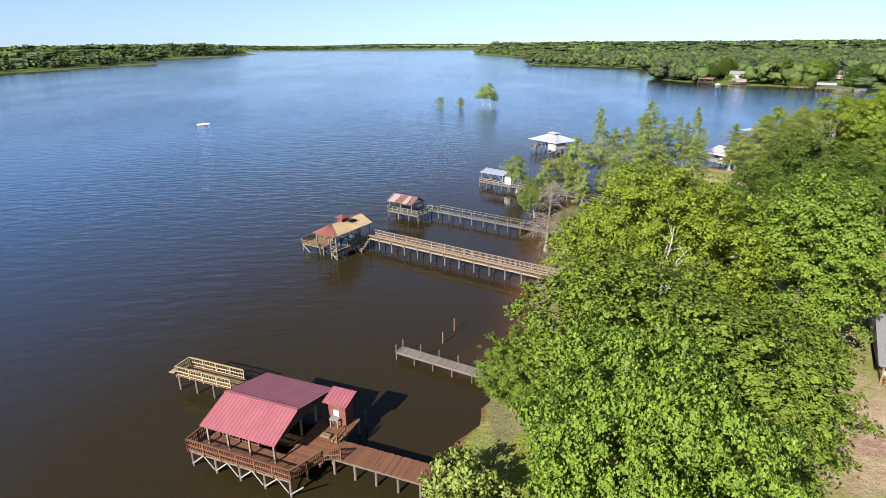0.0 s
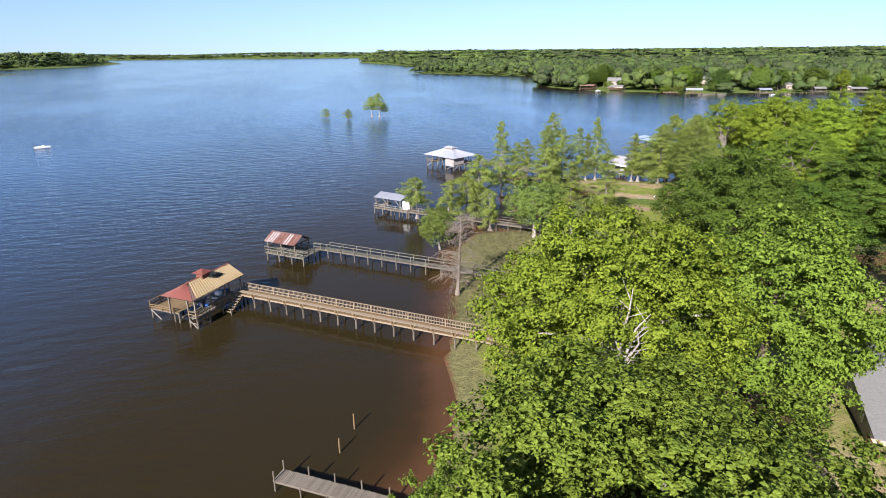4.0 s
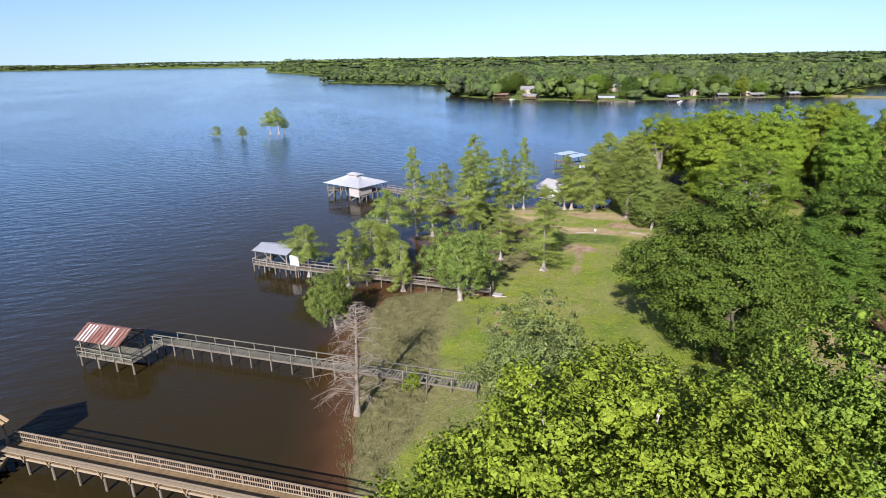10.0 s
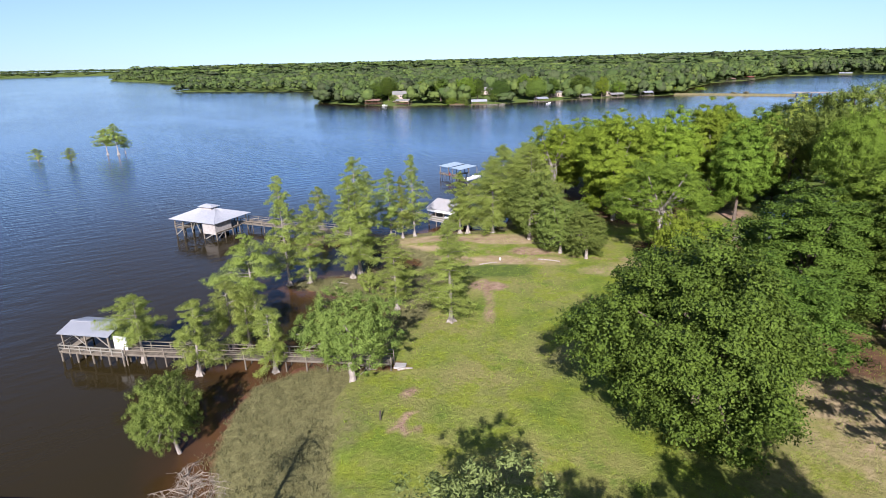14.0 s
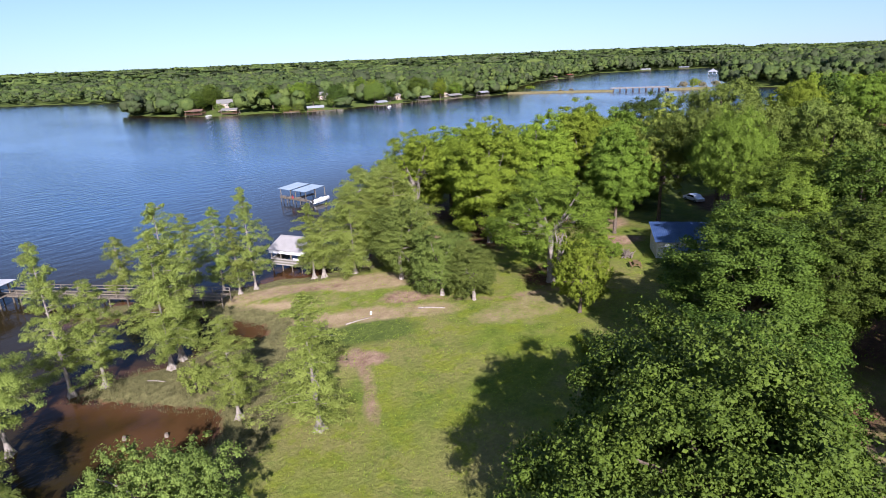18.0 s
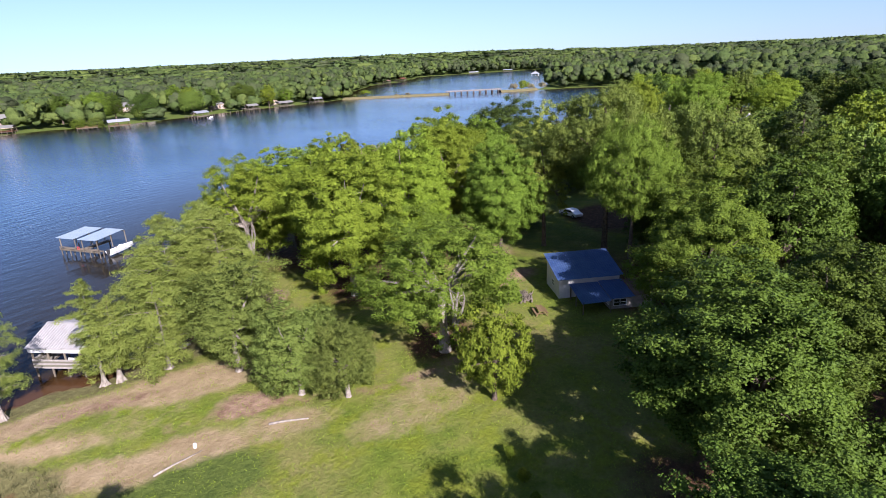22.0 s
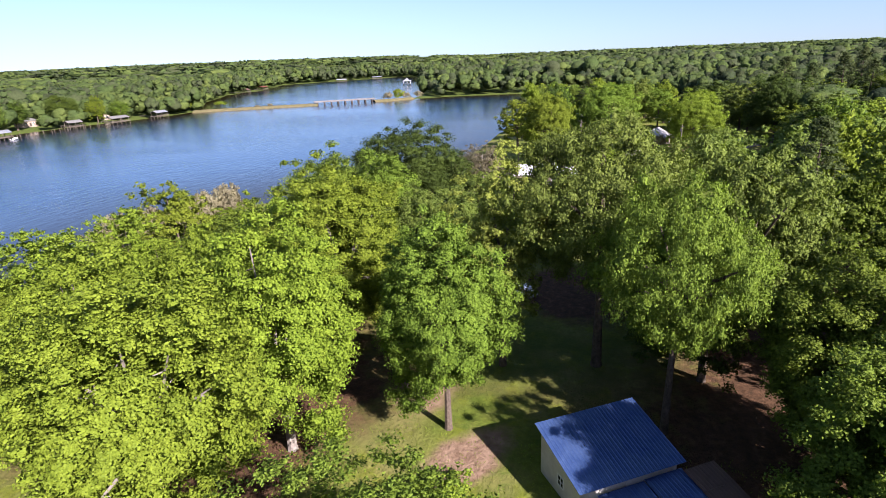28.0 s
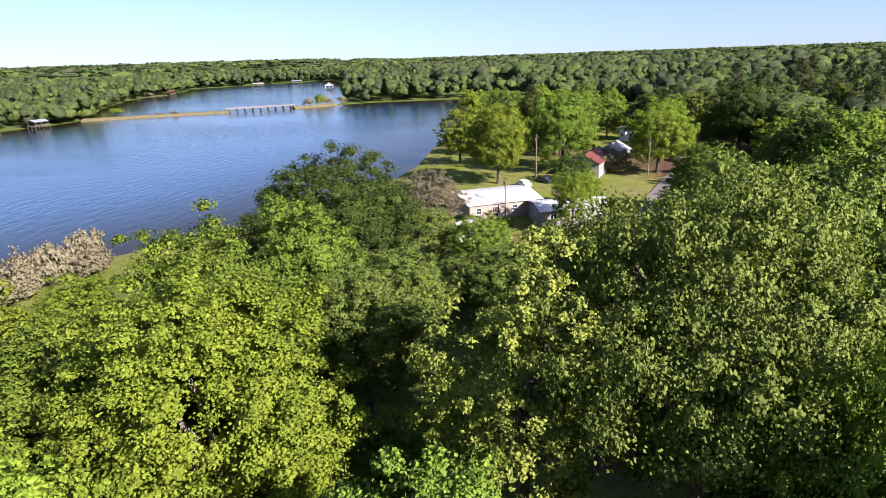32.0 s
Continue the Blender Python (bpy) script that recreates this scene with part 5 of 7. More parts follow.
forest("distant_wood", "wide green wood on the skyline", scatter((-1500, -1600, 3600, 4700), 60, 27, 2, 1e9, near=990, far=4600), 27, (12, 17), (26, 38), 0.6, 4, 2, 1, 4.5)
forest("far_shore_wood", "thin line of woods on the far shore of the lake", scatter((-1700, 4020, 1400, 4720), 34, 33, 2, 1e9, far=4900), 33, (11, 15), (26, 38), 0.7, 2, 1, 1, 4.5)
forest("west_wood", "wood on the western headlands", scatter((-900, 560, -520, 2400), 13, 28, 1, 90), 28, (9, 14), (5, 8), 0.85, 4, 3, 1, 1.2)
r_m = np.random.RandomState(31)


def tufts(name, label, pts, hgt, spread, blades, material, seed):
    """Small leaning blades standing in clumps."""
    r = np.random.RandomState(seed)
    idx = np.repeat(np.arange(len(pts)), blades)
    z = height(pts)[idx]
    n = len(idx)
    base = np.column_stack([pts[idx] + r.normal(size=(n, 2)) * spread, z - 0.03])
    a = r.uniform(0, 6.28, n)
    w = 0.028 * np.column_stack([np.cos(a), np.sin(a), 0 * a])
    tip = base + np.column_stack([r.normal(size=(n, 2)) * 0.12, hgt * r.uniform(0.5, 1.2, n)])
    verts = np.stack([base - w, base + w, tip + w * 0.25, tip - w * 0.25], 1).reshape(-1, 3)
    tagged(new(name, quad_mesh(name, verts, material)), label, "grass", kind="stuff")


mp = r_m.uniform((12, 82), (62, 160), (9000, 2))
mp = mp[(inside(mp, MARSH) | (np.abs(shore(mp) - 1.2) < 2.2)) & (shore(mp) > -0.6)]
tufts("marsh_grass", "brown-green marsh stubble along the waterline", mp, 0.30, 0.25, 12, LEAF["marsh"], 41)
gp2 = r_m.uniform((16, 76), (112, 152), (9000, 2))
gp2 = gp2[(shore(gp2) > 2.5) & (~inside(gp2, MARSH))]
tufts("lawn_grass", "short rough lawn grass", gp2, 0.16, 0.35, 8, LEAF["bright"], 42)


# ---- piers and boathouses ----
def pieces(name, me, ob, spots, mat):
    """Alike pieces on one mesh, each an object of its own; past 290 the rest is joined."""
    if not me.materials:
        me.materials.append(mat)
    for p in spots[:290]:
        o = new(name, me)
        o.parent = ob
        o.location = p


def planks(ob, x0, y0, x1, y1, z, mat, along="x", gap=0.014, width=0.165, name="plank", label="", skip=0.0, rough=0.008):
    """A deck of separate boards that lie across the given way, on two stringers."""
    r = random.Random(int(abs(x0 * 7 + y0 * 13 + x1 * 3) * 10))
    a, b = (x0, x1) if along == "x" else (y0, y1)
    across = (y1 - y0) / 2 if along == "x" else (x1 - x0) / 2
    w = (width - gap) / 2
    me = (Mb().box(-w, -across, -0.02, w, across, 0.02) if along == "x" else Mb().box(-across, -w, -0.02, across, w, 0.02)).mesh(name)
    spots, q = [], a + width / 2
    while q < b - width * 0.3:
        off = r.uniform(-0.03, 0.03)
        if r.uniform(0, 1) >= skip:
            zz = z - 0.02 + r.uniform(-rough, rough)
            spots.append((q, (y0 + y1) / 2 + off, zz) if along == "x" else ((x0 + x1) / 2 + off, q, zz))
        q += width
    pieces(name, me, ob, spots, mat)
    if along == "x":
        for y in (y0 + 0.1, y1 - 0.1):
            part("stringer", Mb().box(x0, y - 0.03, z - 0.26, x1, y + 0.03, z - 0.045), WOOD_PILE, ob)
    else:
        for x in (x0 + 0.1, x1 - 0.1):
            part("stringer", Mb().box(x - 0.03, y0, z - 0.26, x + 0.03, y1, z - 0.045), WOOD_PILE, ob)


def roof_strips(ob, a, b, c, d_, n, share, mats, seed, lift=0.05, name="roof_panel"):
    """Separate long panels laid from eave to ridge over a roof slope."""
    r = random.Random(seed)
    a, b, c, d_ = (Vector(p) for p in (a, b, c, d_))
    up = (b - a).cross(d_ - a).normalized()
    up = up if up.z > 0 else -up
    for i in range(n):
        f0, f1 = (i + 0.5 - share / 2) / n, (i + 0.5 + share / 2 * r.uniform(0.85, 1.0)) / n
        low = [a.lerp(b, f0) + up * lift, a.lerp(b, f1) + up * lift]
        high = [d_.lerp(c, f1) + up * lift, d_.lerp(c, f0) + up * lift]
        p = low + high
        part(name, Mb().hexa([q - up * 0.03 for q in p] + [q + up * 0.02 for q in p]), r.choice(mats), ob)


def pile(ob, x, y, z0, z1, r=0.11, mat=None, name="piling"):
    part(name, Mb().tube([(x, y, z0), (x + 0.01, y, (z0 + z1) / 2), (x, y + 0.01, z1)], [r * 1.08, r, r * 0.96], 8), mat or WOOD_PILE, ob)


def railing(ob, a, b, z, h, mat, posts=1.8, balusters=0.0, mid=True, thick=0.09, cap=0.14, mid_at=0.5):
    a, b = Vector((*a, z)), Vector((*b, z))
    n = max(1, int(round((b - a).length / posts)))
    for i in range(n + 1):
        p = a.lerp(b, i / n)
        part("railing_post", Mb().box(p.x - thick / 2, p.y - thick / 2, z - 0.2, p.x + thick / 2, p.y + thick / 2, z + h), mat, ob)
    up = Vector((0, 0, 1))
    part("handrail", Mb().beam(a + up * h, b + up * h, cap, 0.05), mat, ob)
    if mid:
        part("rail", Mb().beam(a + up * h * mid_at, b + up * h * mid_at, 0.04, 0.1), mat, ob)
    if balusters:
        part("bottom_rail", Mb().beam(a + up * 0.1, b + up * 0.1, 0.04, 0.08), mat, ob)
        k = int((b - a).length / balusters)
        me = Mb().box(-0.02, -0.02, 0.1, 0.02, 0.02, h - 0.02).mesh("baluster")
        pieces("baluster", me, ob, [a.lerp(b, i / k) for i in range(1, k)], mat)


def gable(ob, x0, y0, x1, y1, eave, ridge, at, mat, along="x", over=0.25, mat2=None, pitch=0.32):
    """Two ribbed roof slopes; at: where the ridge lies across."""
    if along == "x":
        lo = [(x0 - over, y0 - over, eave), (x1 + over, y0 - over, eave), (x1 + over, at, ridge), (x0 - over, at, ridge)]
        hi = [(x1 + over, y1 + over, eave), (x0 - over, y1 + over, eave), (x0 - over, at, ridge), (x1 + over, at, ridge)]
        cap = ((x0 - over, at, ridge + 0.04), (x1 + over, at, ridge + 0.04))
    else:
        lo = [(x0 - over, y1 + over, eave), (x0 - over, y0 - over, eave), (at, y0 - over, ridge), (at, y1 + over, ridge)]
        hi = [(x1 + over, y0 - over, eave), (x1 + over, y1 + over, eave), (at, y1 + over, ridge), (at, y0 - over, ridge)]
        cap = ((at, y0 - over, ridge + 0.04), (at, y1 + over, ridge + 0.04))
    part("roof_slope", Mb().sheet(*lo, pitch), mat, ob)
    part("roof_slope", Mb().sheet(*hi, pitch), mat2 or mat, ob)
    part("ridge_cap", Mb().beam(*cap, 0.3, 0.05), mat, ob)


def frame_of_posts(ob, spots, z0, z1, mat, w=0.14):
    for x, y in spots:
        part("roof_post", Mb().box(x - w / 2, y - w / 2, z0, x + w / 2, y + w / 2, z1), mat, ob)


def trusses(ob, x0, y0, x1, y1, eave, ridge, at, n, mat, along="x"):
    for i in range(n):
        q = i / (n - 1)
        if along == "x":
            x = x0 + (x1 - x0) * q
            a, b, c = (x, y0, eave - 0.06), (x, y1, eave - 0.06), (x, at, ridge - 0.06)
        else:
            y = y0 + (y1 - y0) * q
            a, b, c = (x0, y, eave - 0.06), (x1, y, eave - 0.06), (at, y, ridge - 0.06)
        part("truss", Mb().beam(a, b, 0.08, 0.14).beam(a, c, 0.07, 0.12).beam(b, c, 0.07, 0.12), mat, ob)


def red_boathouse():
    ob = thing("boathouse", -18.4, 42.4, 0, math.degrees(math.atan2(-0.345, 0.938)), "red ribbed metal roof boathouse on a brown timber deck over water", "boathouse")
    z = 1.5
    planks(ob, 0, 0, 9.3, 2.2, z, WOOD_RED, "x", label="")
    planks(ob, 7.3, 2.2, 10.3, 8.0, z, WOOD_RED, "y", label="brown stained side deck")
    planks(ob, 0, 2.2, 1.2, 7.5, z, WOOD_RED, "y")
    planks(ob, -2.6, 7.5, 7.3, 9.3, z, WOOD_RED, "x")
    railing(ob, (0, 0), (9.3, 0), z, 0.95, WOOD_RED, 1.5, 0.16)
    railing(ob, (0, 0), (0, 2.2), z, 0.95, WOOD_RED, 1.1, 0.16)
    railing(ob, (1.2, 2.2), (4.8, 2.2), z, 0.9, WOOD_RED, 1.8, 0.3)
    railing(ob, (9.3, 0), (10.2, 2.6), z, 0.95, WOOD_RED, 1.4, 0.16)
    railing(ob, (10.2, 2.6), (11.4, 3.2), z, 0.95, WOOD_RED, 1.2, 0.16)
    for i in range(5):
        x = 0.2 + i * 2.22
        pile(ob, x, 0.15, -1.5, z - 0.05)
        pile(ob, x, 2.1, -1.5, z - 0.05)
        part("brace", Mb().beam((x, 0.05, 0.25), (x + 1.2, 0.05, z - 0.2), 0.05, 0.1), WOOD_PALE, ob)
        if i < 4:
            part("brace", Mb().beam((x + 2.1, 0.05, 0.35), (x + 1.25, 0.05, z - 0.2), 0.05, 0.1), WOOD_PALE, ob)
    for y in (4, 6, 8, 9.1):
        for x in (0.2, 7.4, 10.1):
            pile(ob, x, y, -1.5, z - 0.05)
    frame_of_posts(ob, [(x, y) for x in (1.0, 2.9, 4.9, 7.1) for y in (1.2, 8.5)] + [(1.0, 4.5), (7.1, 4.5), (1.0, 6.5), (7.1, 6.5)], z, 3.25, WOOD_GREY)
    gable(ob, 0.85, 1.1, 7.2, 8.6, 3.2, 4.35, 3.9, ROOF_RED, "x", 0.25)
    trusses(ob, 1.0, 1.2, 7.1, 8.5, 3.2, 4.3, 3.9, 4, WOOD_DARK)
    part("gable_board", Mb().add([(7.15, 1.3, 3.1), (7.15, 8.4, 3.1), (7.15, 3.9, 4.25), (7.2, 1.3, 3.1), (7.2, 8.4, 3.1), (7.2, 3.9, 4.25)],
                                 [(0, 1, 2), (5, 4, 3), (0, 3, 4, 1), (1, 4, 5, 2), (2, 5, 3, 0)]), WOOD_DARK, ob)
    part("lift_beam", Mb().beam((1.5, 3, 2.9), (6.8, 3, 2.9), 0.12, 0.16).beam((1.5, 6.4, 2.9), (6.8, 6.4, 2.9), 0.12, 0.16), WOOD_GREY, ob)
    # store room with its own small roof
    part("store_wall", Mb().box(8.2, 6.7, z, 9.75, 6.78, 3.44).box(8.2, 7.8, z, 9.75, 7.88, 3.66).box(8.2, 6.78, z, 8.28, 7.8, 3.44).box(9.67, 6.78, z, 9.75, 7.8, 3.44), SIDING_RED, ob)
    part("store_roof", Mb().sheet((7.75, 6.5, 3.42), (9.95, 6.5, 3.42), (9.95, 8.3, 3.85), (7.75, 8.3, 3.85), 0.3), ROOF_RED, ob)
    part("sink_counter", Mb().box(8.5, 6.2, 2.2, 9.3, 6.68, 2.28).box(8.55, 6.25, z, 8.63, 6.33, 2.2).box(9.17, 6.25, z, 9.25, 6.33, 2.2), WOOD_PALE, ob)
    part("white_board", Mb().box(8.7, 6.64, 2.35, 9.15, 6.69, 2.85), PAINT_WHITE, ob)
    for i in range(4):
        part("step", Mb().box(8.5 + 0.28 * i, 4.9, z + 0.02 + 0.17 * i, 9.3, 5.3, z + 0.18 + 0.17 * i) if i == 0 else Mb().box(9.3 + 0.28 * i, 4.7, z - 0.02, 9.5 + 0.28 * i, 5.4, z + 0.16), WOOD_TAN, ob)
    railing(ob, (10.2, 4.6), (10.2, 5.8), z, 0.9, WOOD_RED, 1.2)
    return ob


def red_walkway():
    ob = thing("pier", -7.3, 42.7, 0, math.degrees(math.atan2(-0.345, 0.938)), "wide brown plank walkway from the shore to the red boathouse", "pier")
    planks(ob, -0.6, -1.0, 9.2, 1.05, 1.5, WOOD_RED, "x")
    for i in range(6):
        for y in (-0.85, 0.9):
            pile(ob, 0.4 + i * 1.75, y, -1.4, 1.45)
    return ob


def new_platform():
    ob = thing("dock", -24.1, 52.7, 0, math.degrees(math.atan2(-0.345, 0.938)), "new yellow timber fishing platform with baluster rails", "dock")
    planks(ob, 0, -0.1, 6.5, 1.8, 1.5, WOOD_TAN, "y", label="fresh yellow boards")
    railing(ob, (0, 0), (6.3, 0), 1.5, 0.9, WOOD_YELLOW, 1.6, 0.3)
    railing(ob, (0, 1.75), (6.3, 1.75), 1.5, 0.9, WOOD_YELLOW, 1.6, 0.3)
    railing(ob, (0, 0), (0, 1.75), 1.5, 0.9, WOOD_YELLOW, 1.7, 0.22)
    part("seat", Mb().box(-0.5, -0.35, 1.85, 0.1, 0.35, 1.91), WOOD_YELLOW, ob)
    for i in range(4):
        for y in (0.05, 1.7):
            pile(ob, 0.2 + i * 2.0, y, -1.5, 1.45)
    return ob


def grey_dock():
    ob = thing("dock", -4.1, 58.8, 0, math.degrees(math.atan2(-0.48, 0.877)), "narrow weathered grey plank dock", "dock")
    planks(ob, 0, -0.65, 11.5, 0.65, 0.95, WOOD_GREY, "x", 0.03)
    for i in range(6):
        for y in (-0.62, 0.62):
            pile(ob, 0.1 + i * 2.15, y, -1.3, 1.75 if (i < 1 or (y > 0 and i < 5)) else 0.92, 0.06)
    return ob


def lone_posts():
    for x, y, h in ((1.5, 64.6, 1.5), (0.3, 61.7, 1.35)):
        ob = thing("mooring_post", x, y, 0, 0, "old timber mooring post standing in the water", "post", "mooring posts")
        pile(ob, 0, 0, -1.2, h, 0.065, WOOD_TAN, name="post")


def yellow_boathouse():
    ob = thing("boathouse", -19.7, 88.4, 0, math.degrees(math.atan2(-0.504, 0.864)), "open boathouse with yellow and brick-red metal roof and cupola", "boathouse")
    W, L, z = 4.1, 8.4, 1.3
    planks(ob, 2.9, 0.3, 4.1, L, z, WOOD_GREY, "y")
    planks(ob, 0, 5.2, 2.9, L, z, WOOD_GREY, "y")
    planks(ob, -3.5, 0.8, 0.9, 3.9, z, WOOD_TAN, "x", label="sunlit tan side platform")
    planks(ob, 0, 3.9, 0.9, 5.2, z, WOOD_GREY, "y")
    railing(ob, (-3.5, 0.8), (-3.5, 3.9), z, 0.9, WOOD_TAN, 1.5, 0.2)
    railing(ob, (-3.5, 3.9), (0, 3.9), z, 0.9, WOOD_TAN, 1.7, 0.2)
    railing(ob, (-3.5, 0.8), (0.2, 0.8), z, 0.5, WOOD_TAN, 1.8)
    railing(ob, (3.0, 0.3), (4.1, 0.3), z, 0.8, WOOD_TAN, 1.1)
    railing(ob, (4.1, 0.3), (4.1, 6.4), z, 0.85, WOOD_TAN, 1.5, 0.25)
    for x, y in [(-3.4, 0.9), (-3.4, 3.8), (-1.7, 3.8), (0.1, 0.9), (0.8, 0.9), (0.1, 5.3), (0.1, 8.3), (2.9, 0.4), (4.0, 0.4), (4.0, 2.4), (4.0, 4.6), (4.0, 6.6), (4.0, 8.3)]:
        pile(ob, x, y, -1.6, z - 0.05)
    part("brace", Mb().beam((-3.4, 0.8, 1.1), (-1.9, 0.8, -0.1), 0.06, 0.13), WOOD_PALE, ob)
    part("brace", Mb().beam((2.9, 0.3, 1.0), (4.0, 0.3, 0.05), 0.06, 0.13).beam((2.9, 0.3, 0.65), (4.0, 0.3, 0.6), 0.06, 0.1), WOOD_PALE, ob)
    frame_of_posts(ob, [(0.15, 0.4), (2.9, 0.4), (3.95, 0.4), (0.15, 2.9), (3.95, 2.9), (0.15, 5.4), (3.95, 5.4), (0.15, 8.2), (3.95, 8.2), (2.0, 8.2)], z, 3.85, WOOD_GREY)
    e, rz, m, hip = 3.75, 4.95, W / 2, 1.7
    part("roof_slope", Mb().sheet((W + 0.2, -0.2, e), (W + 0.2, L + 0.2, e), (m, L + 0.2, rz), (m, hip, rz), 0.3, 0.02), ROOF_BROWN, ob, "brown under-sheet")
    part("roof_slope", Mb().sheet((-0.2, L + 0.2, e), (-0.2, -0.2, e), (m, hip, rz), (m, L + 0.2, rz), 0.3, 0.045), ROOF_RUSTRED, ob, "brick-red metal")
    roof_strips(ob, (W + 0.2, 0.5, e), (W + 0.2, L + 0.2, e), (m, L + 0.2, rz), (m, hip + 0.1, rz), 21, 0.66, [ROOF_YELLOW], 5, 0.06)
    roof_strips(ob, (-0.2, L + 0.2, e), (-0.2, 0.5, e), (m, hip + 0.1, rz), (m, L + 0.2, rz), 21, 0.66, [ROOF_RUSTRED], 6, 0.06)
    part("hip_slope", Mb().sheet((-0.2, -0.2, e), (W + 0.2, -0.2, e), (m + 0.02, hip, rz), (m - 0.02, hip, rz), 0.3, 0.02), ROOF_RUSTRED, ob, "brick-red metal")
    part("ridge_cap", Mb().beam((m, hip, rz + 0.05), (m, L + 0.2, rz + 0.05), 0.25, 0.05), ROOF_RUSTRED, ob)
    part("cupola", Mb().box(m - 0.5, 3.6, rz - 0.35, m + 0.5, 4.7, rz + 0.55), SIDING_RED, ob)
    part("cupola_roof", Mb().add([(m - 0.85, 3.3, rz + 0.5), (m + 0.85, 3.3, rz + 0.5), (m + 0.85, 5.0, rz + 0.5), (m - 0.85, 5.0, rz + 0.5), (m, 4.15, rz + 0.95)],
                                 [(0, 1, 4), (1, 2, 4), (2, 3, 4), (3, 0, 4), (3, 2, 1, 0)]), ROOF_RUSTRED, ob)
    part("roof_hatch", Mb().box(m + 0.35, 5.0, rz - 0.42, m + 1.15, 6.2, rz - 0.24), BLACK, ob)
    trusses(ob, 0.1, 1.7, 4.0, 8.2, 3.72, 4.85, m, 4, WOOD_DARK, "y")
    part("boat_cradle", Mb().box(0.9, 1.2, 0.5, 1.05, 4.9, 0.66).box(2.4, 1.2, 0.5, 2.55, 4.9, 0.66), WOOD_GREY, ob)
    for i in range(7):
        q = i / 6
        part("step", Mb().box(4.15, 6.9 - 2.0 * q - 0.14, 1.5 - 1.25 * q, 5.05, 6.9 - 2.0 * q + 0.14, 1.55 - 1.25 * q), WOOD_SUN, ob)
    part("stair_stringer", Mb().beam((4.15, 7.1, 1.5), (4.15, 4.8, 0.15), 0.05, 0.22), WOOD_TAN, ob)
    part("stair_stringer", Mb().beam((5.05, 7.1, 1.5), (5.05, 4.8, 0.15), 0.05, 0.22), WOOD_TAN, ob)
    pile(ob, 5.1, 4.7, -1.2, 0.8, 0.08)
    return ob


def yellow_pier():
    ang = math.degrees(math.atan2(-0.541, 0.841))
    ob = thing("pier", -12.3, 93.5, 0, ang, "long tan plank pier with a baluster rail and side bench", "pier")
    n, L = 15, 37.5
    planks(ob, 0, -0.8, L, 0.8, 1.6, WOOD_TAN, "x")
    railing(ob, (0, 0.75), (L, 0.75), 1.6, 0.95, WOOD_SUN, 2.4, 0.19)
    for y in (-0.55, -0.75, -0.95):
        part("bench_slat", Mb().box(0.2, y - 0.075, 2.02, L, y + 0.075, 2.06), WOOD_SUN, ob)
    part("fascia", Mb().box(0, -0.86, 1.42, L, -0.815, 1.62), WOOD_SUN, ob)
    for i in range(n + 1):
        x = 0.3 + i * (L - 0.6) / n
        pile(ob, x, -0.7, -1.4, 1.55)
        pile(ob, x, 0.7, -1.4, 1.55)
        part("bench_brace", Mb().beam((x - 0.28, -0.95, 2.0), (x, -0.9, 1.3), 0.06, 0.09).beam((x + 0.28, -0.95, 2.0), (x, -0.9, 1.3), 0.06, 0.09), WOOD_TAN, ob)
        part("cross_tie", Mb().beam((x, -0.95, 1.33), (x, 0.85, 1.33), 0.08, 0.16), WOOD_PILE, ob)
    return ob


def rail_pier(x, y, dx, dy, L, label, wood, z=1.35, w=1.3, posts=2.3, far_from=0.0, near_to_=None, rail_h=0.9, group="", gap=0.02, width=0.2, skip=0.0, mid=True):
    """A plank pier with plain post-and-rail sides."""
    ob = thing("pier", x, y, 0, math.degrees(math.atan2(dy, dx)), label, "pier", group)
    planks(ob, 0, -w / 2, L, w / 2, z, wood, "x", gap, width, skip=skip, rough=0.02)
    n = int(L / posts)
    for i in range(n + 1):
        for s in (-1, 1):
            g = -1.3
            pile(ob, 0.1 + i * L / n * 0.995, s * (w / 2 + 0.02), g, z - 0.03, 0.085)
    railing(ob, (0, -w / 2), (near_to_ or L, -w / 2), z, rail_h, wood, posts, 0.0, mid)
    railing(ob, (far_from, w / 2), (L, w / 2), z, rail_h, wood, posts, 0.0, mid)
    return ob


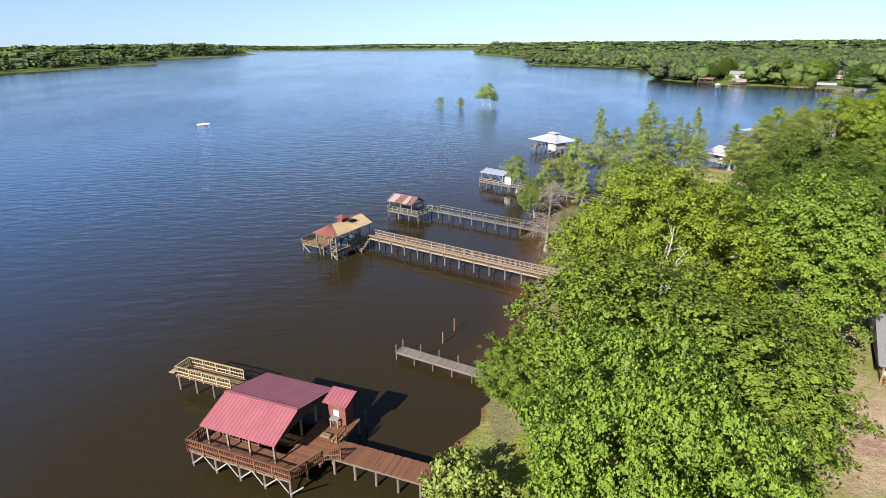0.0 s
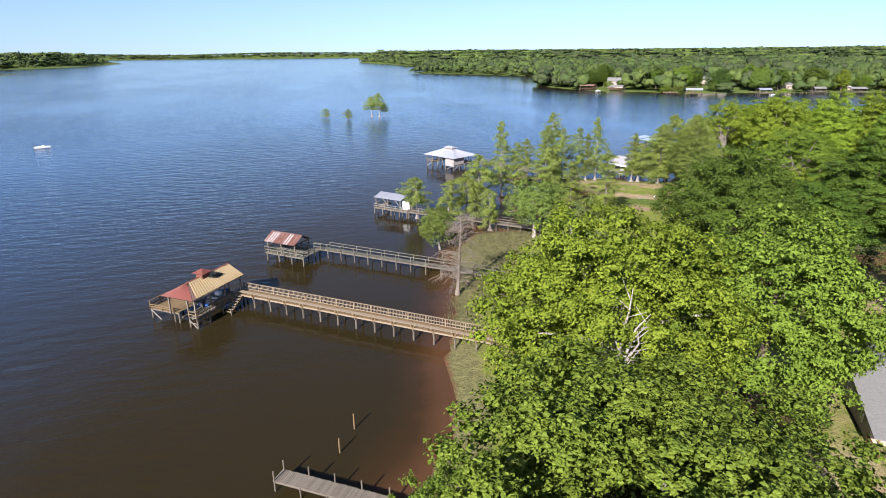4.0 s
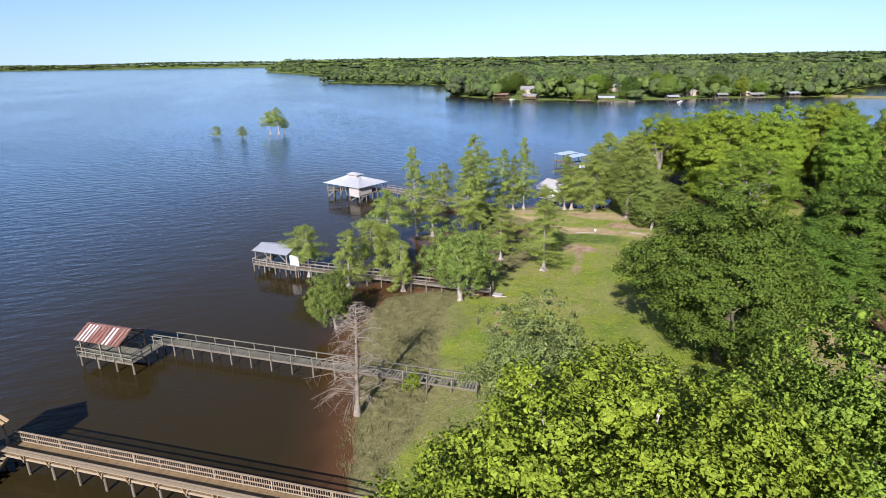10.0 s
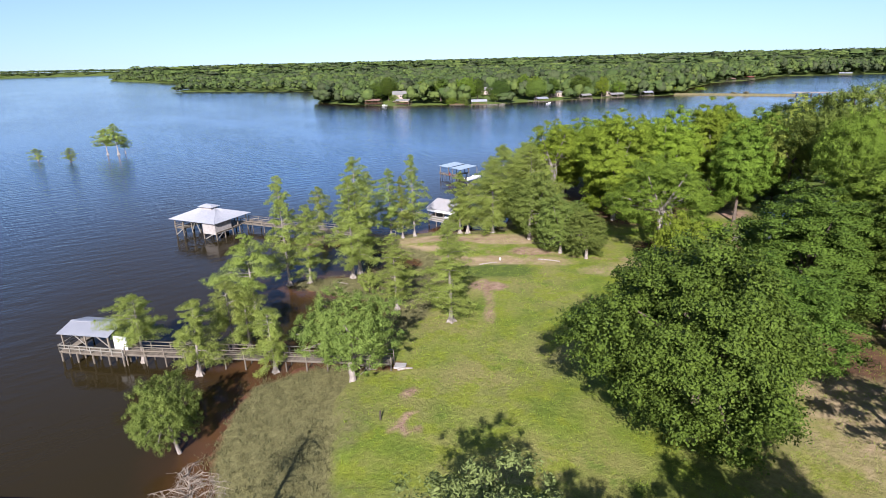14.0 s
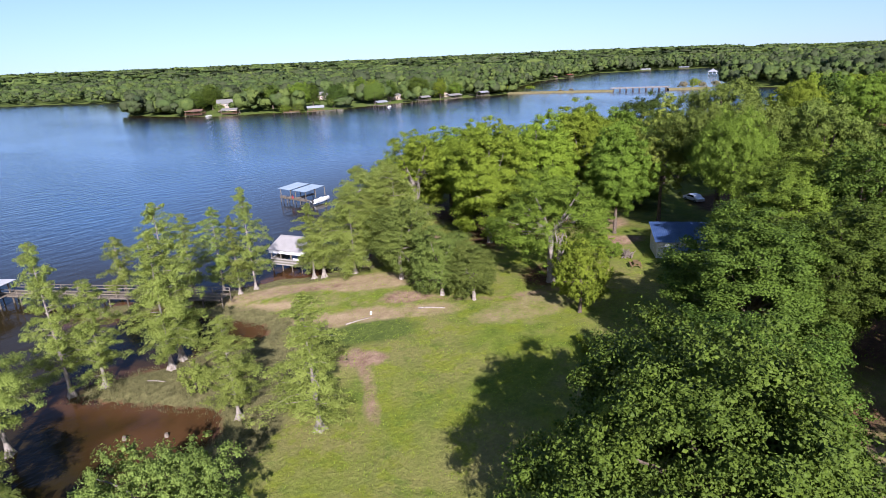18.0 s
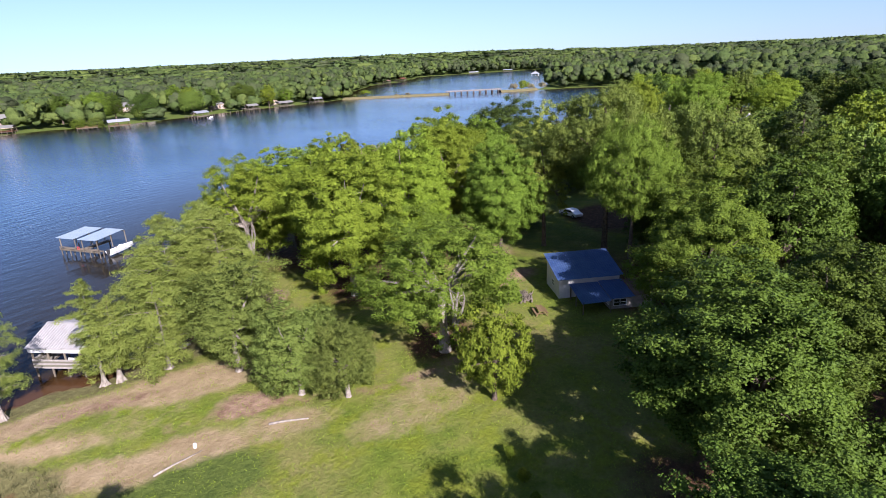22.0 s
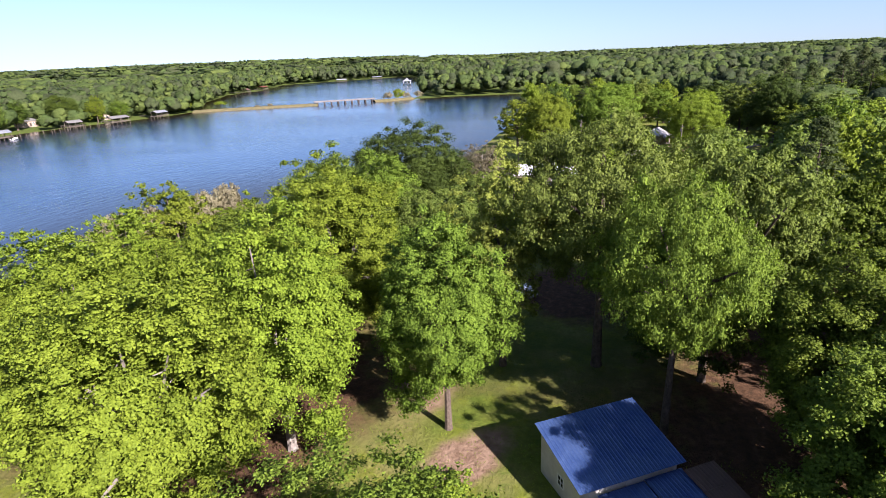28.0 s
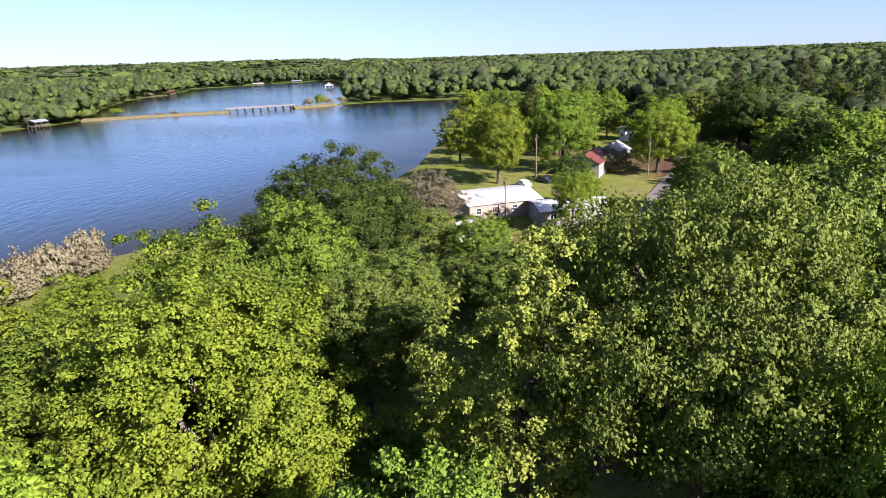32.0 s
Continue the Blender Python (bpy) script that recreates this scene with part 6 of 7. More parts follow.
def rust_shelter():
    ob = thing("boathouse", -11.2, 109.5, 0, math.degrees(math.atan2(-0.57, 0.82)), "small pier-end shelter with a rust-streaked metal roof", "shelter")
    z = 1.35
    planks(ob, 0, 0, 7.3, 4.2, z, WOOD_OLD, "x", 0.05, 0.25, skip=0.05)
    for a, b in (((0, 0), (7.3, 0)), ((0, 0), (0, 4.2)), ((0, 4.2), (7.3, 4.2)), ((7.3, 0), (7.3, 2.6))):
        railing(ob, a, b, z, 0.9, WOOD_OLD, 1.2)
    for x in (0.2, 2.5, 4.9, 7.1):
        for y in (0.15, 2.1, 4.05):
            pile(ob, x, y, -1.5, z - 0.03)
    frame_of_posts(ob, [(x, y) for x in (0.4, 3.0, 5.6) for y in (0.3, 3.5)], z, 3.2, WOOD_GREY)
    gable(ob, 0.2, 0.1, 5.7, 3.7, 3.1, 4.15, 1.9, ROOF_RUST, "x", 0.2, pitch=0.36)
    roof_strips(ob, (0.0, -0.1, 3.1), (5.9, -0.1, 3.1), (5.9, 1.9, 4.15), (0.0, 1.9, 4.15), 13, 0.55, [ROOF_WORN, ROOF_RUST, ROOF_WORN, ROOF_RUST], 7, 0.05)
    roof_strips(ob, (5.9, 3.9, 3.1), (0.0, 3.9, 3.1), (0.0, 1.9, 4.15), (5.9, 1.9, 4.15), 13, 0.55, [ROOF_WORN, ROOF_RUST, ROOF_RUST], 8, 0.05)
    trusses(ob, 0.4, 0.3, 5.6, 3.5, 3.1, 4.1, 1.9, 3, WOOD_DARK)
    part("bench", Mb().box(0.5, 3.2, z + 0.42, 5.4, 3.65, z + 0.48).box(0.6, 3.3, z, 0.7, 3.6, z + 0.42).box(5.2, 3.3, z, 5.3, 3.6, z + 0.42), WOOD_GREY, ob)
    return ob


def grey_boathouse():
    ob = thing("boathouse", 7.0, 134.0, 0, math.degrees(math.atan2(-0.655, 0.756)), "open boathouse with a low galvanised metal roof", "boathouse")
    z = 1.3
    planks(ob, -0.1, -0.5, 8.0, 0.7, z, WOOD_GREY, "x")
    planks(ob, -0.1, 0.7, 0.9, 4.2, z, WOOD_GREY, "y")
    planks(ob, 5.6, 0.7, 8.0, 2.4, z, WOOD_GREY, "y")
    railing(ob, (-0.1, -0.45), (7.9, -0.45), z, 0.75, WOOD_PALE, 1.3)
    railing(ob, (-0.1, -0.45), (-0.1, 4.2), z, 0.75, WOOD_PALE, 1.5)
    for x in (0, 2, 4, 6, 7.8):
        for y in (-0.4, 0.6, 2.3, 4.1):
            if y < 1 or x in (0, 6):
                pile(ob, x, y, -1.4, z - 0.03)
    frame_of_posts(ob, [(x, y) for x in (0.1, 3.0, 5.9) for y in (0.1, 4.0)], z, 3.3, WOOD_GREY)
    gable(ob, 0, 0, 6.0, 4.1, 3.25, 3.85, 2.05, ROOF_GREY, "x", 0.25)
    trusses(ob, 0.1, 0.1, 5.9, 4.0, 3.25, 3.8, 2.05, 4, WOOD_DARK)
    part("sign_board", Mb().box(6.1, 0.6, 1.35, 7.7, 0.68, 3.0), PAINT_WHITE, ob, "plain white board facing the shore")
    part("knee_brace", Mb().beam((1.6, 0.1, 3.2), (2.9, 0.1, 2.0), 0.07, 0.1), WOOD_PALE, ob)
    part("knee_brace", Mb().beam((4.4, 0.1, 3.2), (5.8, 0.1, 2.0), 0.07, 0.1), WOOD_PALE, ob)
    part("work_bench", Mb().box(6.2, 1.2, 2.1, 7.8, 1.9, 2.18).box(6.3, 1.3, z, 6.4, 1.8, 2.1).box(7.6, 1.3, z, 7.7, 1.8, 2.1), WOOD_GREY, ob)
    return ob


def white_boathouse():
    ob = thing("boathouse", 23.2, 181.5, 0, math.degrees(math.atan2(-0.82, 0.572)), "large boathouse with a white hipped metal roof and cupola", "boathouse")
    L, W, z, e, rz = 11.2, 9.0, 1.5, 3.35, 5.0
    m = W / 2
    planks(ob, 0.3, 0.4, 2.4, W - 0.3, z, WOOD_GREY, "y")
    planks(ob, 2.4, 6.4, L - 0.2, W - 0.3, z, WOOD_GREY, "x")
    planks(ob, 7.6, 0.4, L - 0.2, 6.4, z, WOOD_GREY, "y")
    railing(ob, (0.3, 0.4), (0.3, W - 0.3), z, 0.8, WOOD_GREY, 2.0)
    railing(ob, (0.3, 0.4), (2.4, 0.4), z, 0.8, WOOD_GREY, 2.0)
    for x in (0.4, 2.4, 5.0, 7.7, L - 0.3):
        for y in (0.5, 2.6, 4.6, 6.4, W - 0.4):
            if not (2.5 < x < 7.6 and y < 6):
                pile(ob, x, y, -1.6, z - 0.03, 0.13)
    for a, b in (((0.4, 0.45, 0.1), (2.4, 0.45, 1.4)), ((8.2, 0.45, 0.1), (10.6, 0.45, 1.4)), ((10.8, 0.6, 0.1), (10.8, 2.6, 1.3))):
        part("brace", Mb().beam(a, b, 0.07, 0.15), WOOD_PALE, ob)
    frame_of_posts(ob, [(0.4, 0.5), (2.5, 0.5), (4.8, 0.5), (7.7, 0.5), (0.4, 4.5), (0.4, 8.5), (4.0, 8.5), (7.7, 8.5), (10.8, 8.5), (10.8, 6.2), (5.2, 3.0)], z, e, WOOD_GREY, 0.16)
    part("lean_post", Mb().beam((4.8, 0.5, z - 0.4), (5.9, 0.5, e), 0.14, 0.14).beam((6.9, 0.5, z - 0.4), (6.0, 0.5, e), 0.14, 0.14), WOOD_PALE, ob)
    lo, hi = 3.9, L - 3.9
    for q in ([(-0.3, -0.3, e), (L + 0.3, -0.3, e), (hi, m, rz), (lo, m, rz)], [(L + 0.3, W + 0.3, e), (-0.3, W + 0.3, e), (lo, m, rz), (hi, m, rz)],
              [(-0.3, W + 0.3, e), (-0.3, -0.3, e), (lo, m, rz), (lo, m + 0.02, rz)], [(L + 0.3, -0.3, e), (L + 0.3, W + 0.3, e), (hi, m + 0.02, rz), (hi, m, rz)]):
        part("roof_slope", Mb().sheet(*q, 0.4, 0.025), ROOF_WHITE, ob)
    part("cupola", Mb().box(lo + 0.3, m - 0.8, rz - 0.5, hi - 0.3, m + 0.8, rz + 0.25), SIDING_GREY, ob)
    c0, c1 = lo - 0.1, hi + 0.1
    part("cupola_roof", Mb().hexa([(c0, m - 1.2, rz + 0.25), (c1, m - 1.2, rz + 0.25), (c1, m + 1.2, rz + 0.25), (c0, m + 1.2, rz + 0.25),
                                   (c0 + 0.9, m - 0.3, rz + 0.65), (c1 - 0.9, m - 0.3, rz + 0.65), (c1 - 0.9, m + 0.3, rz + 0.65), (c0 + 0.9, m + 0.3, rz + 0.65)]), ROOF_WHITE, ob)
    part("room_wall", Mb().box(7.8, 0.35, 1.1, 10.9, 0.45, e).box(10.8, 0.45, 1.1, 10.9, 4.4, e).box(7.8, 0.45, 1.1, 7.9, 4.4, e).box(7.9, 4.3, 1.1, 10.8, 4.4, e), SIDING_GREY, ob, "grey-brown boarded corner room")
    part("roof_tie", Mb().beam((0.4, 0.5, e - 0.1), (10.8, 0.5, e - 0.1), 0.1, 0.18).beam((0.4, 8.5, e - 0.1), (10.8, 8.5, e - 0.1), 0.1, 0.18).beam((0.4, 0.5, e - 0.1), (0.4, 8.5, e - 0.1), 0.1, 0.18), WOOD_DARK, ob)
    return ob


def small_boat(x, y, z, turn, label, hull_mat, length=5.2):
    ob = thing("boat", x, y, z, turn, label, "boat")
    mb = Mb()
    n, rows = 9, []
    for i in range(n):
        q = i / (n - 1)
        w = 0.95 * (1 - max(0, q - 0.45) ** 2 * 3.2)
        up = 0.25 * q * q
        rows.append([(q * length, -w, 0.55 + up), (q * length, -w * 0.7, 0.05 + up * 0.8), (q * length, 0, -0.15 + up), (q * length, w * 0.7, 0.05 + up * 0.8), (q * length, w, 0.55 + up)])
    verts = [p for row in rows for p in row]
    faces = [(i * 5 + j, (i + 1) * 5 + j, (i + 1) * 5 + j + 1, i * 5 + j + 1) for i in range(n - 1) for j in range(4)] + [(0, 1, 2, 3, 4)]
    part("hull", mb.add(verts, faces), hull_mat, ob)
    part("inner_floor", Mb().box(0.1, -0.75, 0.28, length * 0.75, 0.75, 0.32), SIDING, ob)
    part("seat", Mb().box(1.4, -0.7, 0.32, 1.8, 0.7, 0.6), SIDING_WHITE, ob)
    part("console", Mb().box(2.4, -0.35, 0.32, 2.9, 0.35, 1.0), SIDING_WHITE, ob)
    part("outboard_motor", Mb().box(-0.4, -0.2, 0.2, 0.0, 0.2, 0.95).box(-0.3, -0.06, -0.4, -0.12, 0.06, 0.2), RUBBER, ob)
    return ob


def gabled_boathouse():
    ob = thing("boathouse", 67.4, 159.2, 0, math.degrees(math.atan2(-0.93, 0.37)), "two-level boathouse with rust-marked white metal roof and white fascia", "boathouse")
    L, W, z = 5.7, 6.8, 1.3
    planks(ob, 0, 0, L, 1.2, z, WOOD_PALE, "x")
    planks(ob, 0, 1.2, 1.0, W, z, WOOD_PALE, "y")
    planks(ob, L - 1.0, 1.2, L, W, z, WOOD_PALE, "y")
    for i in range(5):
        lo = z - 0.25 + i * 0.215
        part("board", Mb().box(0.0, -0.05 - 0.01 * (i % 2), lo, L, -0.012, lo + 0.2), WOOD_OLD if i % 2 else SIDING_GREY, ob, "weathered grey-green board")
        for x in (-0.05, L + 0.012):
            part("board", Mb().box(x, 0.0, lo, x + 0.04, W, lo + 0.2), WOOD_OLD if i % 2 else SIDING_GREY, ob, "weathered grey-green board")
    for x in (0.1, 2.0, 3.8, L - 0.1):
        for y in (0.1, W - 0.1):
            pile(ob, x, y, -1.5, z - 0.03)
    for y in (2.4, 4.6):
        pile(ob, 0.1, y, -1.5, z - 0.03)
        pile(ob, L - 0.1, y, -1.5, z - 0.03)
    frame_of_posts(ob, [(x, y) for x in (0.1, 1.9, 3.8, L - 0.1) for y in (0.1, W - 0.1)], z, 3.4, WOOD_GREY)
    part("fascia", Mb().box(-0.15, -0.12, 2.95, L + 0.15, -0.04, 3.55), PAINT_WHITE, ob, "deep white fascia board")
    part("gable_wall", Mb().box(-0.12, 0, 2.95, -0.04, W, 3.45).box(L + 0.04, 0, 2.95, L + 0.12, W, 3.45), PAINT_WHITE, ob)
    gable(ob, 0, 0, L, W, 3.5, 4.75, W / 2, ROOF_AGED, "x", 0.3)
    trusses(ob, 0.1, 0.1, L - 0.1, W - 0.1, 3.5, 4.7, W / 2, 3, WOOD_DARK)
    part("notice", Mb().box(4.2, -0.03, 1.9, 5.3, 0.0, 2.35), PAINT_WHITE, ob)
    return ob


def foot_bridge():
    ob = thing("footbridge", 73.4, 157.2, 0, math.degrees(math.atan2(-0.93, 0.38)), "low pale timber footbridge to the gabled boathouse", "footbridge")
    planks(ob, 0, -0.55, 10.6, 0.55, 1.25, WOOD_PALE, "x")
    part("curb", Mb().box(0, -0.58, 1.26, 10.6, -0.5, 1.4), WOOD_PALE, ob)
    for i in range(5):
        for y in (-0.5, 0.5):
            pile(ob, 0.3 + i * 2.4, y, -1.0, 1.2, 0.08)
    return ob


def blue_boathouse():
    ob = thing("boathouse", 93.8, 200.3, 0, math.degrees(math.atan2(-0.985, 0.14)), "double boat shelter with two sky-blue metal roofs", "boathouse")
    z = 1.3
    planks(ob, 0, -0.2, 10.6, 0.9, z, WOOD_GREY, "x")
    planks(ob, 4.6, 0.9, 5.7, 7.0, z, WOOD_GREY, "y")
    railing(ob, (0, -0.15), (10.6, -0.15), z, 0.5, WOOD_GREY, 2.1)
    for x in (0.1, 2.5, 5.1, 7.8, 10.4):
        for y in (0, 0.8, 3.8, 6.8):
            if y < 1 or x in (0.1, 5.1, 10.4):
                pile(ob, x, y, -1.6, z - 0.03)
    for x0 in (0.0, 5.9):
        frame_of_posts(ob, [(x0 + q, y) for q in (0.2, 4.2) for y in (0.1, 3.4, 6.7)], z, 3.55, WOOD_GREY)
        part("roof_slope", Mb().sheet((x0 - 0.2, -0.4, 3.5), (x0 + 4.6, -0.4, 3.5), (x0 + 4.6, 6.4, 3.85), (x0 - 0.2, 6.4, 3.85), 0.35), ROOF_BLUE, ob)
        for y in (0.1, 3.4, 6.7):
            part("roof_tie", Mb().beam((x0, y, 3.42), (x0 + 4.4, y, 3.42), 0.09, 0.16), WOOD_DARK, ob)
    part("life_ring", Mb().tube([(5.2 + 0.3 * math.cos(a), -0.2, 1.75 + 0.3 * math.sin(a)) for a in np.linspace(0, 6.0, 13)], [0.06] * 13, 6), PAINT_RED, ob)
    ob.matrix_world = ob.matrix_world @ Matrix.Diagonal((0.88, 0.88, 0.95, 1))
    return ob


red_boathouse()
red_walkway()
new_platform()
grey_dock()
lone_posts()
yellow_boathouse()
yellow_pier()
rust_shelter()
rail_pier(-3.5, 110.4, 0.826, -0.564, 36.5, "weathered grey pier with post-and-rail sides and gaps", WOOD_OLD, 1.35, 1.15, 2.4, 2.2, gap=0.11, width=0.32, skip=0.06, mid=False)
grey_boathouse()
rail_pier(13.3, 129.2, 0.80, -0.60, 29.5, "weathered grey rail pier to the galvanised-roof boathouse", WOOD_GREY, 1.35, 1.35, 2.2, gap=0.04, width=0.22, skip=0.03)
white_boathouse()
rail_pier(36.2, 178.2, 0.585, -0.811, 33.5, "broad weathered pier to the white-roofed boathouse", WOOD_GREY, 1.5, 2.2, 2.6)
gabled_boathouse()
foot_bridge()
blue_boathouse()
small_boat(-104, 240, 0.05, 10, "white open motorboat out on the lake", SIDING_WHITE, 4.8)
small_boat(96.5, 190.8, 0.35, 10, "small boat under the blue roof", PAINT_WHITE)
small_boat(-16.3, 91.2, 0.75, 60, "boat on its lift inside the yellow-roofed boathouse", PAINT_BLUE, 4.6)


# ---- houses ----
def window(ob, x, y, z, w, h, face="x-", mat=PAINT_WHITE):
    """A window set on a wall: frame proud of it, glass, glazing bars."""
    sx, sy = {"x-": (-1, 0), "x+": (1, 0), "y-": (0, -1), "y+": (0, 1)}[face]
    def slab(a0, a1, z0, z1, out, th):
        if sx:
            return (min(x + sx * out, x + sx * (out + th)), y + a0, z0, max(x + sx * out, x + sx * (out + th)), y + a1, z1)
        return (x + a0, min(y + sy * out, y + sy * (out + th)), z0, x + a1, max(y + sy * out, y + sy * (out + th)), z1)
    t = 0.07
    rings = [(w / 2, 0.0, 0.0), (w / 2, 0.0, 0.05), (w / 2 - t, t, 0.05), (w / 2 - t, t, 0.0)]
    verts = [(x + sx * out + (a if sy else 0), y + sy * out + (a if sx else 0), q)
             for half, inset, out in rings for a, q in ((-half, z + inset), (half, z + inset), (half, z + h - inset), (-half, z + h - inset))]
    faces = [(4 * m + n, 4 * m + (n + 1) % 4, 4 * ((m + 1) % 4) + (n + 1) % 4, 4 * ((m + 1) % 4) + n) for m in range(4) for n in range(4)]
    win = part("window", Mb().add(verts, faces if face in ("x+", "y-") else [f[::-1] for f in faces]), mat, ob)
    part("glazing_bar", Mb().box(*slab(-0.025, 0.025, z + t, z + h - t, 0, 0.045)), mat, win)
    part("glazing_bar", Mb().box(*slab(-w / 2 + t, w / 2 - t, z + h / 2 - 0.02, z + h / 2 + 0.02, 0, 0.04)), mat, win)
    part("pane", Mb().box(*slab(-w / 2 + t, w / 2 - t, z + t, z + h - t, 0.005, 0.015)), GLASS, win)


def walls(ob, x0, y0, x1, y1, z0, z1, mat, th=0.15):
    part("wall", Mb().box(x0, y0, z0, x1, y0 + th, z1), mat, ob)
    part("wall", Mb().box(x0, y1 - th, z0, x1, y1, z1), mat, ob)
    part("wall", Mb().box(x0, y0 + th, z0, x0 + th, y1 - th, z1), mat, ob)
    part("wall", Mb().box(x1 - th, y0 + th, z0, x1, y1 - th, z1), mat, ob)


def metal_house():
    # local x runs along the low eave, local y back towards the high edge
    ob = thing("house", 104.2, 113.3, 1.0, math.degrees(math.atan2(-0.825, 0.565)), "pale shed-like house with a sky-tinted metal roof and lean-to porch", "house")
    L, W = 8.1, 5.6
    walls(ob, 0.2, 0.2, L - 0.2, W - 0.2, -0.4, 2.85, SIDING)
    for x in (0.2, L - 0.35):
        part("gable_wall", Mb().hexa([(x, 0.2, 2.85), (x + 0.15, 0.2, 2.85), (x + 0.15, W - 0.2, 2.85), (x, W - 0.2, 2.85), (x, 0.2, 2.87), (x + 0.15, 0.2, 2.87), (x + 0.15, W - 0.2, 4.2), (x, W - 0.2, 4.2)]), SIDING, ob)
    part("back_wall", Mb().box(0.35, W - 0.35, 2.85, L - 0.35, W - 0.2, 4.2), SIDING, ob)
    part("roof", Mb().sheet((-0.15, -0.25, 2.95), (L + 0.15, -0.25, 2.95), (L + 0.15, W + 0.2, 4.38), (-0.15, W + 0.2, 4.38), 0.28, 0.025), ROOF_HOUSE, ob, "grey ribbed metal with reflected sky blue put into its colour")
    window(ob, 0.2, 2.6, 1.2, 0.8, 0.9, "x-")
    for i in range(18):
        part("wall_batten", Mb().box(0.4 + i * 0.42, 0.165, 0.2, 0.44 + i * 0.42, 0.198, 2.83), SIDING, ob)
    # lean-to
    for x0, x1, low, mat in ((1.3, 4.9, (-5.0, 1.75), ROOF_HOUSE), (4.95, 8.0, (-4.5, 1.85), ROOF_HOUSE)):
        part("porch_roof", Mb().sheet((x0, low[0], low[1]), (x1, low[0] + 0.2, low[1]), (x1, -0.1, low[1] + 0.55), (x0, -0.1, low[1] + 0.55), 0.28, 0.02), mat, ob)
    part("porch_roof", Mb().sheet((7.9, -4.3, 1.92), (10.5, -3.9, 1.92), (10.5, -2.3, 2.18), (7.9, -2.3, 2.18), 0.28, 0.02), ROOF_BROWN, ob, "rusted brown metal")
    part("porch_roof", Mb().sheet((7.9, -2.3, 2.22), (10.5, -2.3, 2.22), (10.5, -0.4, 2.46), (7.9, -0.4, 2.46), 0.28, 0.02), ROOF_BROWN, ob, "rusted brown metal")
    walls(ob, 5.0, -4.1, 10.1, -0.05, -0.4, 1.8, SIDING_GREY, 0.12)
    window(ob, 6.2, -4.1, 0.75, 1.6, 0.9, "y-")
    window(ob, 5.0, -3.4, 0.75, 0.8, 0.9, "x-")
    for x, y in ((1.5, -4.8), (4.8, -4.8), (1.5, -2.4), (1.5, -0.4)):
        part("porch_post", Mb().box(x - 0.06, y - 0.06, -0.4, x + 0.06, y + 0.06, 1.78 + 0.11 * (y + 5)), WOOD_GREY, ob)
    for x in (1.5, 3.1, 4.8):
        part("porch_rafter", Mb().beam((x, -4.9, 1.66), (x, -0.1, 2.2), 0.06, 0.14), WOOD_DARK, ob)
    return ob


def gable_house(name, x, y, z, turn, L, W, e, r, label, wall_mat, roof_mat, ribbed=True, wins=3, rise=0.0, category="house"):
    ob = thing(name, x, y, z, turn, label, category)
    walls(ob, 0, 0, L, W, -0.5, e, wall_mat)
    for xx in (0.0, L - 0.15):
        part("gable_wall", Mb().add([(xx, 0, e), (xx, W, e), (xx, W / 2, r - 0.1), (xx + 0.15, 0, e), (xx + 0.15, W, e), (xx + 0.15, W / 2, r - 0.1)],
                                    [(0, 2, 1), (3, 4, 5), (0, 1, 4, 3), (1, 2, 5, 4), (2, 0, 3, 5)]), wall_mat, ob)
    gable(ob, 0, 0, L, W, e, r, W / 2, roof_mat, "x", 0.4, pitch=0.4 if ribbed else 1.2)
    for i in range(wins):
        q = (i + 0.5) / wins * L
        for lvl in ((0.9,) if e < 4 else (0.9, 3.6)):
            window(ob, q, 0, lvl, 1.1, 1.2, "y-")
            window(ob, q, W, lvl, 1.1, 1.2, "y+")
    for lvl in ((0.9,) if e < 4 else (0.9, 3.6)):
        window(ob, 0, W / 2, lvl, 1.1, 1.2, "x-")
        window(ob, L, W / 2, lvl, 1.1, 1.2, "x+")
    part("door", Mb().box(L * 0.32, -0.05, 0.0, L * 0.32 + 0.95, -0.002, 2.05), WOOD_DARK, ob)
    return ob


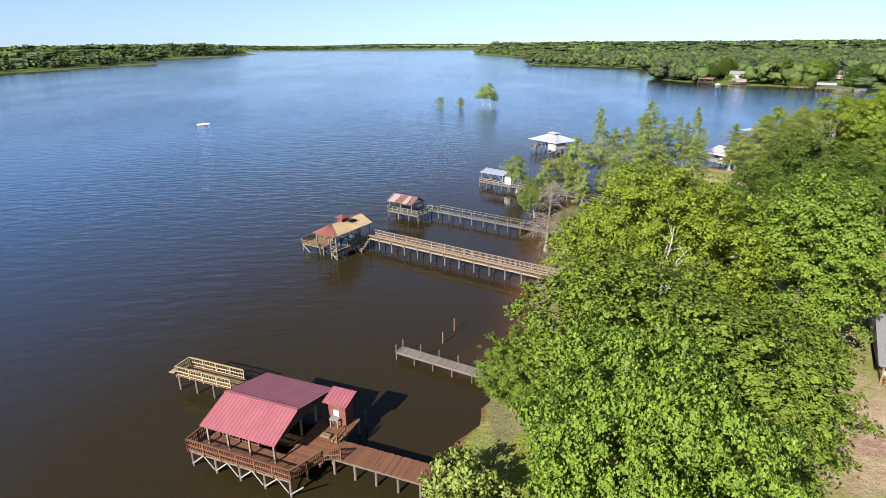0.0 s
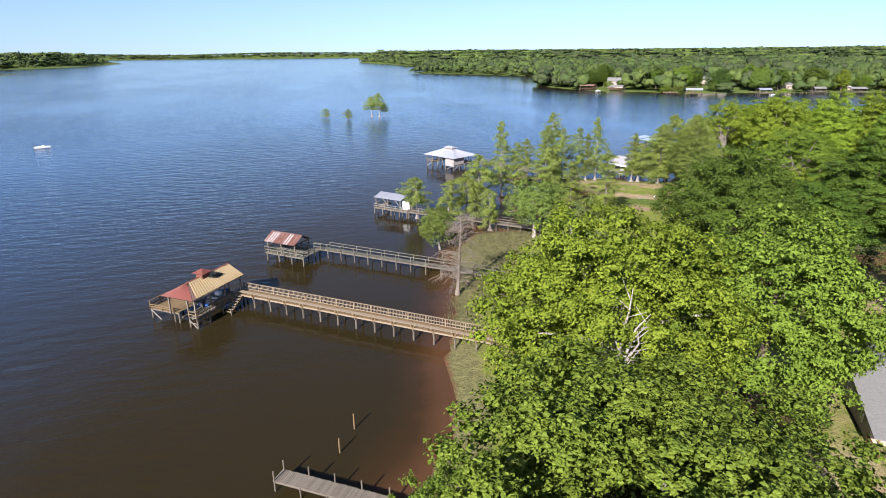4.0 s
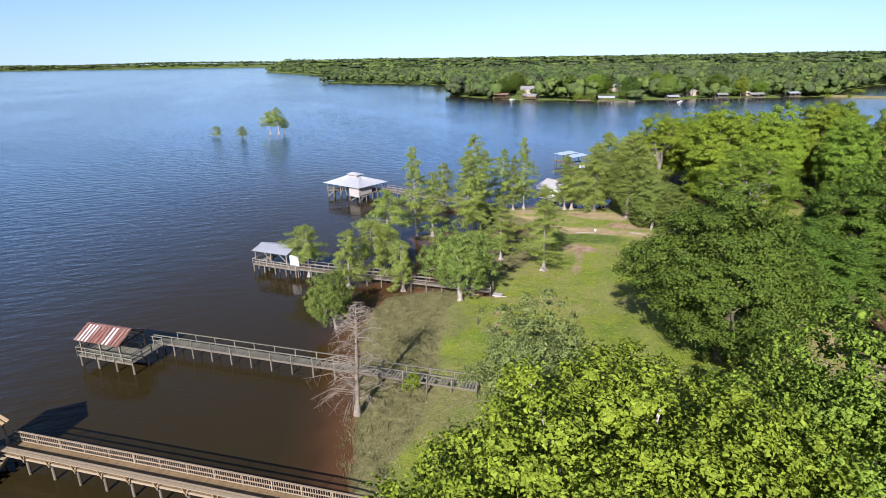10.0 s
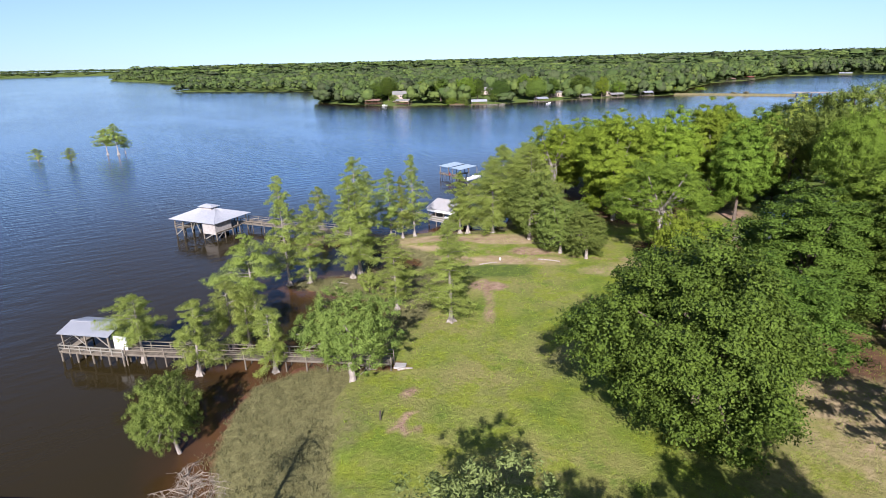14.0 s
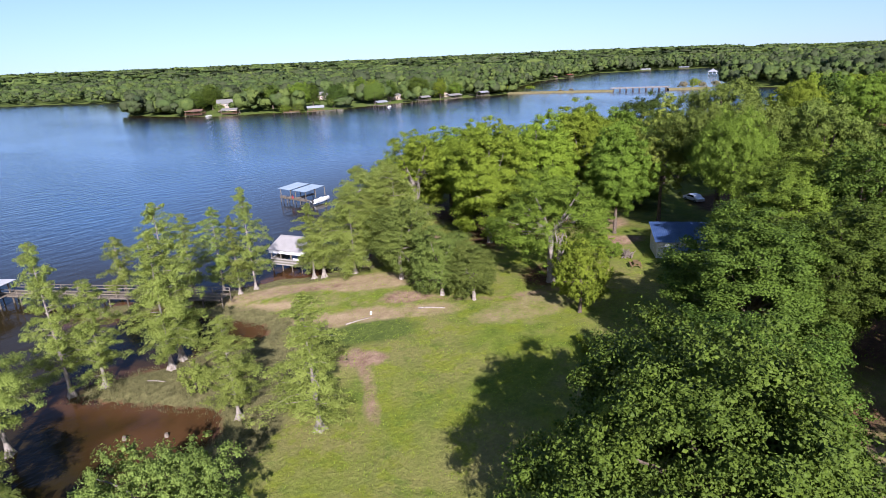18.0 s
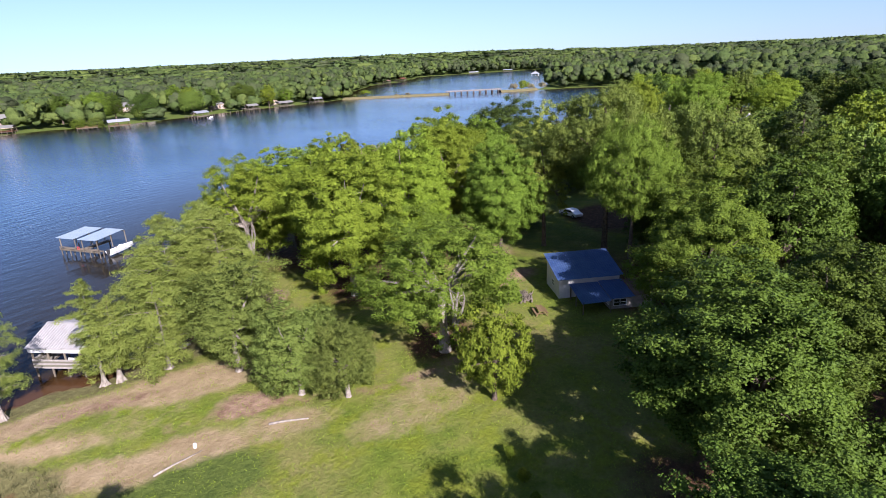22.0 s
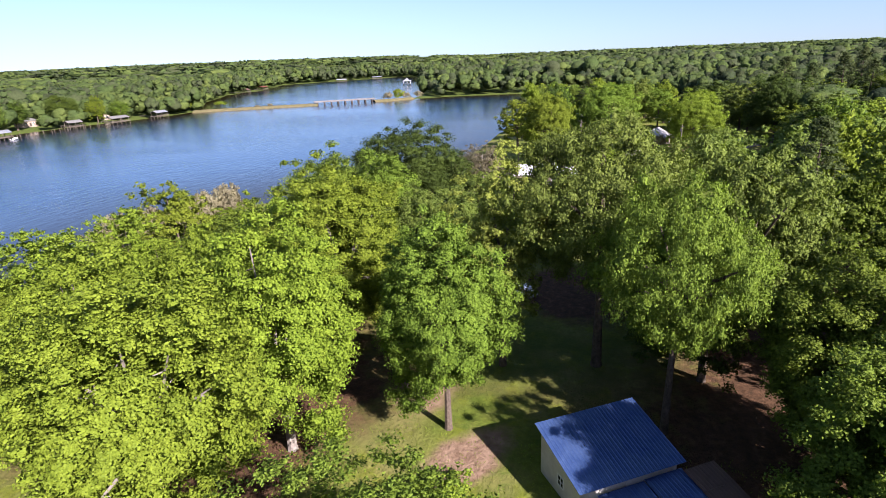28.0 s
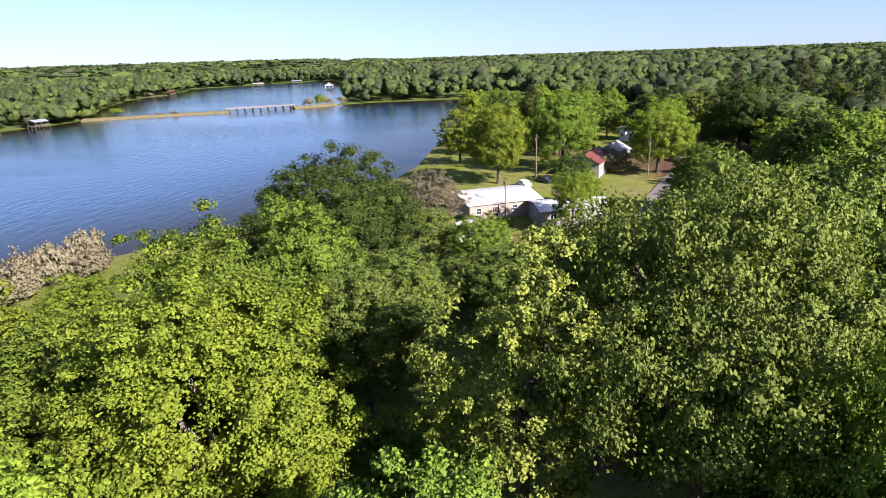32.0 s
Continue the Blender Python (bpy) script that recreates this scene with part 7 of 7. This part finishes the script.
def porch_house():
    # one long low roof slope over the front porch and the rooms behind it
    ob = thing("house", 39.45, 52.45, 1.0, -30, "low brown timber house with a grey shingled roof and railed porch", "house")
    L, W, at, e, r = 14.0, 16.0, 9.0, 2.35, 4.0
    walls(ob, 0.2, 2.2, L, W - 0.2, -0.5, 2.5, SIDING_TAN)
    for xx in (0.2, L - 0.15):
        part("gable_wall", Mb().add([(xx, 2.2, 2.5), (xx, W - 0.2, 2.5), (xx, at, r - 0.12), (xx + 0.15, 2.2, 2.5), (xx + 0.15, W - 0.2, 2.5), (xx + 0.15, at, r - 0.12)],
                                    [(0, 2, 1), (3, 4, 5), (0, 1, 4, 3), (1, 2, 5, 4), (2, 0, 3, 5)]), SIDING_TAN, ob)
    part("roof_slope", Mb().sheet((-0.4, -0.4, e), (L + 0.4, -0.4, e), (L + 0.4, at, r), (-0.4, at, r), 0.9, 0.008, 0.1), SHINGLE, ob)
    part("roof_slope", Mb().sheet((L + 0.4, W + 0.4, e), (-0.4, W + 0.4, e), (-0.4, at, r), (L + 0.4, at, r), 0.9, 0.008, 0.1), SHINGLE, ob)
    part("ridge_cap", Mb().beam((-0.4, at, r + 0.03), (L + 0.4, at, r + 0.03), 0.3, 0.05), SHINGLE, ob)
    part("porch_floor", Mb().box(0, 0, -0.1, L, 2.2, 0.1), WOOD_TAN, ob)
    railing(ob, (0.1, 0.1), (L - 0.1, 0.1), 0.1, 0.9, WOOD_RED, 2.2, 0.28)
    railing(ob, (0.1, 0.1), (0.1, 2.1), 0.1, 0.9, WOOD_RED, 2.0, 0.28)
    for i in range(6):
        part("porch_post", Mb().box(0.05 + i * 2.76, 0.05, 0.1, 0.17 + i * 2.76, 0.17, 2.4), WOOD_TAN, ob)
    part("porch_chair", Mb().box(1.6, 0.8, 0.1, 2.2, 1.4, 0.5).box(1.6, 1.34, 0.5, 2.2, 1.4, 1.05), PAINT_WHITE, ob, "white porch chair")
    part("skirting", Mb().box(0.0, 2.2, -0.6, 0.18, W - 0.2, 0.2), WOOD_DARK, ob)
    for y in (4.5, 8.0, 11.5):
        window(ob, 0.2, y, 0.9, 1.1, 1.1, "x-")
    part("door", Mb().box(5.0, 2.15, 0.1, 5.95, 2.198, 2.1), WOOD_DARK, ob)
    return ob


metal_house()
porch_house()
gable_house("house", 201.5, 131.0, 1.6, -65.5, 14.5, 12.5, 2.7, 3.7, "long low house with a white metal roof", SIDING_TAN, ROOF_BRIGHT, True, 4)
gable_house("house", 198.0, 118.0, 1.6, -74, 13.0, 8.0, 2.6, 3.4, "white-roofed wing with dark openings", SIDING_GREY, ROOF_BRIGHT, True, 3)
gable_house("shed", 188, 131.5, 1.6, -65, 2.6, 2.2, 2.2, 3.3, "small white garden shed", SIDING_WHITE, ROOF_WHITE, True, 1, 0, "shed")
gable_house("house", 240, 103, 1.8, -22, 14, 8, 3.0, 5.0, "house with a rust-red roof", SIDING_GREY, ROOF_RUSTRED, False, 3)
gable_house("house", 252, 96, 1.8, -22, 10, 7, 3.2, 5.4, "tan-roofed house behind the red-roofed one", SIDING_TAN, ROOF_WORN, False, 3)
gable_house("shed", 300, 87, 1.8, -65, 4.5, 3.5, 2.8, 4.2, "white storage shed by the cove", SIDING_WHITE, ROOF_WHITE, True, 1, 0, "shed")
gable_house("house", 300, 30, 2.0, -60, 16, 9, 3.0, 5.0, "house among the trees by the road", SIDING, SHINGLE, False, 3)
gable_house("house", 217, 489, 1.2, -30, 13, 10, 5.2, 8.0, "two-storey tan house on the opposite shore", SIDING_TAN, SHINGLE, False, 3)
gable_house("house", 302, 492, 3.0, -35, 22, 13, 3.0, 5.6, "large tan house with a grey roof above the opposite shore", SIDING_TAN, SHINGLE, False, 6)
gable_house("house", 250, 452, 1.2, -35, 12, 8, 2.8, 4.8, "low blue-grey house under the shore trees", SIDING_GREY, SHINGLE, False, 3)
gable_house("house", 334, 432, 1.5, -10, 12, 8, 3, 5, "house among the trees on the opposite shore", SIDING_TAN, SHINGLE, False, 3)
gable_house("house", 372, 412, 1.5, -15, 11, 8, 3, 5.2, "tan house among the trees on the opposite shore", SIDING_TAN, ROOF_RUSTRED, False, 3)


def far_dock(x, y, turn, L, W, roof, label, deck=WOOD_GREY, walk_len=14):
    """A roofed dock on pilings on the opposite shore."""
    ob = thing("dock", x, y, 0, turn, label, "dock", "docks on the opposite shore")
    z = 1.5
    planks(ob, 0, 0, L, W, z, deck, "x", width=0.3)
    planks(ob, L * 0.4, W, L * 0.4 + 1.6, W + walk_len, z, deck, "y", width=0.3)
    for i in range(5):
        for q in (0.2, W * 0.5, W - 0.2):
            pile(ob, 0.2 + i * (L - 0.4) / 4, q, -1.5, z - 0.03, 0.16)
    for i in range(4):
        pile(ob, L * 0.4 + 0.1, W + 2 + i * 3.5, -1.5, z - 0.03, 0.13)
    railing(ob, (0, 0), (L, 0), z, 0.9, deck, 2.4)
    if roof:
        frame_of_posts(ob, [(a, b) for a in (0.5, L / 2, L - 0.5) for b in (0.5, W - 0.5)], z, 3.7, WOOD_GREY, 0.18)
        gable(ob, 0.2, 0.2, L - 0.2, W - 0.2, 3.6, 4.8, W / 2, roof, "x", 0.3, pitch=0.5)
    return ob


far_dock(384, 383, -8, 9, 6, ROOF_GREY, "covered grey dock at the wood's foot")
far_dock(352, 387, -16, 11, 7, SHINGLE, "covered dock with a dark roof")
far_dock(331, 396, -16, 8, 6, SHINGLE, "covered dock with a shingled roof")
far_dock(286, 393, -6, 9, 6, ROOF_GREY, "covered grey dock beside a row of pilings")
far_dock(239, 408, -30, 11, 8, ROOF_WHITE, "white-roofed dock with a tan platform", WOOD_TAN)
far_dock(228, 419, -30, 10, 5, None, "open tan dock on pilings", WOOD_TAN)
far_dock(206, 462, -48, 11, 7, SHINGLE, "brown roofed dock before the two-storey house", WOOD_RED)
far_dock(190, 482, -48, 12, 7, ROOF_BROWN, "brown covered dock on the headland", WOOD_RED)
small_boat(292, 390, 0.05, 20, "white boat beside a far dock", SIDING_WHITE)
small_boat(203, 470, 0.05, 200, "white boat near the headland dock", SIDING_WHITE)
for i in range(16):
    x = 300 + i * 3.1
    ob = thing("mooring_post", x, 400 - (2 if i % 3 else 4) - 0.08 * (x - 300), 0, 0, "old piling in a row along the opposite shore", "post", "row of old pilings")
    pile(ob, 0, 0, -1.5, 1.6 + 0.5 * (i % 2), 0.16, name="post")
far_dock(690, 494, 8, 14, 8, ROOF_RUSTRED, "red-roofed dock in the far inlet")
far_dock(640, 482, 20, 12, 7, ROOF_BROWN, "brown-roofed dock in the far inlet")
far_dock(840, 470, -60, 14, 8, ROOF_WHITE, "pale-roofed dock in the far inlet")
far_dock(900, 440, -60, 14, 8, ROOF_GREY, "grey-roofed dock in the far inlet")


def lake_gazebo():
    ob = thing("gazebo", 722, 328, 0, 20, "white-roofed open gazebo standing in the inlet", "gazebo")
    planks(ob, -4.5, -4.5, 4.5, 4.5, 1.5, WOOD_GREY, "x", width=0.4)
    for x in (-4, 0, 4):
        for y in (-4, 0, 4):
            pile(ob, x, y, -1.5, 1.45, 0.18)
    frame_of_posts(ob, [(x, y) for x in (-4, 0, 4) for y in (-4, 4)] + [(-4, 0), (4, 0)], 1.5, 4.2, PAINT_WHITE, 0.22)
    for q in range(4):
        c, s = math.cos(q * math.pi / 2), math.sin(q * math.pi / 2)
        rot = lambda x, y, z: (x * c - y * s, x * s + y * c, z)
        part("roof_slope", Mb().sheet(rot(-5.2, -5.2, 4.2), rot(5.2, -5.2, 4.2), rot(0.9, -0.9, 6.4), rot(-0.9, -0.9, 6.4), 0.8), ROOF_WHITE, ob)
    part("cupola_roof", Mb().hexa([(-1.2, -1.2, 6.6), (1.2, -1.2, 6.6), (1.2, 1.2, 6.6), (-1.2, 1.2, 6.6), (-0.1, -0.1, 7.6), (0.1, -0.1, 7.6), (0.1, 0.1, 7.6), (-0.1, 0.1, 7.6)]), ROOF_WHITE, ob)
    return ob


lake_gazebo()


def causeway():
    """A low earth bank on each side of a trestle bridge."""
    west = [(426, 388), (440, 360), (455, 330), (463, 311)]
    east = [(484, 276), (492, 264), (505, 254)]
    for line in (west, east):
        verts, faces = [], []
        for i, (x, y) in enumerate(line):
            a = Vector(line[max(i - 1, 0)])
            b = Vector(line[min(i + 1, len(line) - 1)])
            d = (b - a).normalized()
            s = Vector((d.y, -d.x))
            for off, z in ((-9, -1), (-5, 0.5), (-2.5, 1.25), (2.5, 1.25), (5, 0.5), (9, -1)):
                verts.append((x + s.x * off, y + s.y * off, z))
        for i in range(len(line) - 1):
            for j in range(5):
                faces.append((i * 6 + j, i * 6 + j + 1, (i + 1) * 6 + j + 1, (i + 1) * 6 + j))
        me = Mb().add(verts, faces).mesh("causeway")
        me.materials.append(plain_material("causeway_earth", (0.078, 0.078, 0.031), (0.176, 0.141, 0.070), 0.5, 0.95, 0.1, 0.4))
        tagged(new("causeway", me), "low tan grassy earth causeway across the inlet", "causeway", kind="structure")
    ob = thing("bridge", 462, 312.5, 0, math.degrees(math.atan2(276 - 312.5, 484 - 462)), "low grey trestle bridge on many piers", "bridge")
    L = math.hypot(22, 36.5)
    part("deck", Mb().box(-1, -2.6, 2.0, L + 1, 2.6, 2.4), BRIDGE, ob)
    for y in (-2.5, 2.5):
        part("parapet", Mb().box(-1, y - 0.12, 2.4, L + 1, y + 0.12, 2.8), BRIDGE, ob)
    for i in range(9):
        x = 1.5 + i * (L - 3) / 8
        part("pier", Mb().box(x - 0.45, -2.3, -2, x + 0.45, 2.3, 2.0), WOOD_DARK, ob)
    for x, y, h, rad, leaf in ((494, 268, 6.5, 4, "dry"), (500, 262, 8, 4.5, "bright"), (505, 258, 5.5, 4, "dry"), (450, 342, 3, 2.5, "dry"), (446, 350, 2.6, 2.2, "dry"), (436, 398, 6, 5, "bright"),
                               (512, 250, 6, 4, "dry"), (471, 398, 4, 5, "bright")):
        tree("shrub", x, y, h, rad, leaf, "bush on the causeway's end", "causeway bushes", z=0.8)


causeway()


# ---- things on the ground ----
def log(x, y, turn, L, r, label, mat=BARK_DEAD, group=""):
    ob = thing("log", x, y, ground_at(x, y) + r * 0.8, turn, label, "log", group)
    part("stem", Mb().tube([(0, 0, 0), (L * 0.4, 0.06, 0.02), (L, -0.04, 0.0)], [r, r * 0.9, r * 0.6], 8), mat, ob, smooth=True)
    return ob


log(70.3, 128.7, -51, 3.4, 0.12, "bleached driftwood log on the lawn", BARK_PALE)
log(61.8, 132.6, -15, 4.0, 0.10, "pale driftwood branch beside the weedy pond", BARK_PALE)
log(40.9, 138.8, -54, 2.0, 0.09, "pale driftwood stick on the marsh", BARK_PALE)
log(37.0, 110.6, -20, 1.6, 0.14, "old timber at the pier's foot", BARK_PALE)
log(80.5, 92.5, 30, 5.5, 0.22, "fallen tan trunk under the trees", BARK_DEAD)
for i, (x, y) in enumerate(((65.6, 132.4), (35.8, 130.4), (38.5, 127.9))):
    ob = thing("stump" if i else "bucket", x, y, max(ground_at(x, y), 0) - 0.05, 0, "pale stump in the shallows" if i else "white bucket lying by the pond", "stump" if i else "bucket")
    part("body", Mb().tube([(0, 0, -0.3), (0, 0, 0.2), (0.02, 0, 0.42)], [0.22, 0.18, 0.14] if i else [0.13, 0.14, 0.15], 9), BARK_DEAD if i else PAINT_WHITE, ob)
ob = thing("stake", 31.8, 103.4, 0.6, 0, "short dark timber stake in the lawn", "post")
part("post", Mb().tube([(0, 0, -0.4), (0.05, 0, 1.1)], [0.09, 0.08], 7), WOOD_DARK, ob)
ob = thing("stepping_block", 37.6, 111.2, ground_at(37.6, 111.2), -38, "pale concrete step at the pier's end", "step")
part("slab", Mb().box(-0.6, -0.5, -0.1, 0.6, 0.5, 0.16), CONCRETE, ob)


def pile_of_wood(name, x, y, n, L, spread, label, mat, seed, rad=0.09):
    r = np.random.RandomState(seed)
    ob = thing(name, x, y, ground_at(x, y), 0, label, "woodpile")
    for i in range(n):
        a = r.uniform(0, 3.14) if spread > 1 else r.normal(0.4, 0.2)
        c = Vector((r.normal(0, spread * 0.5), r.normal(0, spread * 0.5), 0.1 + 0.7 * r.uniform() * math.exp(-0.5)))
        d = Vector((math.cos(a), math.sin(a), r.uniform(-0.15, 0.2))) * L * r.uniform(0.3, 0.6)
        part("branch", Mb().tube([c - d, c + d], [rad * r.uniform(0.5, 1.2), rad * 0.4], 5), mat, ob)


pile_of_wood("woodpile", 103.5, 117.2, 34, 2.8, 0.75, "heap of cut grey branches on the lawn", BARK_DEAD, 3, 0.10)
pile_of_wood("brush_pile", 91.5, 149.3, 60, 2.6, 1.5, "burnt brush heap on bare ground", BARK, 4, 0.05)
pile_of_wood("driftwood_heap", 35.0, 113.2, 26, 1.4, 1.3, "driftwood washed up under the pier", BARK_PALE, 5, 0.05)


def picnic_table(x, y, turn):
    ob = thing("picnic_table", x, y, ground_at(x, y), turn, "weathered timber picnic table on the lawn", "table")
    for i in range(5):
        part("table_board", Mb().box(-0.9, -0.38 + i * 0.155, 0.72, 0.9, -0.24 + i * 0.155, 0.76), WOOD_TAN, ob)
    for y_ in (-0.75, 0.6):
        part("bench_board", Mb().box(-0.9, y_, 0.43, 0.9, y_ + 0.24, 0.47), WOOD_TAN, ob)
    for x_ in (-0.65, 0.65):
        part("leg", Mb().beam((x_, -0.7, 0), (x_, -0.2, 0.72), 0.05, 0.1), WOOD_TAN, ob)
        part("leg", Mb().beam((x_, 0.7, 0), (x_, 0.2, 0.72), 0.05, 0.1), WOOD_TAN, ob)
        part("cross_bar", Mb().beam((x_, -0.72, 0.4), (x_, 0.8, 0.4), 0.05, 0.08), WOOD_TAN, ob)


picnic_table(99.6, 114.0, 35)


def car(x, y, turn, paint, label):
    ob = thing("car", x, y, ground_at(x, y), turn, label, "car", "cars by the houses")
    prof = [(-2.2, 0.35), (-2.2, 0.85), (-1.5, 0.95), (-0.9, 1.42), (0.7, 1.42), (1.3, 0.98), (2.15, 0.85), (2.2, 0.35)]
    verts = [(x_, s, z_) for s in (-0.85, 0.85) for x_, z_ in prof]
    n = len(prof)
    part("body", Mb().add(verts, [tuple(range(n)), tuple(range(2 * n - 1, n - 1, -1))] + [(i, i + n, (i + 1) % n + n, (i + 1) % n) for i in range(n)]), paint, ob)
    part("window", Mb().hexa([(-1.2, -0.87, 1.0), (1.05, -0.87, 1.0), (1.05, 0.87, 1.0), (-1.2, 0.87, 1.0), (-0.8, -0.86, 1.36), (0.6, -0.86, 1.36), (0.6, 0.86, 1.36), (-0.8, 0.86, 1.36)]), GLASS, ob)
    for wx in (-1.35, 1.35):
        for s in (-0.8, 0.8):
            wh = part("wheel", Mb().tube([(wx, s - 0.1, 0.33), (wx, s + 0.1, 0.33)], [0.33, 0.33], 14), RUBBER, ob)
            part("rim", Mb().tube([(wx, s - 0.11, 0.33), (wx, s + 0.11, 0.33)], [0.19, 0.19], 10), ROOF_GREY, wh)


car(232, 121, 30, CAR_WHITE, "white car on the grass behind the house")
car(236, 116, 40, CAR_DARK, "dark car parked behind the house")
car(262, 80, 10, CAR_DARK, "dark car by the road")
car(141, 122, 60, CAR_WHITE, "pale car parked in the shade of the wood")
car(268, 70, 20, CAR_WHITE, "white car by the road")


def utility_pole(x, y, h):
    ob = thing("utility_pole", x, y, ground_at(x, y), 20, "grey timber utility pole by the houses", "pole", "utility poles")
    part("mast", Mb().tube([(0, 0, -0.4), (0, 0, h)], [0.16, 0.11], 8), WOOD_GREY, ob)
    part("cross_arm", Mb().box(-1.1, -0.06, h - 0.7, 1.1, 0.06, h - 0.55), WOOD_GREY, ob)
    part("transformer", Mb().tube([(0.25, 0.1, h - 1.9), (0.25, 0.1, h - 1.1)], [0.2, 0.2], 9), SIDING_GREY, ob)


utility_pole(203, 124.5, 8.5)
utility_pole(238, 92, 9.5)
utility_pole(240, 118, 11)

road = []
for x, y in ((205, 100), (225, 92), (245, 84), (270, 62), (300, 40), (340, 20)):
    road.append((x, y))
rv, rf = [], []
for i, (x, y) in enumerate(road):
    a, b = Vector(road[max(i - 1, 0)]), Vector(road[min(i + 1, len(road) - 1)])
    d = (b - a).normalized()
    for off in (-1.6, 1.6):
        px, py = x + d.y * off, y - d.x * off
        rv.append((px, py, ground_at(px, py) + 0.16))
rf = [(2 * i, 2 * i + 1, 2 * i + 3, 2 * i + 2) for i in range(len(road) - 1)]
rm = Mb().add(rv, rf).mesh("road")
rm.materials.append(ROAD)
tagged(new("road", rm), "pale gravel road past the houses", "road", kind="structure")
